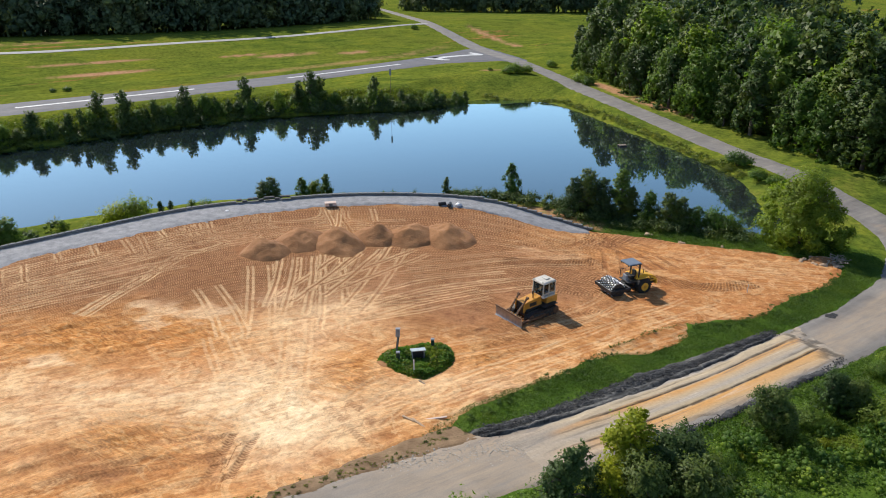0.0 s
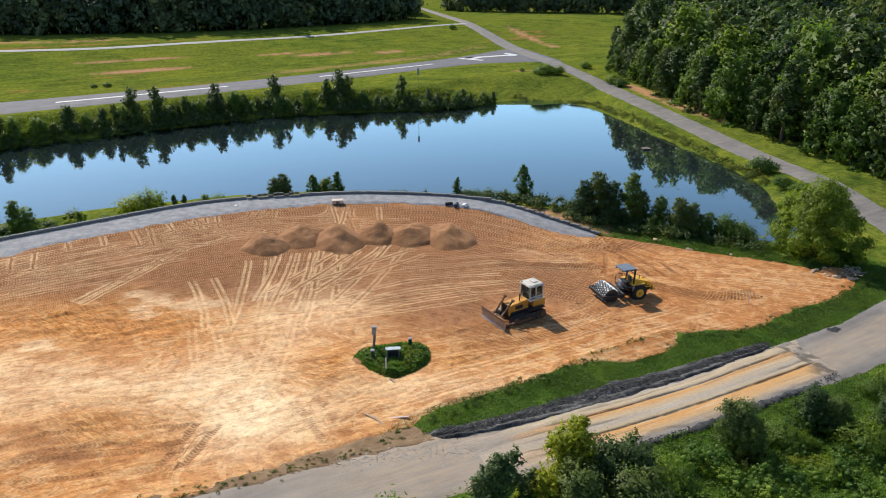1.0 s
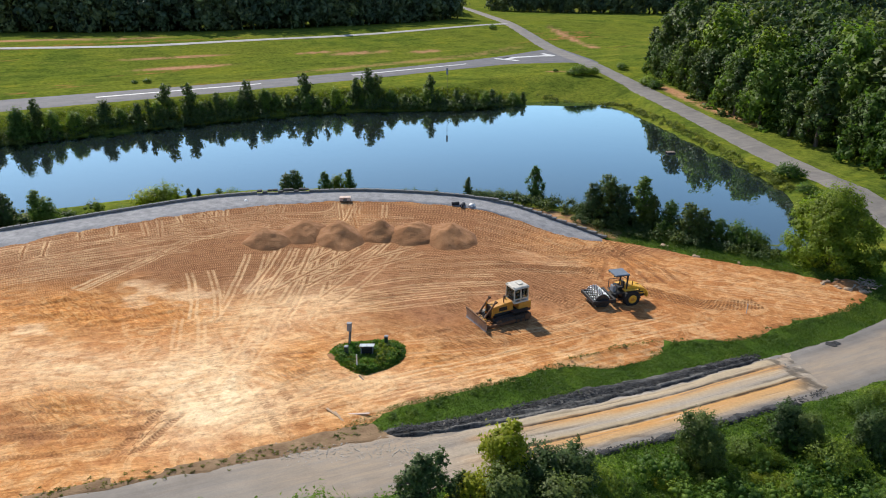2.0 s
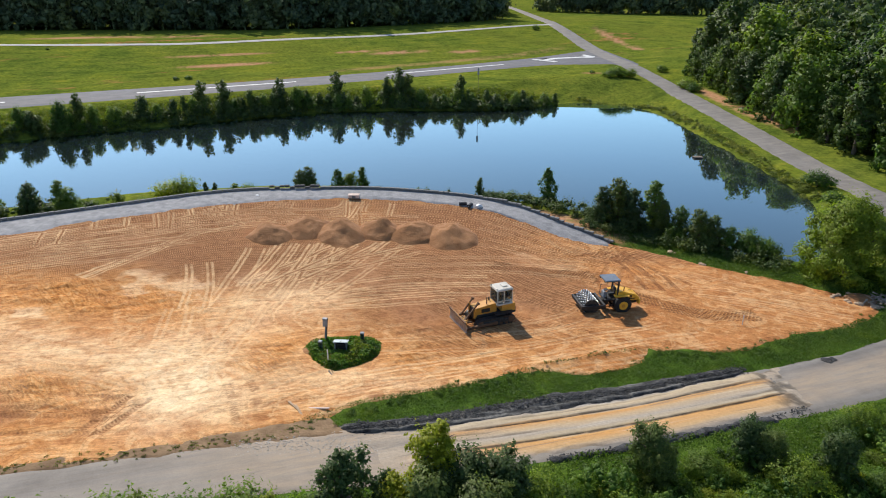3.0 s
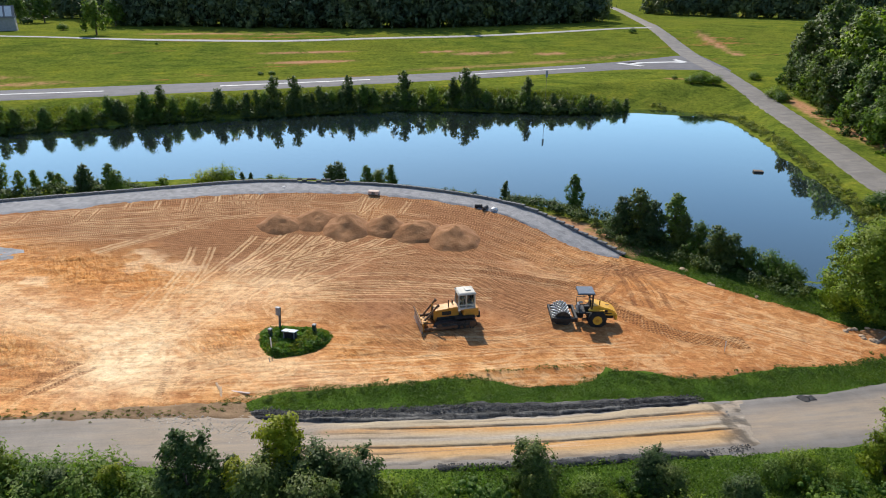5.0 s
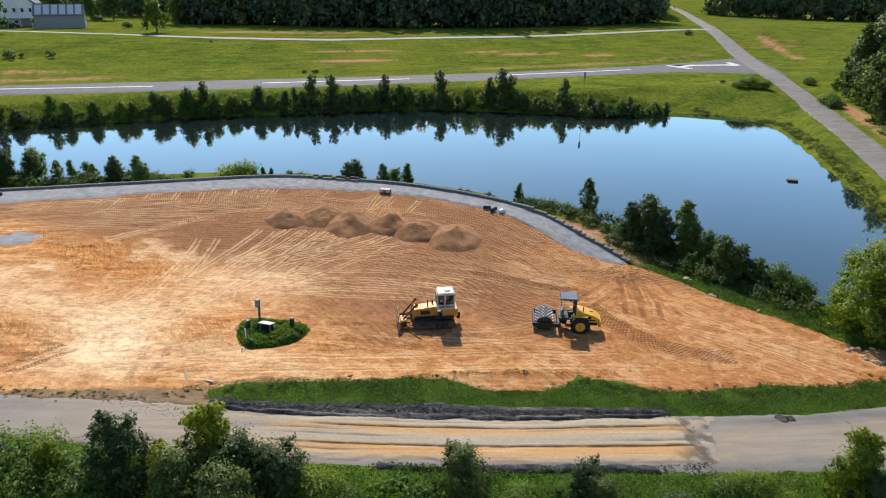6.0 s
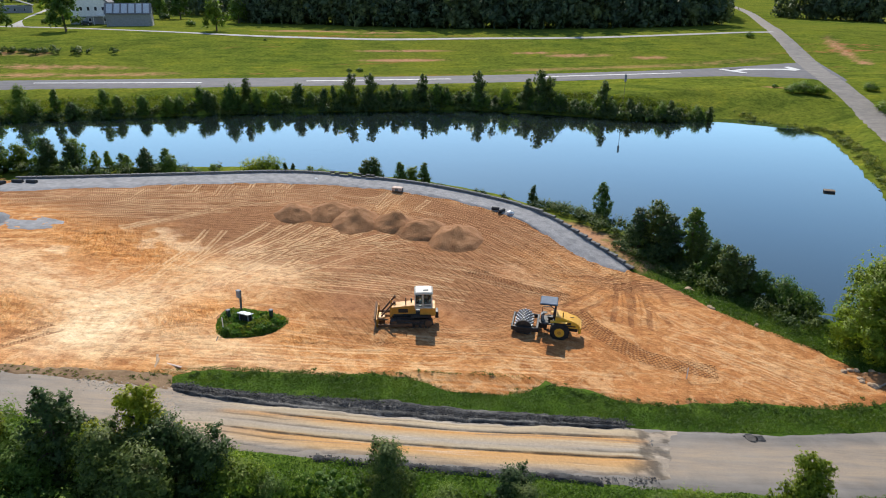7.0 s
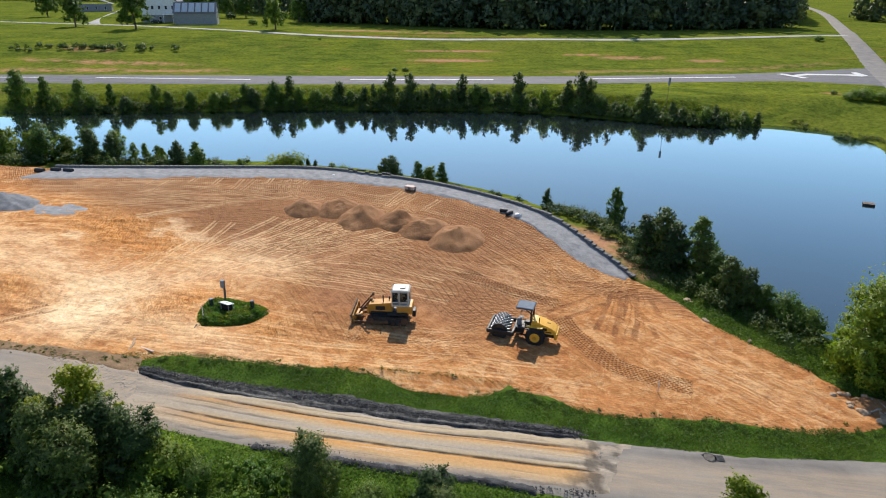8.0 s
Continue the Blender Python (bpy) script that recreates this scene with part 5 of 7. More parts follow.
for t, x, y, s in ((T_BROAD[0], -122, 67, 0.95), (T_BROAD[1], -117.5, 70.5, 0.8), (T_BROAD[0], -112, 75.5, 0.7), (T_BROAD[1], -107, 80, 0.6), (T_BROAD[0], -101, 87, 0.5)):
    stand(t, x, y, s, x, 1.0, group="trees on the far bank")

# near bank, behind the wall
NEAR_WEST = ((T_BROAD[2], -86, 46, 0.72, 1), (T_BROAD[2], -82, 47, 0.66, 1), (T_BROAD[2], -79, 50, 0.7, 1), (T_BROAD[1], -76, 48.5, 0.7, 1), (T_BROAD[0], -73, 53, 0.72, 1), (T_BROAD[0], -70.5, 52, 0.65, 1), (T_BROAD[0], -67.5, 57.5, 0.62, 1), (T_CEDAR[0], -65, 57, 0.75, 1), (T_BROAD[0], -63, 60, 0.55, 1),
             (T_BROAD[2], -76, 52.5, 0.6, 1), (T_BROAD[2], -69.5, 55, 0.6, 1), (T_CEDAR[0], -62.2, 58.6, 0.62, 1), (T_BROAD[1], -60.6, 61.4, 0.42, 0.95), (T_BROAD[1], -59, 62.5, 0.4, 0.95), (T_BROAD[0], -57, 63.5, 0.36, 1), (T_BROAD[1], -55.2, 63.2, 0.38, 0.9))
NEAR_MIDDLE = ((T_CEDAR[0], -49.8, 62.6, 0.68, 1), (T_CEDAR[0], -50.9, 63.4, 0.6, 1), (T_BROAD[1], -46.6, 64, 0.6, 1), (T_BROAD[0], -45.2, 63.4, 0.5, 1), (T_BROAD[0], -42.3, 68.3, 0.3, 0.9), (T_BUSH[0], -40.5, 70, 0.6, 1), (T_BUSH[1], -37.8, 72.2, 1.1, 1.2), (T_BUSH[1], -36.4, 73.2, 1.1, 1.15), (T_CEDAR[1], -33.6, 73.8, 0.37, 1),
               (T_CEDAR[1], -32.6, 74.4, 0.35, 1), (T_BROAD[0], -30.6, 75.6, 0.34, 0.8), (T_BUSH[0], -29, 76.6, 0.85, 1), (T_CEDAR[0], -22.6, 78.4, 0.6, 1), (T_CEDAR[0], -21.4, 79, 0.58, 0.95), (T_BROAD[1], -18, 80.2, 0.48, 1), (T_BROAD[2], -16.6, 81.2, 0.4, 1), (T_BROAD[1], -15.2, 82.3, 0.46, 1))
NEAR_EAST = ((T_CEDAR[1], 0.5, 84.2, 0.42, 1), (T_BROAD[1], 9.3, 85.1, 0.58, 1.05), (T_CEDAR[0], 16.4, 77.8, 0.72, 1), (T_CEDAR[0], 18.2, 78, 0.9, 1), (T_CEDAR[0], 19.8, 76.8, 0.8, 0.95), (T_BROAD[1], 22.1, 77.2, 0.76, 1), (T_CEDAR[0], 23, 76.4, 0.62, 0.9), (T_BROAD[0], 24.8, 74.5, 0.5, 0.95),
             (T_CEDAR[0], 26.6, 72.6, 0.72, 0.9), (T_CEDAR[0], 28, 72.6, 0.66, 0.85), (T_BROAD[0], 29.6, 72.2, 0.4, 0.9), (T_BUSH[0], 31.8, 71.8, 1.0, 1.1), (T_BUSH[0], 33.4, 71.4, 0.9, 1.0))
for t, x, y, s, tall in NEAR_WEST + NEAR_MIDDLE + NEAR_EAST:
    stand(t, x, y, s * (0.95 + 0.1 * rnd.random()), 3 * x, tall * (0.92 + 0.16 * rnd.random()), group="trees on the near bank")
low = [(x + rnd.gauss(0, 1.6), y + 3.6 + rnd.gauss(0, 1.2), rnd.uniform(0.5, 1.15)) for x, y in along([(-92, 38), (-72, 47), (-62, 54), (-50, 61.5), (-45, 65)], 0.6)]
low += [(x + rnd.gauss(0, 0.8), y + 3.2 + rnd.gauss(0, 0.7), rnd.uniform(0.2, 0.5)) for x, y in along([(-45, 62), (-30, 73.5), (-18, 78.5), (-4, 81)], 0.7)]
thicket("west_scrub", low, 240, 0.12, "mixed green scrub on the pond bank behind the wall", 70)
BIG = broad(51, 8.4, 4.0, 27000, 0.13, LEAF_BRIGHT, "large round yellow-green tree beside the dirt pad", base=0.04, lobes=30, narrow=1.1, shoots=0.15)
stand(BIG, 39.6, 67.6, 0.97, 1.0)
low = []
for i in range(230):
    x = 1 + 34 * rnd.random()
    low.append((x, 87.5 - 0.5 * max(0, x - 6) - rnd.uniform(0, 5.5) - (1.5 if x > 14 else 0), rnd.uniform(0.3, 0.75)))
thicket("near_scrub", low, 260, 0.1, "green weedy scrub on the near bank", 74)
low = []
edge_line = along([(-1.2, 30.4), (5.4, 36.4), (12.8, 42.5), (19.5, 46.9), (25.2, 48), (29.6, 51.6), (35, 55.2), (40, 60)], 0.5)
for i in range(260):
    x, y = edge_line[rnd.randrange(len(edge_line))]
    low.append((x + 0.3 + rnd.gauss(0, 0.35), y - 0.45 + rnd.gauss(0, 0.35), rnd.uniform(0.06, 0.17)))
thicket("edge_weeds", low, 70, 0.17, "straggling green weeds along the dirt's edge", 77, BLADE)
low = []
for i in range(420):
    x = rnd.uniform(-24, 0)
    low.append((x, float(np.interp(x, [-24, -11.3, -6.6, -2, 1], [14.6, 23.1, 25.8, 28.6, 30.6])) + rnd.gauss(0, 0.35), rnd.uniform(0.04, 0.12)))
thicket("dry_weeds", low, 40, 0.1, "dry straggling weeds between dirt and road", 79, REED)
low = []
for i in range(420):
    u = rnd.random()
    x, y = np.interp(u, [0, 0.25, 0.55, 0.8, 1], [43.4, 41, 34.2, 27.8, 8]), np.interp(u, [0, 0.25, 0.55, 0.8, 1], [95, 110.5, 138, 159.5, 168.2])
    x, y = spread((x, y), 0.974)
    low.append((x + rnd.uniform(0.2, 2.6), y + rnd.uniform(-1, 1.6), rnd.uniform(0.14, 0.45)))
thicket("shore_weeds", low, 140, 0.12, "yellow-green weeds along the far shore", 75, SUNLIT_WEED)
for x, y, s in ((45.6, 98.5, 1.3), (45.6, 91, 1.0), (46.8, 88.5, 0.9), (20, 182, 1.5), (17.6, 180, 1.2), (22.5, 183, 1.3), (32, 199, 1.1), (36, 176, 1.4), (37.5, 172, 1.2), (13, 186, 0.5), (-84.6, 150, 0.62), (-87, 148.4, 0.5), (-12, 289, 1.1), (-141, 168, 0.35), (-60, 330, 0.9)):
    stand(T_BUSH[0], x, y, s, x, 0.8)

low = [(rnd.gauss(-180, 8), 0.0, rnd.uniform(0.5, 1.1)) for i in range(46)]
low = [(x, 108.5 + 0.72 * (x + 180) + rnd.gauss(0, 2.0), q) for x, _, q in low] + [(rnd.gauss(-193, 3), rnd.gauss(93, 1.2), rnd.uniform(0.4, 0.8)) for i in range(10)]
thicket("field_brush", low, 120, 0.2, "low grey-green brush in the rough field", 78)
WILLOW = broad(52, 9.5, 5.6, 7000, 0.24, LEAF_BRIGHT, "broad light green tree at the wood's edge", base=0.0, lobes=24, narrow=1.0)
stand(WILLOW, 52.6, 152, 1.0, 2.0)
# woodland east of the lane: the front rows singly, the rest as one stand
def grove(name, spots, count, size, label, seed, leaf=None):
    """Many far trees as one mesh: trunks and clumpy crowns."""
    rs = np.random.RandomState(seed)
    kinds = []
    for k in range(5):
        ls = []
        for i in range(16):
            s = (i + 0.5) / 16
            q = 3.6 * (0.5 + 0.3 * rs.rand()) * math.sin(math.pi * min(0.97, 0.2 + 0.76 * s)) ** 0.75
            ls.append((q * math.cos(2.4 * i + rs.rand()), q * math.sin(2.4 * i + rs.rand()), 15 * (0.06 + 0.86 * s) + rs.randn() * 0.6, 4.2 * (0.28 + 0.26 * rs.rand()) * (1.1 - 0.5 * s)))
        kinds.append(joined([blobs(rs, ls, count, size), tube([(0, 0, -0.5), (0.1, 0, 6), (0, 0.2, 12)], [0.3, 0.22, 0.08], 5)]))
    vs, fs, ns, tint, n = [], [], [], [], 0
    ground_z = level(*np.array(spots)[:, :2].T)
    for i, (x, y, s) in enumerate(spots):
        v, f, nor = kinds[i % 5]
        a = rs.rand() * 6
        r = np.array([[math.cos(a), -math.sin(a), 0], [math.sin(a), math.cos(a), 0], [0, 0, 0.85 + 0.35 * rs.rand()]])
        vs.append(v @ r.T * s + (x, y, ground_z[i]))
        fs.append(f + n)
        ns.append(nor @ r.T)
        tint.append(np.full(len(v), rs.rand()))
        n += len(v)
    me = mesh_of(name, np.vstack(vs), np.vstack(fs), leaf or LEAF_GROVE, normals=np.vstack(ns))
    float_attr(me, "tint", np.concatenate(tint))
    return tagged(new(name, me), label, "woods", kind="stuff")


edge = chaikin([(39, 205), (41, 183), (44, 165), (48, 148), (53, 132), (56, 118), (60, 106), (64, 98), (66, 90), (68, 80), (74, 66)], 2, False)
spots = []
for row in range(11):
    for x, y in along(edge + np.array([4.6 * row + (3 if row else 1.5), 3.2 * row]), 4.6 if row < 2 else 5.2):
        x, y, s = x + rnd.uniform(-1.6, 1.6), y + rnd.uniform(-1.6, 1.6), rnd.uniform(0.55, 0.95) if row == 0 else rnd.uniform(0.95, 1.35)
        if row < 3:
            stand(T_WOOD[rnd.choice((0, 1, 2, 2, 2, 3))], x, y, s, rnd.uniform(0, 6), rnd.uniform(0.9, 1.15), group="trees of the east wood")
        else:
            spots.append((x, y, s))
grove("east_wood", spots, 900, 0.5, "dense green mixed wood behind the lane", 71)
spots = []
for line, rows, gap in (([(-204, 216), (-180, 224), (-150, 230), (-112, 243), (-76, 273), (-47, 312), (-34, 338)], 4, 5.0), ([(-14, 425), (40, 408), (95, 402), (150, 395), (210, 370)], 3, 8), ([(-330, 252), (-290, 246), (-250, 246), (-212, 236)], 2, 8),
                        ([(-420, 290), (-360, 285), (-330, 262)], 2, 9), ([(-620, 230), (-520, 300), (-430, 300)], 2, 12), ([(-40, 372), (-64, 460), (-100, 600)], 2, 10)):
    for row in range(rows):
        for x, y in along([(a - 4.5 * row, b + 5.5 * row) for a, b in line], gap):
            spots.append((x + rnd.uniform(-2, 2), y + rnd.uniform(-2, 2), rnd.uniform(1.3, 1.65)))
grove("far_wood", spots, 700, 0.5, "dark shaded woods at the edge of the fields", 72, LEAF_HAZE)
T_YARD = broad(26, 8, 3.0, 2600, 0.3, LEAF_MID, "round leafy tree", base=0.32)
for t, x, y, s in ((T_BROAD[0], -242, 131, 1.35), (T_BROAD[1], -214, 141, 1.75), (T_BROAD[0], -175.4, 176, 1.35), (T_BROAD[0], -325, 153, 1.6), (T_BROAD[2], -401, 186, 1.8), (T_BROAD[0], -262, 212, 1.3), (T_BROAD[2], -252, 216, 1.4), (T_BROAD[2], -214, 226, 1.9), (T_BROAD[0], -206, 212, 1.3),
                   (T_BROAD[0], -300, 196, 1.5), (T_BROAD[1], -350, 205, 1.5), (T_BROAD[0], -275, 205, 1.6), (T_BUSH[2], -262, 158, 1.0), (T_BUSH[0], -258, 161, 1.2), (T_BUSH[0], -204, 186, 1.2), (T_BUSH[2], -248, 205, 1.3)):
    stand(T_YARD if t in T_BROAD else t, x, y, s, x, 1.0, label="round leafy tree standing in the mown yard" if t in T_BROAD else "clipped bush in the yard", group="yard trees")

# near verge, below the road
N_BROAD = broad(61, 6.6, 2.0, 9000, 0.1, LEAF_LIGHT, "slender young tree with yellow-green leaves on the verge", lobes=20, base=0.06, narrow=0.95, point=0.3)
N_CEDAR = broad(62, 5.0, 1.7, 11000, 0.075, LEAF_DARK, "grey-green young cedar on the verge", name="cedar", base=0.0, lobes=22, point=0.9)
N_ROUND = broad(63, 4.3, 1.8, 11000, 0.08, LEAF_FAR, "dense dark green young tree on the verge", lobes=18, base=0.02)
N_BUSH = shrub(64, 2.0, 1.7, 6000, 0.075, LEAF_MID, "leafy green bush on the verge")
N_BUSH2 = shrub(65, 1.3, 1.4, 2600, 0.075, LEAF_LIGHT, "yellow-green weedy bush on the verge")
VERGE_EAST = ((N_ROUND, 18.7, 30.9, 0.78, 1.0), (N_ROUND, 19.3, 30.2, 0.55, 1.0), (N_ROUND, 24.2, 34.1, 0.68, 0.95), (N_ROUND, 25.2, 33.4, 0.6, 1), (N_BUSH, 21.6, 32, 0.7, 1), (N_BROAD, 36.3, 42.0, 0.78, 1.0), (N_ROUND, 37.2, 41.4, 0.7, 1), (N_BUSH, 30.5, 38.6, 0.65, 1.1), (N_BUSH, 31.8, 39.4, 0.75, 1.2),
              (N_BUSH, 14.4, 27, 0.7, 1), (N_BUSH, 26.4, 32, 0.9, 1), (N_ROUND, 28.6, 33.6, 0.7, 1), (N_BUSH, 33.4, 39.6, 0.6, 1))
VERGE_WEST = ((N_BROAD, 8.6, 24.6, 0.86, 1), (N_ROUND, 10.2, 24.6, 1.0, 0.95), (N_ROUND, 11.6, 25.6, 0.95, 0.9), (N_BUSH, 12.8, 26.2, 1.0, 1.1), (N_CEDAR, 5.3, 22.1, 1.05, 1), (N_BROAD, 7.4, 23.0, 0.6, 0.9), (N_CEDAR, 6.9, 23.1, 0.7, 1), (N_ROUND, 8.8, 22.6, 0.95, 1), (N_ROUND, 11.2, 22.8, 1.0, 0.9),
              (N_BUSH, 3.6, 21.2, 1.2, 1), (N_BROAD, 2.4, 20.6, 0.48, 1), (N_BUSH, 1.2, 20.3, 1.25, 1.1), (N_ROUND, 0, 19.6, 0.62, 0.95), (N_BUSH, -1.2, 19.2, 1.2, 1.1))
VERGE_END = ((N_BROAD, -2.2, 18.9, 0.5, 1), (N_BUSH, -3.4, 18.2, 1.3, 1.1), (N_ROUND, -4.8, 17.6, 0.7, 1), (N_BUSH, -6.2, 16.6, 1.3, 1.1), (N_CEDAR, -5.4, 16.8, 0.55, 1), (N_ROUND, -7.6, 15.8, 0.75, 1), (N_BUSH, -9, 14.6, 1.3, 1), (N_BUSH, 4.6, 20.6, 1.1, 1), (N_BUSH, 2.4, 19.2, 1.1, 1), (N_BUSH, -0.4, 17.8, 1.1, 1))
for t, x, y, s, tall in VERGE_EAST + VERGE_WEST + VERGE_END:
    stand(t, x, y, s, 2 * x, tall, group="trees on the verge")
low = []
for i in range(340):
    x = rnd.uniform(-9, 46)
    y = float(np.interp(x, [-8, 0, 10, 20, 30, 44], [17.5, 21, 26, 32.5, 38, 48])) - 0.6 - 9 * rnd.random()
    low.append((x, y, rnd.uniform(0.25, 0.8)))
thicket("verge_scrub", low, 330, 0.08, "mixed green scrub and brambles on the verge", 76, LEAF_VERGE)
for i in range(46):
    x = rnd.uniform(-8, 44)
    y = np.interp(x, [-8, 0, 10, 20, 30, 44], [17.5, 21, 26, 32.5, 38, 48]) - rnd.uniform(1.5, 9)
    stand(N_BUSH if rnd.random() < 0.35 else N_BUSH2, x, y, rnd.uniform(0.3, 0.7), rnd.uniform(0, 6), rnd.uniform(0.8, 1.1), group="bushes on the verge")


def tufts(name, along_line, wide, count, size, high, leaf, label, seed):
    """Grass blades scattered along a line."""
    rs = np.random.RandomState(seed)
    p = along(along_line, 0.5)[rs.randint(0, int(1e9), count) % len(along(along_line, 0.5))] + wide * (rs.rand(count, 2) - 0.5) * 2
    d = inside(p[:, 0], p[:, 1], PAD)
    road = inside(p[:, 0], p[:, 1], np.array(ROAD_N + ROAD_S[::-1], float))
    p = p[(d + 0.8 * ripple(p[:, 0], p[:, 1], 1.8) < 0.2) & (inside(p[:, 0], p[:, 1], RUNWAY_EDGE) < -0.3) & (inside(p[:, 0], p[:, 1], SHORE) < -0.3) & (road + 0.3 * ripple(p[:, 0], p[:, 1], 1.0) < -0.15)]
    k = np.clip(0.6 + 0.8 * ripple(p[:, 0], p[:, 1], 1.4), 0.15, 1.3)
    c = np.column_stack([p, level(p[:, 0], p[:, 1]) + 0.02 + high * k * rs.rand(len(p))])
    v, f = leaves(rs, c, np.tile([0, 0, 0.35], (len(p), 1)), size * (0.6 + 0.6 * k), 0.8)
    me = mesh_of(name, v, f, leaf)
    float_attr(me, "tint", np.repeat(np.clip(0.5 + 0.6 * ripple(p[:, 0], p[:, 1], 2.5), 0, 1), 3))
    return tagged(new(name, me), label, "grass", kind="stuff")


tufts("grass_strip", [(1, 31.4), (6, 35), (12, 39.4), (18, 43.3), (25, 46.8), (31, 50.5), (38, 55.5), (42.5, 60), (44, 64)], 2.6, 90000, 0.05, 0.13, BLADE, "green grass strip between the dirt and the road", 81)
tufts("grass_bank", [(18, 76), (22.5, 73), (27, 69.4), (32, 67.6), (37, 66), (42, 65)], 2.4, 30000, 0.07, 0.25, BLADE, "green grass along the pad's pond side", 82)
tufts("verge_grass", [(-6, 17), (2, 20.5), (10, 25), (16, 28.6), (22, 32.5), (28, 36.5), (34, 40.5), (42, 46.5), (48, 52)], 4.5, 110000, 0.065, 0.28, BLADE, "tall green grass on the road verge", 83)
tufts("far_bank_grass", bank + (-2.6, 2.8), 3.6, 80000, 0.17, 0.4, REED, "tall sunlit grass on the far bank", 84)
remove(*T_BROAD, *T_CEDAR, *T_BANK, *T_BUSH, *T_WOOD, BIG, WILLOW, T_YARD, N_BROAD, N_CEDAR, N_ROUND, N_BUSH, N_BUSH2)


# ---- built things ----
def thing(name, label, category, x=0.0, y=0.0, z=0.0, turn=0.0, group="", kind=""):
    root = tagged(new(name), label, category, group, kind)
    root.matrix_basis = pose(x, y, z, 0, 0, turn)
    return root


def part(name, bm, material, parent, label=""):
    """One bmesh as one mesh object under a thing or a part."""
    me = bpy.data.meshes.new(name)
    bmesh.ops.recalc_face_normals(bm, faces=bm.faces)
    bm.to_mesh(me)
    bm.free()
    me.materials.append(material)
    ob = tagged(new(name, me), label)
    ob.parent = parent
    return ob


def box(sx, sy, sz, x=0.0, y=0.0, z=0.0, bevel=0.02, rx=0, ry=0, rz=0, bm=None, taper=1.0):
    """A bevelled block, its base's middle at x, y, z; taper narrows its top."""
    bm = bm or bmesh.new()
    made = bmesh.ops.create_cube(bm, size=1.0)["verts"]
    for v in made:
        k = taper if v.co.z > 0 else 1.0
        v.co = Vector((v.co.x * sx * k, v.co.y * sy * k, (v.co.z + 0.5) * sz))
    if bevel:
        edges = list({e for v in made for e in v.link_edges})
        made = list({v for f in bmesh.ops.bevel(bm, geom=edges, offset=min(bevel, 0.3 * min(sx, sy, sz)), segments=1, affect="EDGES")["faces"] for v in f.verts} | {v for v in made if v.is_valid})
    bmesh.ops.transform(bm, matrix=pose(x, y, z, rx, ry, rz), verts=made)
    return bm


def cyl(r, length, x=0.0, y=0.0, z=0.0, axis="Z", sides=20, r2=None, bm=None, bevel=0.0):
    """A cylinder with its middle at x, y, z."""
    bm = bm or bmesh.new()
    made = bmesh.ops.create_cone(bm, cap_ends=True, segments=sides, radius1=r, radius2=r if r2 is None else r2, depth=length)["verts"]
    if bevel:
        rims = list({e for v in made for e in v.link_edges if abs(e.verts[0].co.z - e.verts[1].co.z) < 1e-6})
        res = bmesh.ops.bevel(bm, geom=rims, offset=bevel, segments=1, affect="EDGES")
        made = list({v for f in res["faces"] for v in f.verts} | {v for v in made if v.is_valid})
    turn = {"Z": (0, 0, 0), "Y": (90, 0, 0), "X": (0, 90, 0)}[axis]
    bmesh.ops.transform(bm, matrix=pose(x, y, z, *turn), verts=made)
    return bm


def bar(a, b, w, h=None, bm=None):
    """A square bar from a to b."""
    a, b = Vector(a), Vector(b)
    d = b - a
    bm = bm or bmesh.new()
    made = bmesh.ops.create_cube(bm, size=1.0)["verts"]
    for v in made:
        v.co = Vector((v.co.x * w, v.co.y * (h or w), v.co.z * d.length))
    m = Matrix.Translation((a + b) / 2) @ d.to_track_quat("Z", "Y").to_matrix().to_4x4()
    bmesh.ops.transform(bm, matrix=m, verts=made)
    return bm


def profile(points, width, y=0.0, bm=None, bevel=0.0):
    """A side outline in x and z, pulled out across y."""
    bm = bm or bmesh.new()
    f = bm.faces.new([bm.verts.new((px, y - width / 2, pz)) for px, pz in points])
    ext = bmesh.ops.extrude_face_region(bm, geom=[f])["geom"]
    bmesh.ops.translate(bm, vec=(0, width, 0), verts=[v for v in ext if isinstance(v, bmesh.types.BMVert)])
    if bevel:
        bmesh.ops.recalc_face_normals(bm, faces=bm.faces)
        bmesh.ops.bevel(bm, geom=list(bm.edges), offset=bevel, segments=2, affect="EDGES", clamp_overlap=True)
    return bm


YELLOW = plain("dusty_yellow_paint", (0.5, 0.215, 0.022), (0.65, 0.31, 0.05), 1.2, 0.5, bump=0.1)
BRIGHT_YELLOW = plain("yellow_paint", (0.72, 0.36, 0.028), (0.85, 0.47, 0.05), 1.2, 0.4, bump=0.06)
CREAM = plain("cream_paint", (0.44, 0.4, 0.33), (0.64, 0.59, 0.5), 1.5, 0.5, bump=0.06)
BLACK = plain("black_paint", (0.012, 0.012, 0.013), (0.03, 0.029, 0.028), 3.0, 0.55, bump=0.1)
STEEL = plain("scoured_steel", (0.3, 0.31, 0.33), (0.5, 0.51, 0.53), 2.0, 0.38, 0.85, 0.2)
RUST = plain("rusty_steel", (0.1, 0.055, 0.03), (0.2, 0.11, 0.06), 3.0, 0.8, 0.3, 0.3)
TRACKSTEEL = plain("track_steel", (0.03, 0.028, 0.027), (0.085, 0.075, 0.065), 4.0, 0.6, 0.5, 0.4)
RUBBER = plain("tyre_rubber", (0.012, 0.012, 0.012), (0.03, 0.028, 0.026), 5.0, 0.85, bump=0.3)
CANOPY = plain("blue_grey_roof", (0.11, 0.14, 0.185), (0.16, 0.195, 0.24), 1.2, 0.8, bump=0.08)
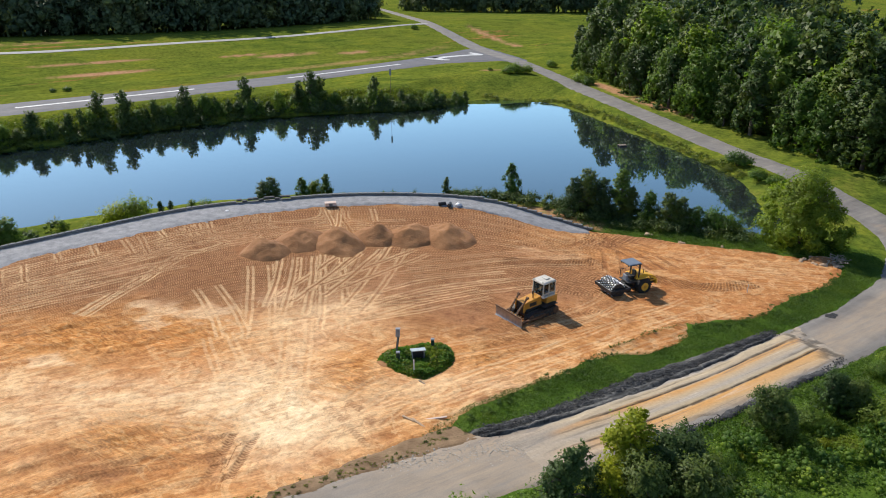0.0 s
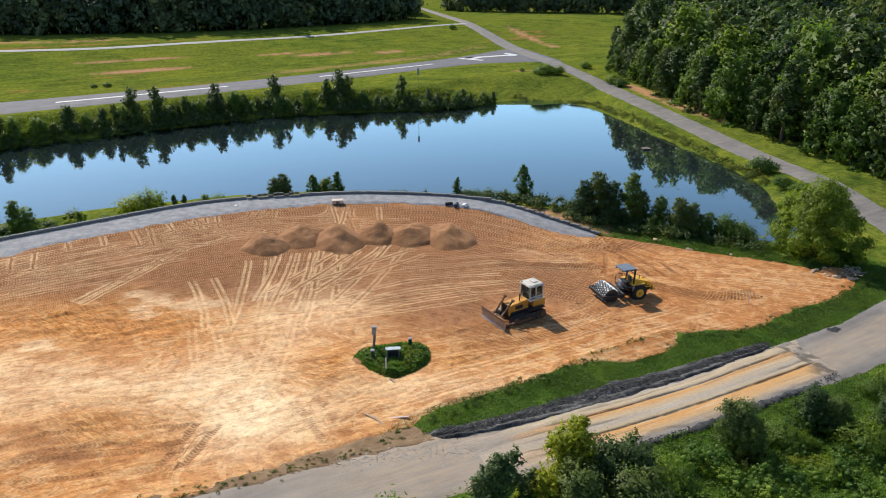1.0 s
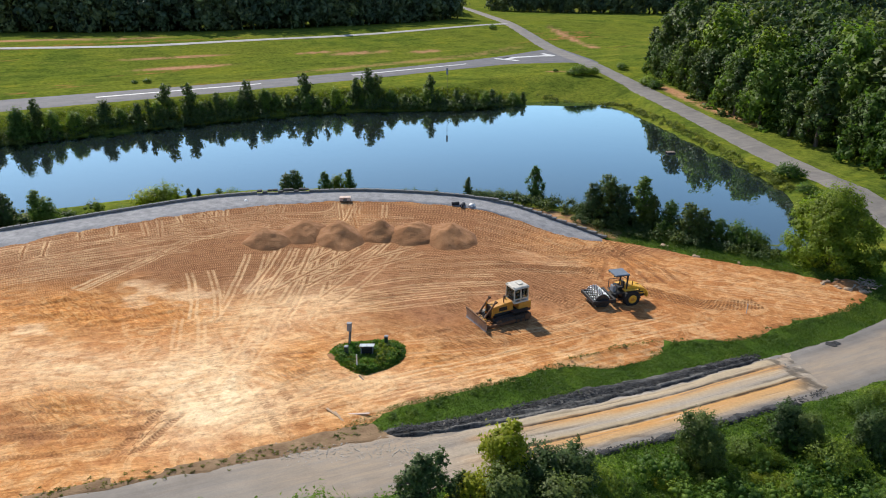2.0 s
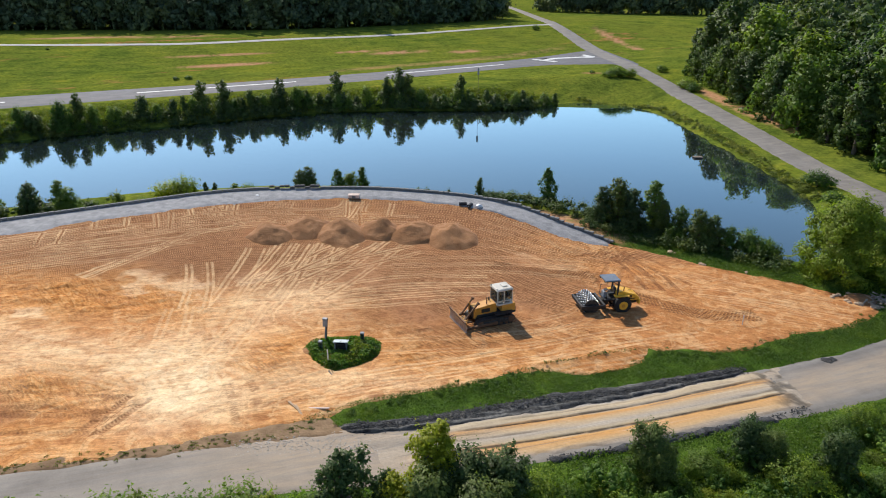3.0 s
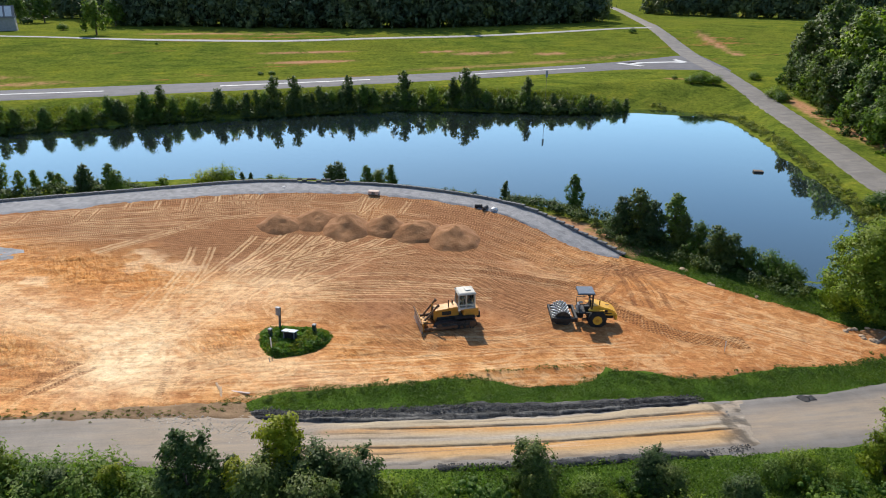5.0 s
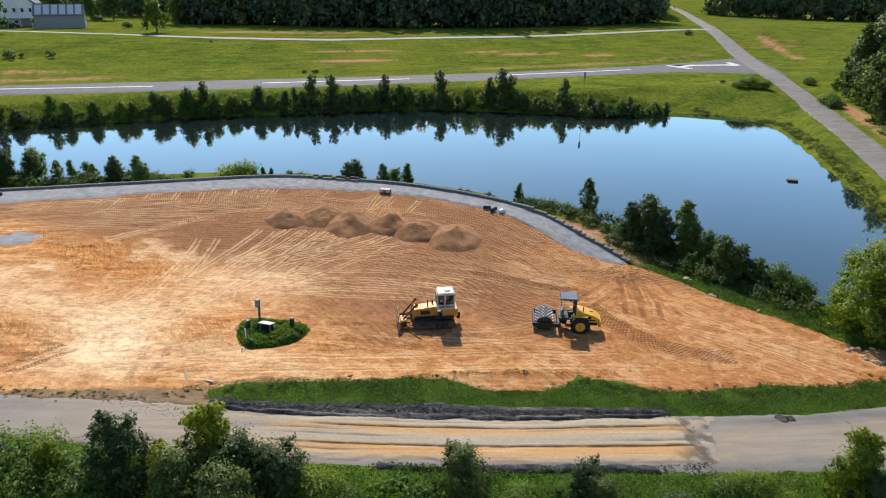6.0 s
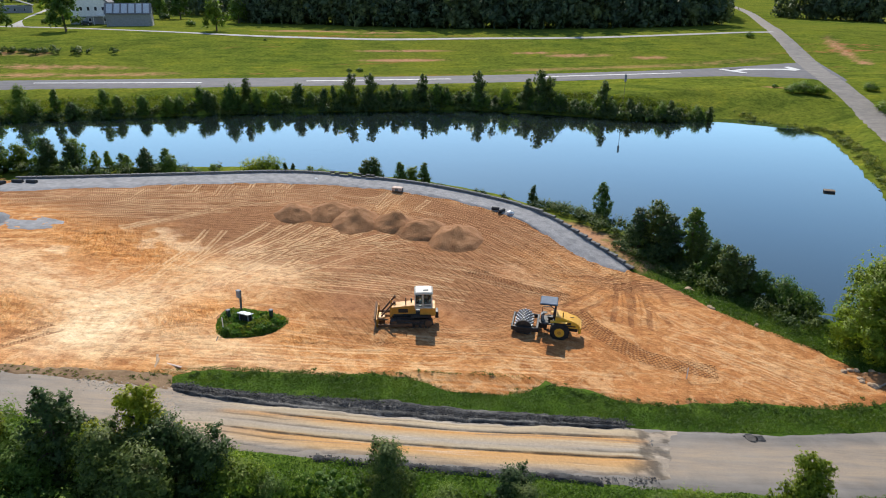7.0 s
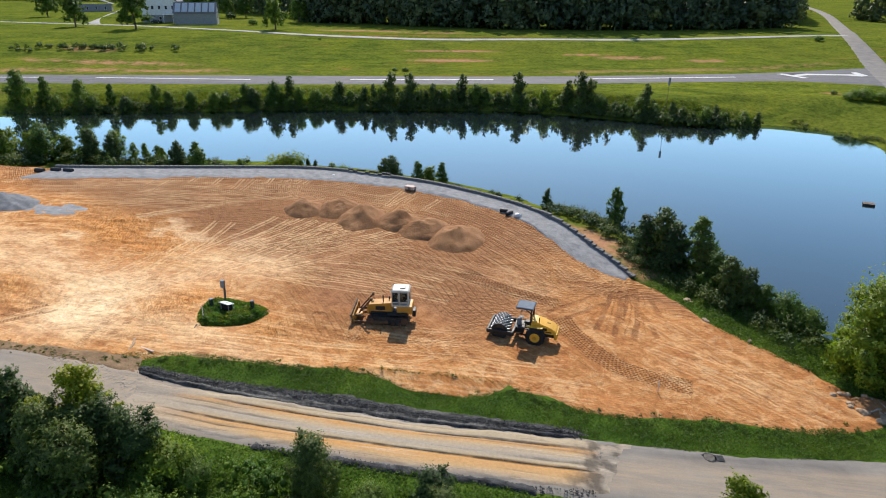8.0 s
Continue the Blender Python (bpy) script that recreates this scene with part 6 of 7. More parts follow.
WHITE_PAINT = plain("white_paint", (0.62, 0.62, 0.6), (0.8, 0.8, 0.78), 1.5, 0.55, bump=0.05)
GREY_PAINT = plain("grey_paint", (0.2, 0.21, 0.225), (0.3, 0.31, 0.33), 1.2, 0.55, bump=0.06)
GALV = plain("galvanised_sheet", (0.45, 0.5, 0.5), (0.6, 0.64, 0.63), 1.0, 0.4, 0.6, 0.1)
WOOD = plain("weathered_wood", (0.13, 0.1, 0.075), (0.24, 0.19, 0.14), 3.0, 0.9, bump=0.4)
GREEN_BOX = plain("dark_green_plastic", (0.02, 0.045, 0.03), (0.035, 0.065, 0.045), 2.0, 0.5)
ROOF = plain("house_shingle", (0.13, 0.13, 0.14), (0.22, 0.22, 0.23), 1.0, 0.9)
PINK = plain("pale_brick_wrap", (0.55, 0.4, 0.32), (0.7, 0.55, 0.46), 2.0, 0.8)
ROCK = plain("broken_rock", (0.33, 0.22, 0.13), (0.5, 0.37, 0.25), 2.0, 0.9, bump=0.6, dist=0.03)


def glass_material():
    k = Tree("cab_glass", 0.05, spec=0.5)
    k.b.inputs["Transmission Weight"].default_value = 0.9
    k.b.inputs["IOR"].default_value = 1.2
    return k.done((0.22, 0.27, 0.27))


GLASS = glass_material()


# ---- retaining wall and gravel ----
def wall_top(x, y):
    z = near_level(x, y) + 0.44
    return np.where(x > 2, np.floor(z / 0.2) * 0.2 + 0.12, z)


def retaining_wall():
    line = along(WALL, 0.62)
    d = np.gradient(line, axis=0)
    d /= np.hypot(*d.T)[:, None]
    out = np.stack([-d[:, 1], d[:, 0]], 1)
    top = wall_top(line[:, 0], line[:, 1]) - 0.2
    foot = np.minimum(level(line[:, 0] + 1.2 * out[:, 0], line[:, 1] + 1.2 * out[:, 1]), top) - 0.5
    i, o = line - 0.12 * out, line + 0.3 * out
    n = len(line)
    v = np.vstack([np.column_stack([i, foot]), np.column_stack([i, top]), np.column_stack([o, top]), np.column_stack([o, foot])])
    f = np.vstack([np.stack([np.arange(n - 1) + a * n, np.arange(1, n) + a * n, np.arange(1, n) + b * n, np.arange(n - 1) + b * n], 1) for a, b in ((0, 1), (1, 2), (2, 3))])
    wall = tagged(new("wall_retaining", mesh_of("wall_retaining", v, f, BLOCK, True)), "grey segmental block retaining wall above the pond", kind="structure")
    bm = box(0.57, 0.42, 0.2, bevel=0.025)
    mesh = bpy.data.meshes.new("cap_block")
    bm.to_mesh(mesh)
    bm.free()
    mesh.materials.append(BLOCK)
    dark = mesh.copy()
    dark.materials[0] = DARK_BLOCK
    for a, b, dd in zip(line, out, d):
        wet = -24.2 < a[0] < -18.4
        ob = new("cap_block", dark if wet else mesh)
        z = float(wall_top(*a)) - 0.2
        lift = rnd.uniform(0, 0.03) + (0.2 if wet and int(a[0] * 1.7) % 3 else 0)
        ob.matrix_basis = Matrix.Translation((a[0] + 0.09 * b[0], a[1] + 0.09 * b[1], z + lift)) @ Matrix.Rotation(math.atan2(dd[1], dd[0]) + rnd.uniform(-0.02, 0.02), 4, "Z")
        ob.parent = wall


retaining_wall()


def gravel_band():
    n, across = 420, 15
    even = lambda p: np.stack([np.interp(np.linspace(0, 1, n), np.linspace(0, 1, len(p)), p[:, k]) for k in (0, 1)], 1)
    l, r = even(BAND), even(along(WALL, 0.5))
    w = np.linspace(-0.08, 0.985, across)
    pts = l[:, None] * (1 - w[None, :, None]) + r[:, None] * w[None, :, None]
    x, y = pts[..., 0].ravel(), pts[..., 1].ravel()
    e = np.minimum(np.arange(n), n - 1 - np.arange(n))[:, None] * 0.2 * np.ones(across)[None]
    dd = np.minimum(w[None] * 3.6, e).ravel() + 0.35 * ripple(x, y, 1.0)
    z = near_level(x, y) + np.clip(dd * 0.25, -0.1, 0.17) + 0.03 * ripple(x, y, 0.6) + 0.05 * ripple(x, y, 2.4) * (x > 2)
    tagged(new("gravel_strip", mesh_of("gravel_strip", np.stack([x, y, z], 1), grid_faces(n, across), GRAVEL)), "band of blue-grey crushed stone behind the wall", kind="structure")


gravel_band()


def heap(name, x, y, rad, height, material, label, category, seed, stretch=1.0, turn=0.0, group="", rough=0.07, tail=0.0):
    """A loose heap, slumped and lumpy."""
    u = np.linspace(-1.35, 1.35, 44)
    a, b = [q.ravel() for q in np.meshgrid(u, u, indexing="ij")]
    ct, st = math.cos(turn), math.sin(turn)
    px, py = x + rad * (a * stretch * ct - b * st), y + rad * (a * stretch * st + b * ct)
    r = np.hypot(a + 0.12 * ripple(px + seed * 9, py, 1.6), b + 0.12 * ripple(px, py + seed * 9, 1.6))
    top = np.maximum(0, 1.08 - np.sqrt(r * r + 0.02)) + tail * np.exp(-((a - 1) / 0.5) ** 2 - (b / 0.4) ** 2)
    z = near_level(px, py) - 0.12 + height * top * (1 + 0.25 * ripple(px, py + seed, 1.1)) + rough * ripple(px + seed, py, 0.5, 3) * smooth(0.05, 0.4, top) + 0.14 * smooth(0, 0.25, top)
    f = grid_faces(44, 44)
    f = f[(r < 1.32)[f].all(1)]
    v, f, _ = compact(np.stack([px, py, z], 1), f)
    c = np.array([x, y, 0])
    ob = tagged(new(name, mesh_of(name, v - c, f, material)), label, category, group)
    ob.location = c
    return ob


for i, (x, y, r, h) in enumerate(((-17.6, 60.4, 2.7, 1.45), (-14.6, 63.1, 2.9, 1.65), (-10.8, 63, 2.9, 1.7), (-7.1, 64.8, 2.8, 1.55), (-3.4, 65.3, 2.8, 1.65), (0.5, 65.7, 3.0, 1.55))):
    heap("soil_mound", x, y, r, h, PILE, "dumped heap of orange-brown soil on the dirt pad", "soil heap", i + 1, 1.0 + 0.12 * (i % 3), i, "row of soil heaps", rough=0.1)
heap("gravel_mound", -42.3, 37.4, 3.2, 1.35, SHADED_GRAVEL, "heap of blue-grey gravel on the dirt pad, its shaded side coloured in", "gravel heap", 9, 1.25, 0.5, rough=0.06)
heap("gravel_spread", -38.2, 40.2, 2.6, 0.1, GRAVEL, "thin spill of blue-grey gravel beside its heap", "gravel", 10, 2.1, 0.45, rough=0.05)
heap("rubble_mound", 39.7, 62.8, 1.3, 0.4, PILE, "low heap of roots and earth at the pad's corner", "rubble heap", 14, 1.3, 0.3)


def stone(name, x, y, size, seed, label, group, material=None, z=None):
    rs = np.random.RandomState(seed)
    bm = bmesh.new()
    bmesh.ops.create_icosphere(bm, subdivisions=2, radius=size)
    k = rs.rand(6, 3) * 2 - 1
    for v in bm.verts:
        n = v.co.normalized()
        v.co *= 0.75 + 0.5 * abs(sum(np.dot(q, n) for q in k[:3])) * 0.4 + 0.12 * math.sin(5 * n.x + seed) * math.sin(4 * n.y)
        v.co.z *= 0.65
    me = bpy.data.meshes.new(name)
    bm.to_mesh(me)
    bm.free()
    me.materials.append(material or ROCK)
    ob = tagged(new(name, me), label, "rock", group)
    ob.matrix_basis = pose(x, y, (float(level(x, y)) if z is None else z) + size * 0.25, 0, 0, seed * 40)


for i in range(26):
    u, v = rnd.gauss(0, 0.9), rnd.gauss(0, 0.6)
    stone("rock", 39.1 + u, 62.0 + v, rnd.uniform(0.12, 0.34), 100 + i, "pale broken rock tipped at the pad's corner", "rocks at the pad's corner")
for i, (x, y, s) in enumerate(((23.6, 70.6, 0.35), (24.1, 70.3, 0.25), (26.3, 67.4, 0.28), (26.6, 67.2, 0.22), (30.4, 66, 0.18))):
    stone("rock", x, y, s, 150 + i, "pale rock at the edge of the dirt", "rocks along the dirt's edge")


def root_pile(x, y):
    """Dug-out roots and branches thrown on a heap."""
    pile = thing("root_pile", "pile of dug-out grey roots and branches beside the dirt", "root pile", x, y, float(level(x, y)))
    rs = np.random.RandomState(17)
    for i in range(34):
        a, lift, long = rs.rand() * 6.3, rs.uniform(-0.1, 0.5), rs.uniform(0.5, 1.3)
        p = np.array([rs.randn() * 0.75, rs.randn() * 0.5, 0.1 + 0.4 * rs.rand()])
        way = np.array([math.cos(a), math.sin(a), lift]) * long / 2
        bend = rs.randn(3) * 0.12
        v, f = tube([p - way, p + bend, p + way], [rs.uniform(0.04, 0.09), rs.uniform(0.03, 0.07), 0.015], 6)
        new("root", mesh_of("root", v, f, ROOT)).parent = pile


ROOT = plain("dry_root", (0.2, 0.15, 0.11), (0.42, 0.34, 0.26), 3.0, 0.9, bump=0.4)
root_pile(40.9, 62.6)

# ---- bulldozer ----
def bulldozer(x, y, z, turn):
    d = thing("bulldozer", "dusty yellow bulldozer with a cream cab and raised steel blade", "bulldozer", x, y, z, turn)
    d.matrix_basis = d.matrix_basis @ Matrix.Scale(1.08, 4)
    for s in (-1, 1):
        yy = s * 0.82
        outline = [(-1.35, 0.1), (-1.62, 0.38), (-1.55, 0.62), (-1.3, 0.76), (1.15, 0.74), (1.45, 0.62), (1.55, 0.36), (1.3, 0.08)]
        tr = part("track", profile([(px * 0.97, 0.03 + pz * 0.96) for px, pz in outline], 0.42, yy), TRACKSTEEL, d, "dark steel crawler track")
        loop = outline + outline[:1]
        shoe = box(0.17, 0.5, 0.05, bevel=0.01)
        box(0.025, 0.5, 0.05, 0.05, 0, 0.04, 0, bm=shoe)
        me = bpy.data.meshes.new("track_shoe")
        shoe.to_mesh(me)
        shoe.free()
        me.materials.append(TRACKSTEEL)
        for p in along(loop, 0.2)[:-1]:
            c = np.array([0, 0.4])
            seg = min(range(len(loop) - 1), key=lambda q: np.linalg.norm((np.array(loop[q]) + np.array(loop[q + 1])) / 2 - p))
            e = np.array(loop[seg + 1]) - np.array(loop[seg])
            sh = new("track_shoe", me)
            sh.parent = tr
            sh.matrix_basis = pose(p[0], yy, p[1], 0, -math.degrees(math.atan2(e[1], e[0])) + 180, 0)
        for k in range(5):
            part("roller", cyl(0.13, 0.1, -0.9 + 0.45 * k, yy + s * 0.22, 0.24, "Y", 12), RUST, tr)
        part("idler", cyl(0.27, 0.08, 1.22, yy + s * 0.22, 0.4, "Y", 18, bevel=0.02), RUST, tr)
        part("sprocket", cyl(0.28, 0.08, -1.3, yy + s * 0.22, 0.42, "Y", 14, bevel=0.02), RUST, tr)
        part("track_frame", box(2.1, 0.1, 0.24, -0.05, yy + s * 0.2, 0.3, 0.03), TRACKSTEEL, d)
        part("fender", box(1.5, 0.5, 0.05, -0.75, yy, 0.92, 0.015), BLACK, d)
        # push arm and lift cylinder
        arm = bar((-0.1, s * 1.16, 0.42), (2.35, s * 1.12, 0.36), 0.14, 0.18)
        part("push_arm", arm, RUST, d)
        part("lift_cylinder", bar((1.15, s * 0.47, 1.95), (2.15, s * 0.42, 0.75), 0.1, bm=cyl(0.1, 0.18, 1.18, s * 0.47, 1.88, "Y", 10)), RUST, d, "thin rusty hydraulic lift cylinder")
    part("hull", box(2.6, 1.0, 0.6, 0, 0, 0.35, 0.06), BLACK, d)
    part("engine_hood", profile([(1.35, 0.75), (1.42, 1.45), (-0.3, 1.62), (-0.4, 0.85)], 0.92, bevel=0.04), YELLOW, d, "sloping yellow engine hood with a sun-bleached top")
    part("radiator_grille", box(0.06, 0.8, 0.66, 1.42, 0, 0.78, 0.01), BLACK, d)
    for s in (-1, 1):
        part("grille_post", box(0.14, 0.08, 0.95, 1.45, s * 0.44, 0.7, 0.02), YELLOW, d)
        part("hood_vent", box(0.7, 0.02, 0.3, 0.55, s * 0.47, 1.05, 0.005), BLACK, d)
    part("exhaust", cyl(0.045, 0.55, 0.35, 0.2, 1.85, sides=10), RUST, d, "rusty upright exhaust pipe")
    part("air_intake", cyl(0.06, 0.25, -0.05, -0.25, 1.72, sides=10, bevel=0.01), BLACK, d)
    part("rear_body", box(1.15, 1.35, 0.62, -1.25, 0, 0.85, 0.05), YELLOW, d, "yellow fuel tank body behind the cab")
    part("ripper_mount", box(0.25, 0.7, 0.5, -1.92, 0, 0.5, 0.03), BLACK, d)
    cab = part("cab_frame", box(1.3, 1.28, 0.14, -0.95, 0, 1.42, 0.03), CREAM, d, "cream-painted cab frame")
    for px, py in ((-0.36, 0.56), (-0.36, -0.56), (-1.54, 0.58), (-1.54, -0.58), (-0.9, 0.6), (-0.9, -0.6)):
        part("pillar", bar((px, py, 1.5), (px - (0.03 if px > -0.5 else -0.03), py * 0.97, 2.58), 0.1), CREAM, cab)
    for py in (-0.61, 0.61):
        part("door_rail", box(1.2, 0.06, 0.1, -0.95, py, 1.72, 0.01), CREAM, cab)
        part("side_window", box(0.52, 0.02, 0.72, -0.62, py * 0.99, 1.82, 0), GLASS, cab, "clear cab side window")
        part("side_window", box(0.52, 0.02, 0.72, -1.22, py * 0.99, 1.82, 0), GLASS, cab, "clear cab side window")
    part("windscreen", box(0.02, 1.05, 0.95, -0.37, 0, 1.58, 0), GLASS, cab)
    part("rear_window", box(0.02, 1.05, 0.75, -1.54, 0, 1.78, 0), GLASS, cab)
    part("cab_roof", box(1.42, 1.36, 0.16, -0.95, 0, 2.56, 0.06, taper=0.86), CREAM, d, "chalky cream cab roof")
    part("roof_vent", box(0.4, 0.5, 0.08, -1.1, 0, 2.71, 0.03), CREAM, d)
    part("seat", box(0.45, 0.48, 0.14, -1.1, 0, 1.72, 0.04, bm=box(0.14, 0.46, 0.6, -1.34, 0, 1.8, 0.05)), BLACK, d)
    part("console", box(0.2, 0.7, 0.35, -0.5, 0, 1.5, 0.03), BLACK, d)
    # blade
    curve = [(2.62, 0.02), (2.5, 0.3), (2.48, 0.62), (2.58, 0.98), (2.64, 0.98), (2.55, 0.62), (2.57, 0.3), (2.69, 0.02)]
    blade = part("blade", profile(curve, 2.85, bevel=0.0), STEEL, d, "scoured blue-grey steel blade face")
    part("blade_top", box(0.12, 2.85, 0.1, 2.6, 0, 0.95, 0.02), RUST, blade)
    part("cutting_edge", box(0.05, 2.9, 0.16, 2.7, 0, 0.0, 0.01), RUST, blade)
    for k in (-1.1, -0.4, 0.4, 1.1):
        part("blade_rib", box(0.14, 0.08, 0.8, 2.42, k, 0.12, 0.02), YELLOW, blade)
    part("blade_back", box(0.05, 2.6, 0.2, 2.44, 0, 0.35, 0.02, bm=box(0.05, 2.6, 0.16, 2.46, 0, 0.78, 0.02)), YELLOW, blade)
    part("c_frame", box(0.5, 0.9, 0.25, 2.15, 0, 0.4, 0.04), YELLOW, d)
    part("tilt_cylinder", bar((1.7, 0.5, 0.5), (2.45, 0.95, 0.85), 0.09), RUST, d)
    part("headlight", box(0.1, 0.16, 0.12, -0.36, 0.45, 2.6, 0.02), GLASS, d)
    part("headlight", box(0.1, 0.16, 0.12, -0.36, -0.45, 2.6, 0.02), GLASS, d)
    for k in range(2):
        part("hydraulic_hose", bar((1.4, 0.15 - 0.3 * k, 1.2), (2.2, 0.2 - 0.4 * k, 0.65), 0.04), BLACK, d)


bulldozer(7.5, 48.15, -0.17, -144)


# ---- padfoot roller ----
def compactor(x, y, z, turn):
    r = thing("soil_compactor", "yellow single drum padfoot roller with a blue-grey canopy", "road roller", x, y, z, turn)
    # drum with its pads
    drum = part("drum", cyl(0.66, 2.05, 2.8, 0, 0.78, "Y", 40, bevel=0.02), TRACKSTEEL, r, "dark steel drum with scoured padfeet")
    bm = box(0.15, 0.13, 0.1, bevel=0.02, taper=0.75)
    me = bpy.data.meshes.new("drum_pad")
    bm.to_mesh(me)
    bm.free()
    me.materials.append(STEEL)
    for i in range(18):
        for j in range(8):
            a = 2 * math.pi * (i + 0.5 * (j % 2)) / 18
            p = new("drum_pad", me)
            p.parent = drum
            p.matrix_basis = pose(2.8, -0.9 + 0.257 * j, 0.78) @ Matrix.Rotation(a, 4, "Y") @ Matrix.Translation((0, 0, 0.655))
    beam = part("drum_frame", box(0.16, 2.5, 0.3, 3.68, 0, 0.72, 0.03), BLACK, r, "black drum frame with a worn front beam")
    for s in (-1, 1):
        part("side_beam", box(2.1, 0.14, 0.34, 2.68, s * 1.17, 0.66, 0.03), BLACK, beam)
        part("drum_bearing", cyl(0.3, 0.1, 2.8, s * 1.08, 0.78, "Y", 16), BLACK, beam)
    part("rear_beam", box(0.2, 2.4, 0.36, 1.72, 0, 0.66, 0.03), BLACK, beam)
    part("scraper", box(0.06, 2.1, 0.2, 3.5, 0, 0.5, 0.01), RUST, beam)
    part("articulation", box(0.7, 0.6, 0.5, 1.35, 0, 0.55, 0.05, bm=cyl(0.18, 0.7, 1.2, 0, 0.8, "Z", 14)), BLACK, r)
    for s in (-1, 1):
        wheel = part("tyre", cyl(0.74, 0.52, 0, s * 0.82, 0.73, "Y", 36, bevel=0.09), RUBBER, r, "black ribbed tyre")
        for k in range(22):
            a = 2 * math.pi * k / 22
            lug = box(0.09, 0.26, 0.05, 0, 0.12 * (1 if k % 2 else -1), 0.72, 0.01, rz=20 if k % 2 else -20)
            bmesh.ops.transform(lug, matrix=pose(0, s * 0.82, 0.73) @ Matrix.Rotation(a, 4, "Y"), verts=lug.verts)
            part("tread_lug", lug, RUBBER, wheel)
        part("rim", cyl(0.4, 0.08, 0, s * 1.07, 0.73, "Y", 24, r2=0.36, bevel=0.03), BRIGHT_YELLOW, wheel, "yellow wheel rim")
        part("hub", cyl(0.16, 0.1, 0, s * 1.1, 0.73, "Y", 12, bevel=0.02), YELLOW, wheel)
    part("axle", cyl(0.14, 1.3, 0, 0, 0.73, "Y", 12), BLACK, r)
    part("chassis", box(2.1, 1.0, 0.45, -0.35, 0, 0.62, 0.05), BLACK, r)
    hood = part("engine_hood", profile([(0.45, 1.0), (0.45, 1.85), (0.0, 1.84), (-1.1, 1.52), (-1.55, 1.25), (-1.6, 0.95)], 1.32, bevel=0.06), BRIGHT_YELLOW, r, "bright yellow sloping engine hood")
    part("hood_stripe", box(1.5, 1.34, 0.1, -0.45, 0, 1.12, 0.0), BLACK, hood, "black stripe along the hood")
    part("bumper", box(0.22, 1.5, 0.5, -1.55, 0, 0.62, 0.05), BRIGHT_YELLOW, r)
    for s in (-1, 1):
        part("tail_lamp", box(0.04, 0.14, 0.1, -1.67, s * 0.55, 0.95, 0.01), RUST, r, "red tail lamp")
        part("fender", box(1.3, 0.3, 0.05, 0.1, s * 0.82, 1.5, 0.02), BRIGHT_YELLOW, r)
        part("hood_vent", box(0.5, 0.02, 0.22, -0.6, s * 0.67, 1.26, 0.005), BLACK, hood)
        part("step", box(0.4, 0.2, 0.05, 1.0, s * 0.8, 0.72, 0.01), BLACK, r)
        part("handrail", bar((1.45, s * 0.72, 1.2), (1.45, s * 0.72, 2.0), 0.04, bm=bar((1.45, s * 0.72, 2.0), (0.75, s * 0.72, 2.0), 0.04)), BLACK, r)
    part("platform", box(1.2, 1.4, 0.1, 0.95, 0, 1.12, 0.02), BLACK, r)
    part("seat", box(0.5, 0.5, 0.16, 0.75, 0, 1.42, 0.05, bm=box(0.14, 0.48, 0.6, 0.5, 0, 1.5, 0.05)), BLACK, r)
    part("seat_base", box(0.35, 0.4, 0.22, 0.75, 0, 1.22, 0.02), BLACK, r)
    part("console", box(0.24, 0.55, 0.55, 1.4, 0, 1.2, 0.04), GREY_PAINT, r)
    part("steering_wheel", cyl(0.2, 0.03, 1.24, 0, 1.84, "Z", 16), BLACK, r)
    part("steering_column", bar((1.4, 0, 1.7), (1.25, 0, 1.84), 0.05), BLACK, r)
    canopy = part("canopy", box(1.35, 1.42, 0.1, 0.95, 0, 2.86, 0.04, taper=0.95), CANOPY, r, "flat blue-grey sheet canopy")
    part("canopy_lip", box(1.38, 1.45, 0.05, 0.95, 0, 2.83, 0.015), BLACK, canopy)
    for px, py in ((0.42, 0.6), (0.42, -0.6)):
        part("rops_post", bar((px, py, 1.15), (px, py, 2.84), 0.13, 0.1), BLACK, r)
    for py in (0.55, -0.55):
        part("rops_brace", bar((0.42, py, 2.45), (0.95, py, 2.84), 0.06), BLACK, r)
    part("hood_handle", box(0.3, 0.05, 0.04, -0.9, 0, 1.62, 0.01), BLACK, hood)
    part("exhaust", cyl(0.04, 0.4, -0.2, 0.4, 1.98, sides=10), RUST, r)
    part("work_lamp", box(0.08, 0.14, 0.12, 1.62, 0.5, 2.74, 0.02), GLASS, r)
    part("work_lamp", box(0.08, 0.14, 0.12, 1.62, -0.5, 2.74, 0.02), GLASS, r)


compactor(17.75, 54.1, -0.8, -158)


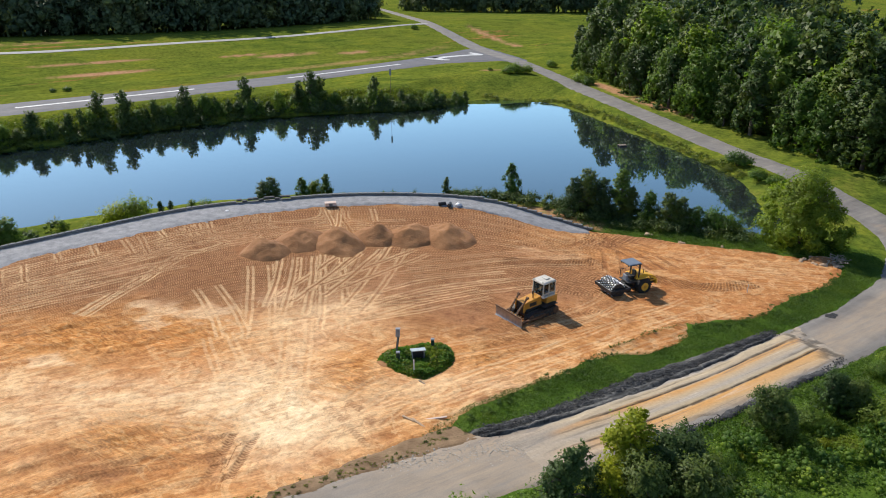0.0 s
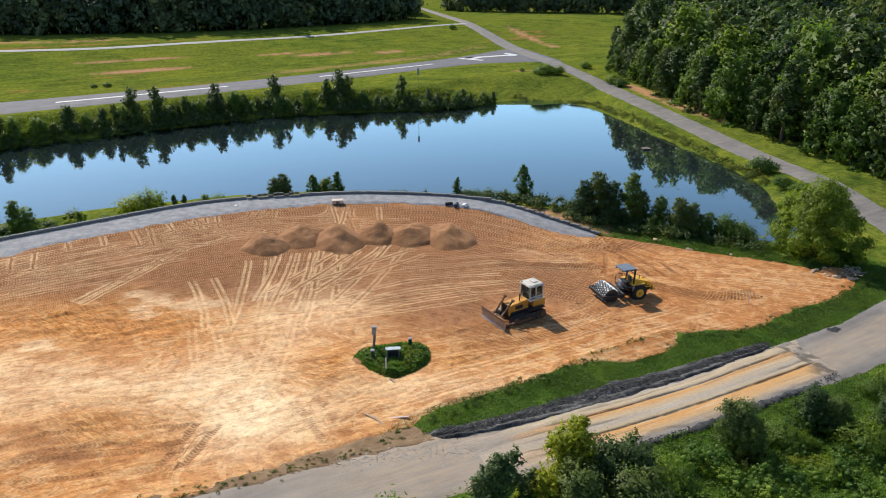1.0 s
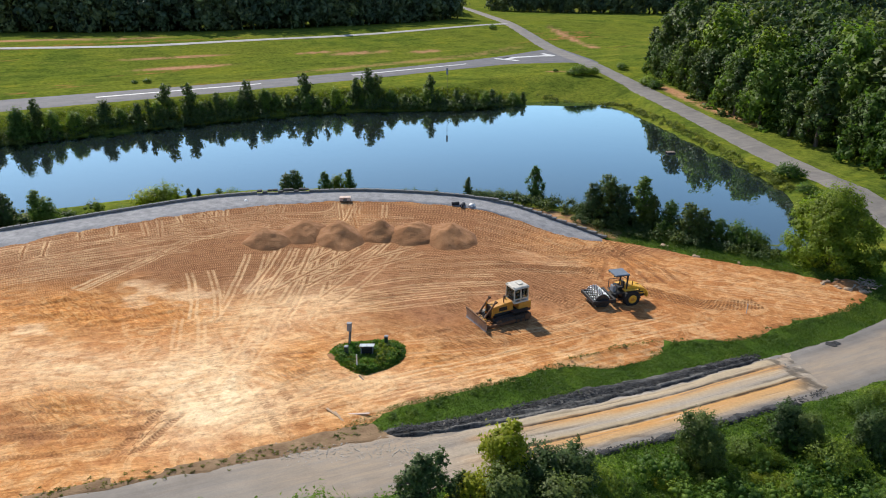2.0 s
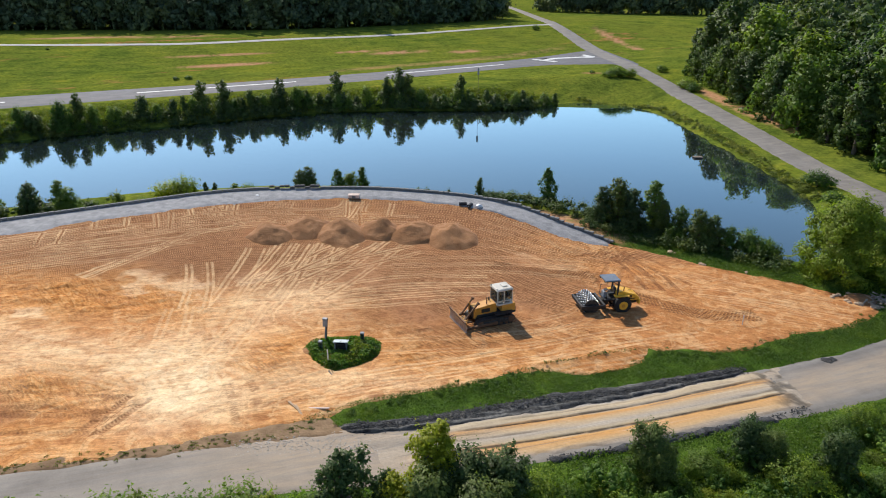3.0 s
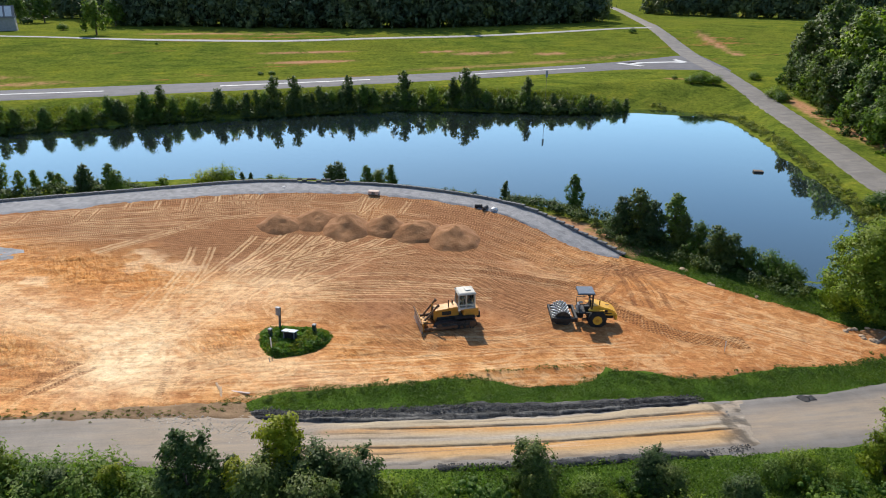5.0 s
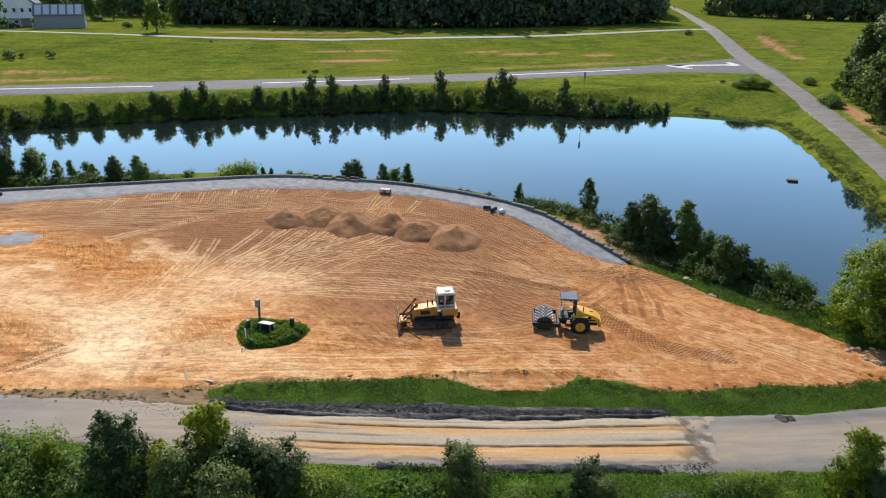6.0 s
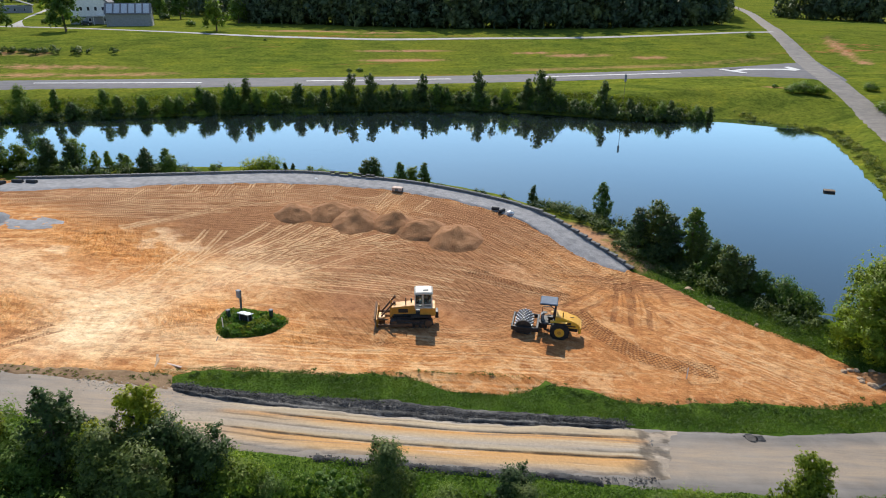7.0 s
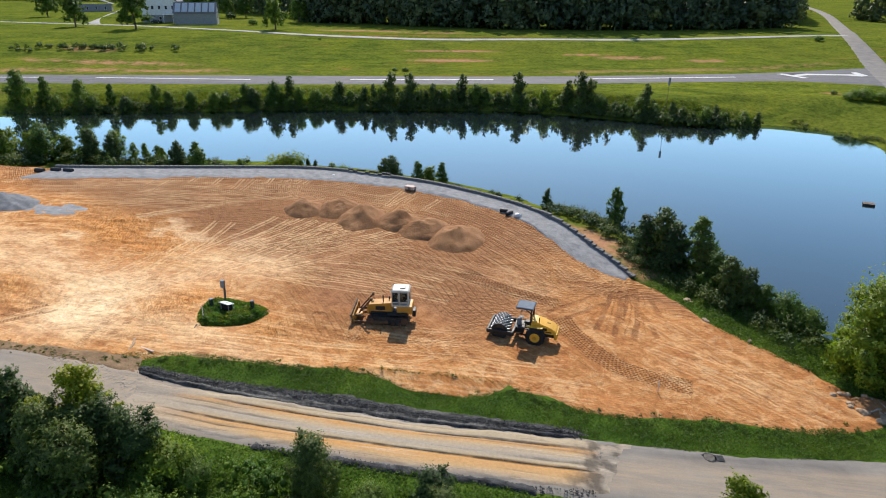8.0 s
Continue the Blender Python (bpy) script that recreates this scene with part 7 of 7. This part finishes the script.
# ---- planted island with its posts ----
def weeds(name, outline, count, size, high, leaf, label, seed, lift=0.0, rise=None, category="weeds"):
    """Leafy low growth inside an outline."""
    rs = np.random.RandomState(seed)
    poly = np.array(outline, float)
    lo, hi = poly.min(0), poly.max(0)
    p = lo + (hi - lo) * rs.rand(count * 3, 2)
    d = inside(p[:, 0], p[:, 1], poly)
    keep = d + 0.4 * ripple(p[:, 0], p[:, 1], 0.9) > 0
    p, d = p[keep][:count], d[keep][:count]
    tuft = np.clip(0.6 + 0.9 * ripple(p[:, 0] + seed, p[:, 1], 0.8), 0.05, 1.6) * smooth(-0.1, 0.8, d)
    g = level(p[:, 0], p[:, 1]) if rise is None else rise(p[:, 0], p[:, 1])
    c = np.column_stack([p, g + lift + high * tuft * rs.rand(len(p)) ** 0.6])
    v, f = leaves(rs, c, np.tile([0, 0, 0.8], (len(p), 1)), np.full(len(p), size), 0.8)
    me = mesh_of(name, v, f, leaf)
    float_attr(me, "tint", np.repeat(np.clip(0.5 + 0.6 * ripple(p[:, 0], p[:, 1], 1.2), 0, 1), 3))
    return tagged(new(name, me), label, category, kind="stuff")


ISLAND = chaikin([(-3.6, 37.8), (-1.6, 36.6), (-0.3, 37.4), (0.9, 39.3), (0.9, 41.4), (-0.4, 42.5), (-2.2, 41.9), (-3.6, 41.2), (-4.9, 39.8)], 1)


def island():
    u = np.linspace(-4, 4, 40)
    x, y = [q.ravel() for q in np.meshgrid(u - 2, u + 39.5, indexing="ij")]
    d = inside(x, y, ISLAND) + 0.5 * ripple(x, y, 1.3, 3)
    z = near_level(x, y) + np.clip(d * 0.5, -0.25, 0.22) + 0.05 * ripple(x, y, 0.5)
    f = grid_faces(40, 40)
    f = f[(d > -0.45)[f].all(1)]
    v, f, _ = compact(np.stack([x, y, z], 1), f)
    tagged(new("earth_mound", mesh_of("earth_mound", v, f, PILE)), "low uncut mound of brown earth standing in the pad", "mound")
    up = lambda a, b: near_level(a, b) + np.clip(inside(a, b, ISLAND) * 0.5, 0, 0.22)
    weeds("weeds", ISLAND, 12000, 0.1, 0.48, LEAF_WEED, "bright green weeds covering the mound", 3, rise=up)
    weeds("weeds", ISLAND, 3500, 0.1, 0.5, REED, "yellow-green leafy weeds covering the mound", 4, rise=up)
    z0 = float(near_level(-3.3, 40.3)) + 0.3
    p = thing("utility_post", "dark leaning wooden post with a grey meter box", "utility post", -3.35, 40.35, z0 - 0.3)
    part("post", bar((0, 0, 0), (0.28, -0.1, 2.3), 0.13), WOOD, p)
    b = part("meter_box", box(0.3, 0.22, 0.6, 0.16, -0.22, 1.7, 0.03, ry=4), GREY_PAINT, p, "pale grey meter box")
    part("meter_lid", box(0.34, 0.28, 0.06, 0.2, -0.22, 2.3, 0.02), GREY_PAINT, b)
    part("conduit", bar((0.05, -0.1, 0.2), (0.18, -0.15, 1.7), 0.05), GREY_PAINT, p)
    z1 = float(near_level(-1.75, 39.45)) + 0.35
    t = thing("panel_stand", "tilted grey sheet metal panel on short posts", "panel stand", -1.75, 39.45, z1 - 0.1, 10)
    part("panel", box(1.05, 0.7, 0.05, 0, 0, 0.75, 0.01, rx=-14), GALV, t, "pale grey sheet metal panel")
    part("panel_seam", box(0.02, 0.7, 0.02, 0, 0, 0.8, 0, rx=-14), GREY_PAINT, t)
    for a, c in ((-0.4, -0.2), (0.4, -0.2), (-0.4, 0.22), (0.4, 0.22)):
        part("leg", bar((a, c, 0), (a, c, 0.78), 0.06), GREY_PAINT, t)
    part("cabinet", box(0.8, 0.4, 0.55, 0, 0.02, 0.1, 0.03), BLACK, t, "dark equipment cabinet")
    for x, y in ((-3.1, 38.95), (-0.75, 41.1)):
        q = thing("pedestal", "small dark green cable pedestal with a grey cap", "pedestal", x, y, float(near_level(x, y)) + 0.25, group="cable pedestals")
        part("body", box(0.24, 0.24, 0.75, 0, 0, 0, 0.02), GREEN_BOX, q)
        part("cap", box(0.28, 0.28, 0.1, 0, 0, 0.75, 0.03), GREY_PAINT, q)
    q = thing("marker_post", "thin pale marker post in the weeds", "marker post", -1.95, 37.5, float(near_level(-1.95, 37.5)))
    part("post", box(0.09, 0.05, 1.3, 0, 0, 0, 0.01), WHITE_PAINT, q)
    part("base_stub", cyl(0.07, 0.2, 0, 0, 0.1, sides=10), GREY_PAINT, q)
    bm = bar((-1.6, 36.7, 0.95), (-0.7, 35.7, 0.93), 0.1)
    part("pole", bm, WOOD, thing("fallen_stake", "thin dark stake lying at the mound's edge", "stake"))


island()

# ---- small things on the pad and by the wall ----
x, y = -13.3, 73.6
pal = thing("block_pallet", "pallet of blocks under a pale pink cover", "pallet", x, y, float(near_level(x, y)) + 0.1, 14)
for k in (-0.5, 0, 0.5):
    part("runner", box(1.7, 0.1, 0.1, 0, k * 0.8, 0, 0.01), WOOD, pal)
part("deck", box(1.75, 1.0, 0.04, 0, 0, 0.1, 0.005), WOOD, pal)
for i in range(3):
    for j in range(2):
        part("stacked_block", box(0.54, 0.46, 0.42, -0.57 + 0.57 * i, -0.24 + 0.48 * j, 0.14, 0.02), BLOCK if (i + j) % 2 else PINK, pal)
part("cover", box(1.8, 1.05, 0.14, 0, 0, 0.56, 0.04), PINK, pal, "pale pink wrapped top")
pal.matrix_basis = pal.matrix_basis @ Matrix.Diagonal((0.75, 0.75, 0.7, 1))
for i, (x, y, s) in enumerate(((-0.1, 75.3, 0.5), (0.8, 75.1, 0.6))):
    q = thing("drain_roll", "short roll of black drainage fabric", "roll", x, y, float(near_level(x, y)) + 0.18, 20 + 60 * i)
    part("roll", cyl(0.22, 1.0 * s + 0.4, 0, 0, 0.1, "X", 16, bevel=0.02), BLACK, q)
    part("core", cyl(0.07, 1.0 * s + 0.46, 0, 0, 0.1, "X", 10), GREY_PAINT, q)
stone("sandbag", 1.9, 75.3, 0.5, 7, "white sack lying on the gravel", "", WHITE_PAINT, float(near_level(1.9, 75.3)) + 0.1)
stone("sandbag", -24.7, 70.9, 0.25, 8, "small white sack lying on the gravel", "", WHITE_PAINT, float(near_level(-24.7, 70.9)) + 0.1)
for i, (x, y) in enumerate(((-54, 45.6), (-53, 47.2), (-51.6, 48.2))):
    q = thing("drain_roll", "short roll of black drainage fabric", "roll", x, y, float(near_level(x, y)) + 0.15, 30)
    part("roll", cyl(0.28, 1.3, 0, 0, 0.12, "X", 16, bevel=0.02), BLACK, q)
q = thing("survey_stake", "thin white survey stake in the dirt", "stake", 27.8, 53.8, float(near_level(27.8, 53.8)))
part("stake", box(0.06, 0.04, 1.0, 0, 0, -0.05, 0.01), WHITE_PAINT, q)
part("ribbon", box(0.08, 0.06, 0.08, 0, 0, 0.82, 0.01), PINK, q)
for i, (x, y, rz) in enumerate(((-0.4, 32.2, 12), (-1.9, 32.0, -35), (-1.4, 31.6, -48))):
    q = thing("plank", "loose weathered board lying at the pad's edge", "board", x, y, float(near_level(x, y)) + 0.05, rz)
    part("board", box(1.3, 0.14, 0.05, 0, 0, 0, 0.01), PINK if i == 0 else ROCK, q)
q = thing("manhole_cover", "black patch with a cast iron cover in the road", "manhole cover", 32.9, 49.2, float(level(32.9, 49.2)) + 0.05, 35)
part("frame", cyl(0.42, 0.03, 0, 0, 0.005, sides=24), RUBBLE, q)
part("lid", cyl(0.33, 0.04, 0, 0, 0.02, sides=24, bevel=0.008), TRACKSTEEL, q)
part("patch", box(1.5, 0.5, 0.03, 0.1, 0, -0.01, 0.01), RUBBLE, q)

# ---- on and by the pond ----
q = thing("raft", "small dark floating platform on the pond", "raft", 31.6, 113.6, WATER_Z - 0.1, 12)
for k in range(5):
    part("board", box(0.26, 1.0, 0.06, -0.56 + 0.28 * k, 0, 0.3, 0.01), WOOD, q)
for k in (-0.35, 0.35):
    part("float", cyl(0.18, 1.4, 0, k, 0.12, "X", 14, bevel=0.03), BLACK, q)
q = thing("bird_box_pole", "thin pole with a tall grey bird box on the bank", "bird box", -12.0, 152.6, float(level(-12.0, 152.6)))
part("pole", cyl(0.04, 5.6, 0, 0, 2.8, sides=8), WOOD, q)
part("bird_box", box(0.4, 0.35, 1.5, 0, 0, 4.7, 0.03, taper=0.9), GREY_PAINT, q)

# ---- houses and yard ----
def window(parent, x, y, z, w=0.9, h=1.4, turn=0):
    fr = part("window_frame", box(w + 0.2, 0.12, h + 0.2, x, y, z - 0.1, 0.01), WHITE_PAINT, parent)
    part("pane", box(w, 0.05, h, x, y - 0.06, z, 0), BLACK, fr, "dark window pane")


h = thing("house", "white two-storey house with a grey shingle roof", "house", -249, 171.5, float(level(-243, 168)) - 0.2, 46)
part("wall", box(15, 9, 8.6, 0, 0, 0, 0.02), WHITE_PAINT, h)
part("foundation", box(15.2, 9.2, 3.4, 0, 0, -0.1, 0.02), GREY_PAINT, h)
part("roof", profile([(-8.2, 8.4), (0, 14.2), (8.2, 8.4), (8.2, 8.8), (0, 14.7), (-8.2, 8.8)], 10.2), ROOF, h)
part("gable", profile([(-7.4, 8.5), (0, 13.9), (7.4, 8.5)], 8.8), WHITE_PAINT, h)
for k in range(5):
    window(h, -5.6 + 2.8 * k, -4.52, 5.6)
    if k % 2 == 0:
        window(h, -5.6 + 2.8 * k, -4.62, 1.4, 1.0, 1.2)
part("porch", box(5, 3, 0.2, 4, -6, 3.4, 0.02), WHITE_PAINT, h)
for k in (2, 6):
    part("porch_post", box(0.2, 0.2, 3.4, k, -7.3, 0, 0.02), WHITE_PAINT, h)
b = thing("barn", "grey metal barn with a pale ribbed roof", "barn", -225.5, 173.6, float(level(-221, 174)) - 0.2, 50)
part("wall", box(21, 10, 6.2, 0, 0, 0, 0.02), GREY_PAINT, b, "blue-grey barn wall")
part("gable", profile([(-4.9, 6.1), (0, 10), (4.9, 6.1)], 20.9), WHITE_PAINT, b).matrix_basis = pose(0, 0, 0, 0, 0, 90)
roof = part("roof", profile([(-5.7, 5.6), (0, 10.1), (5.7, 5.6), (5.7, 5.8), (0, 10.4), (-5.7, 5.8)], 21.8), ROOF, b)
roof.matrix_basis = pose(0, 0, 0, 0, 0, 90)
for k in range(6):
    part("roof_panel", box(2.6, 6.2, 0.08, -8.5 + 3.4 * k, -2.9, 8.12, 0.01, rx=38.6), GALV, b, "pale metal roof panel")
b.matrix_basis = b.matrix_basis @ Matrix.Diagonal((0.8, 0.8, 0.85, 1))
part("barn_door", box(0.1, 3, 3, 10.55, 0, 0, 0.02), WHITE_PAINT, b)
h2 = thing("house", "grey farmhouse half hidden behind yard trees", "house", -372, 196, float(level(-372, 196)) - 0.2, 60)
part("wall", box(20, 10, 4, 0, 0, 0, 0.02), GREY_PAINT, h2)
part("roof", profile([(-10.8, 3.9), (0, 7.6), (10.8, 3.9), (10.8, 4.2), (0, 8), (-10.8, 4.2)], 11), ROOF, h2)
for k in range(4):
    window(h2, -7 + 4.6 * k, -5.02, 1.2)
c = thing("car", "dark parked car beside the white house", "car", -240.5, 163.5, float(level(-240.5, 163.5)) + 0.02, 30)
part("body", box(4.4, 1.8, 0.75, 0, 0, 0.3, 0.15), BLACK, c)
part("cabin", box(2.4, 1.6, 0.6, -0.2, 0, 1.0, 0.12, taper=0.8), GLASS, c)
for a, d in ((1.3, 0.85), (1.3, -0.85), (-1.3, 0.85), (-1.3, -0.85)):
    w = part("tyre", cyl(0.33, 0.22, a, d, 0.33, "Y", 16, bevel=0.03), RUBBER, c)
    part("rim", cyl(0.2, 0.24, a, d, 0.33, "Y", 12), GALV, w)
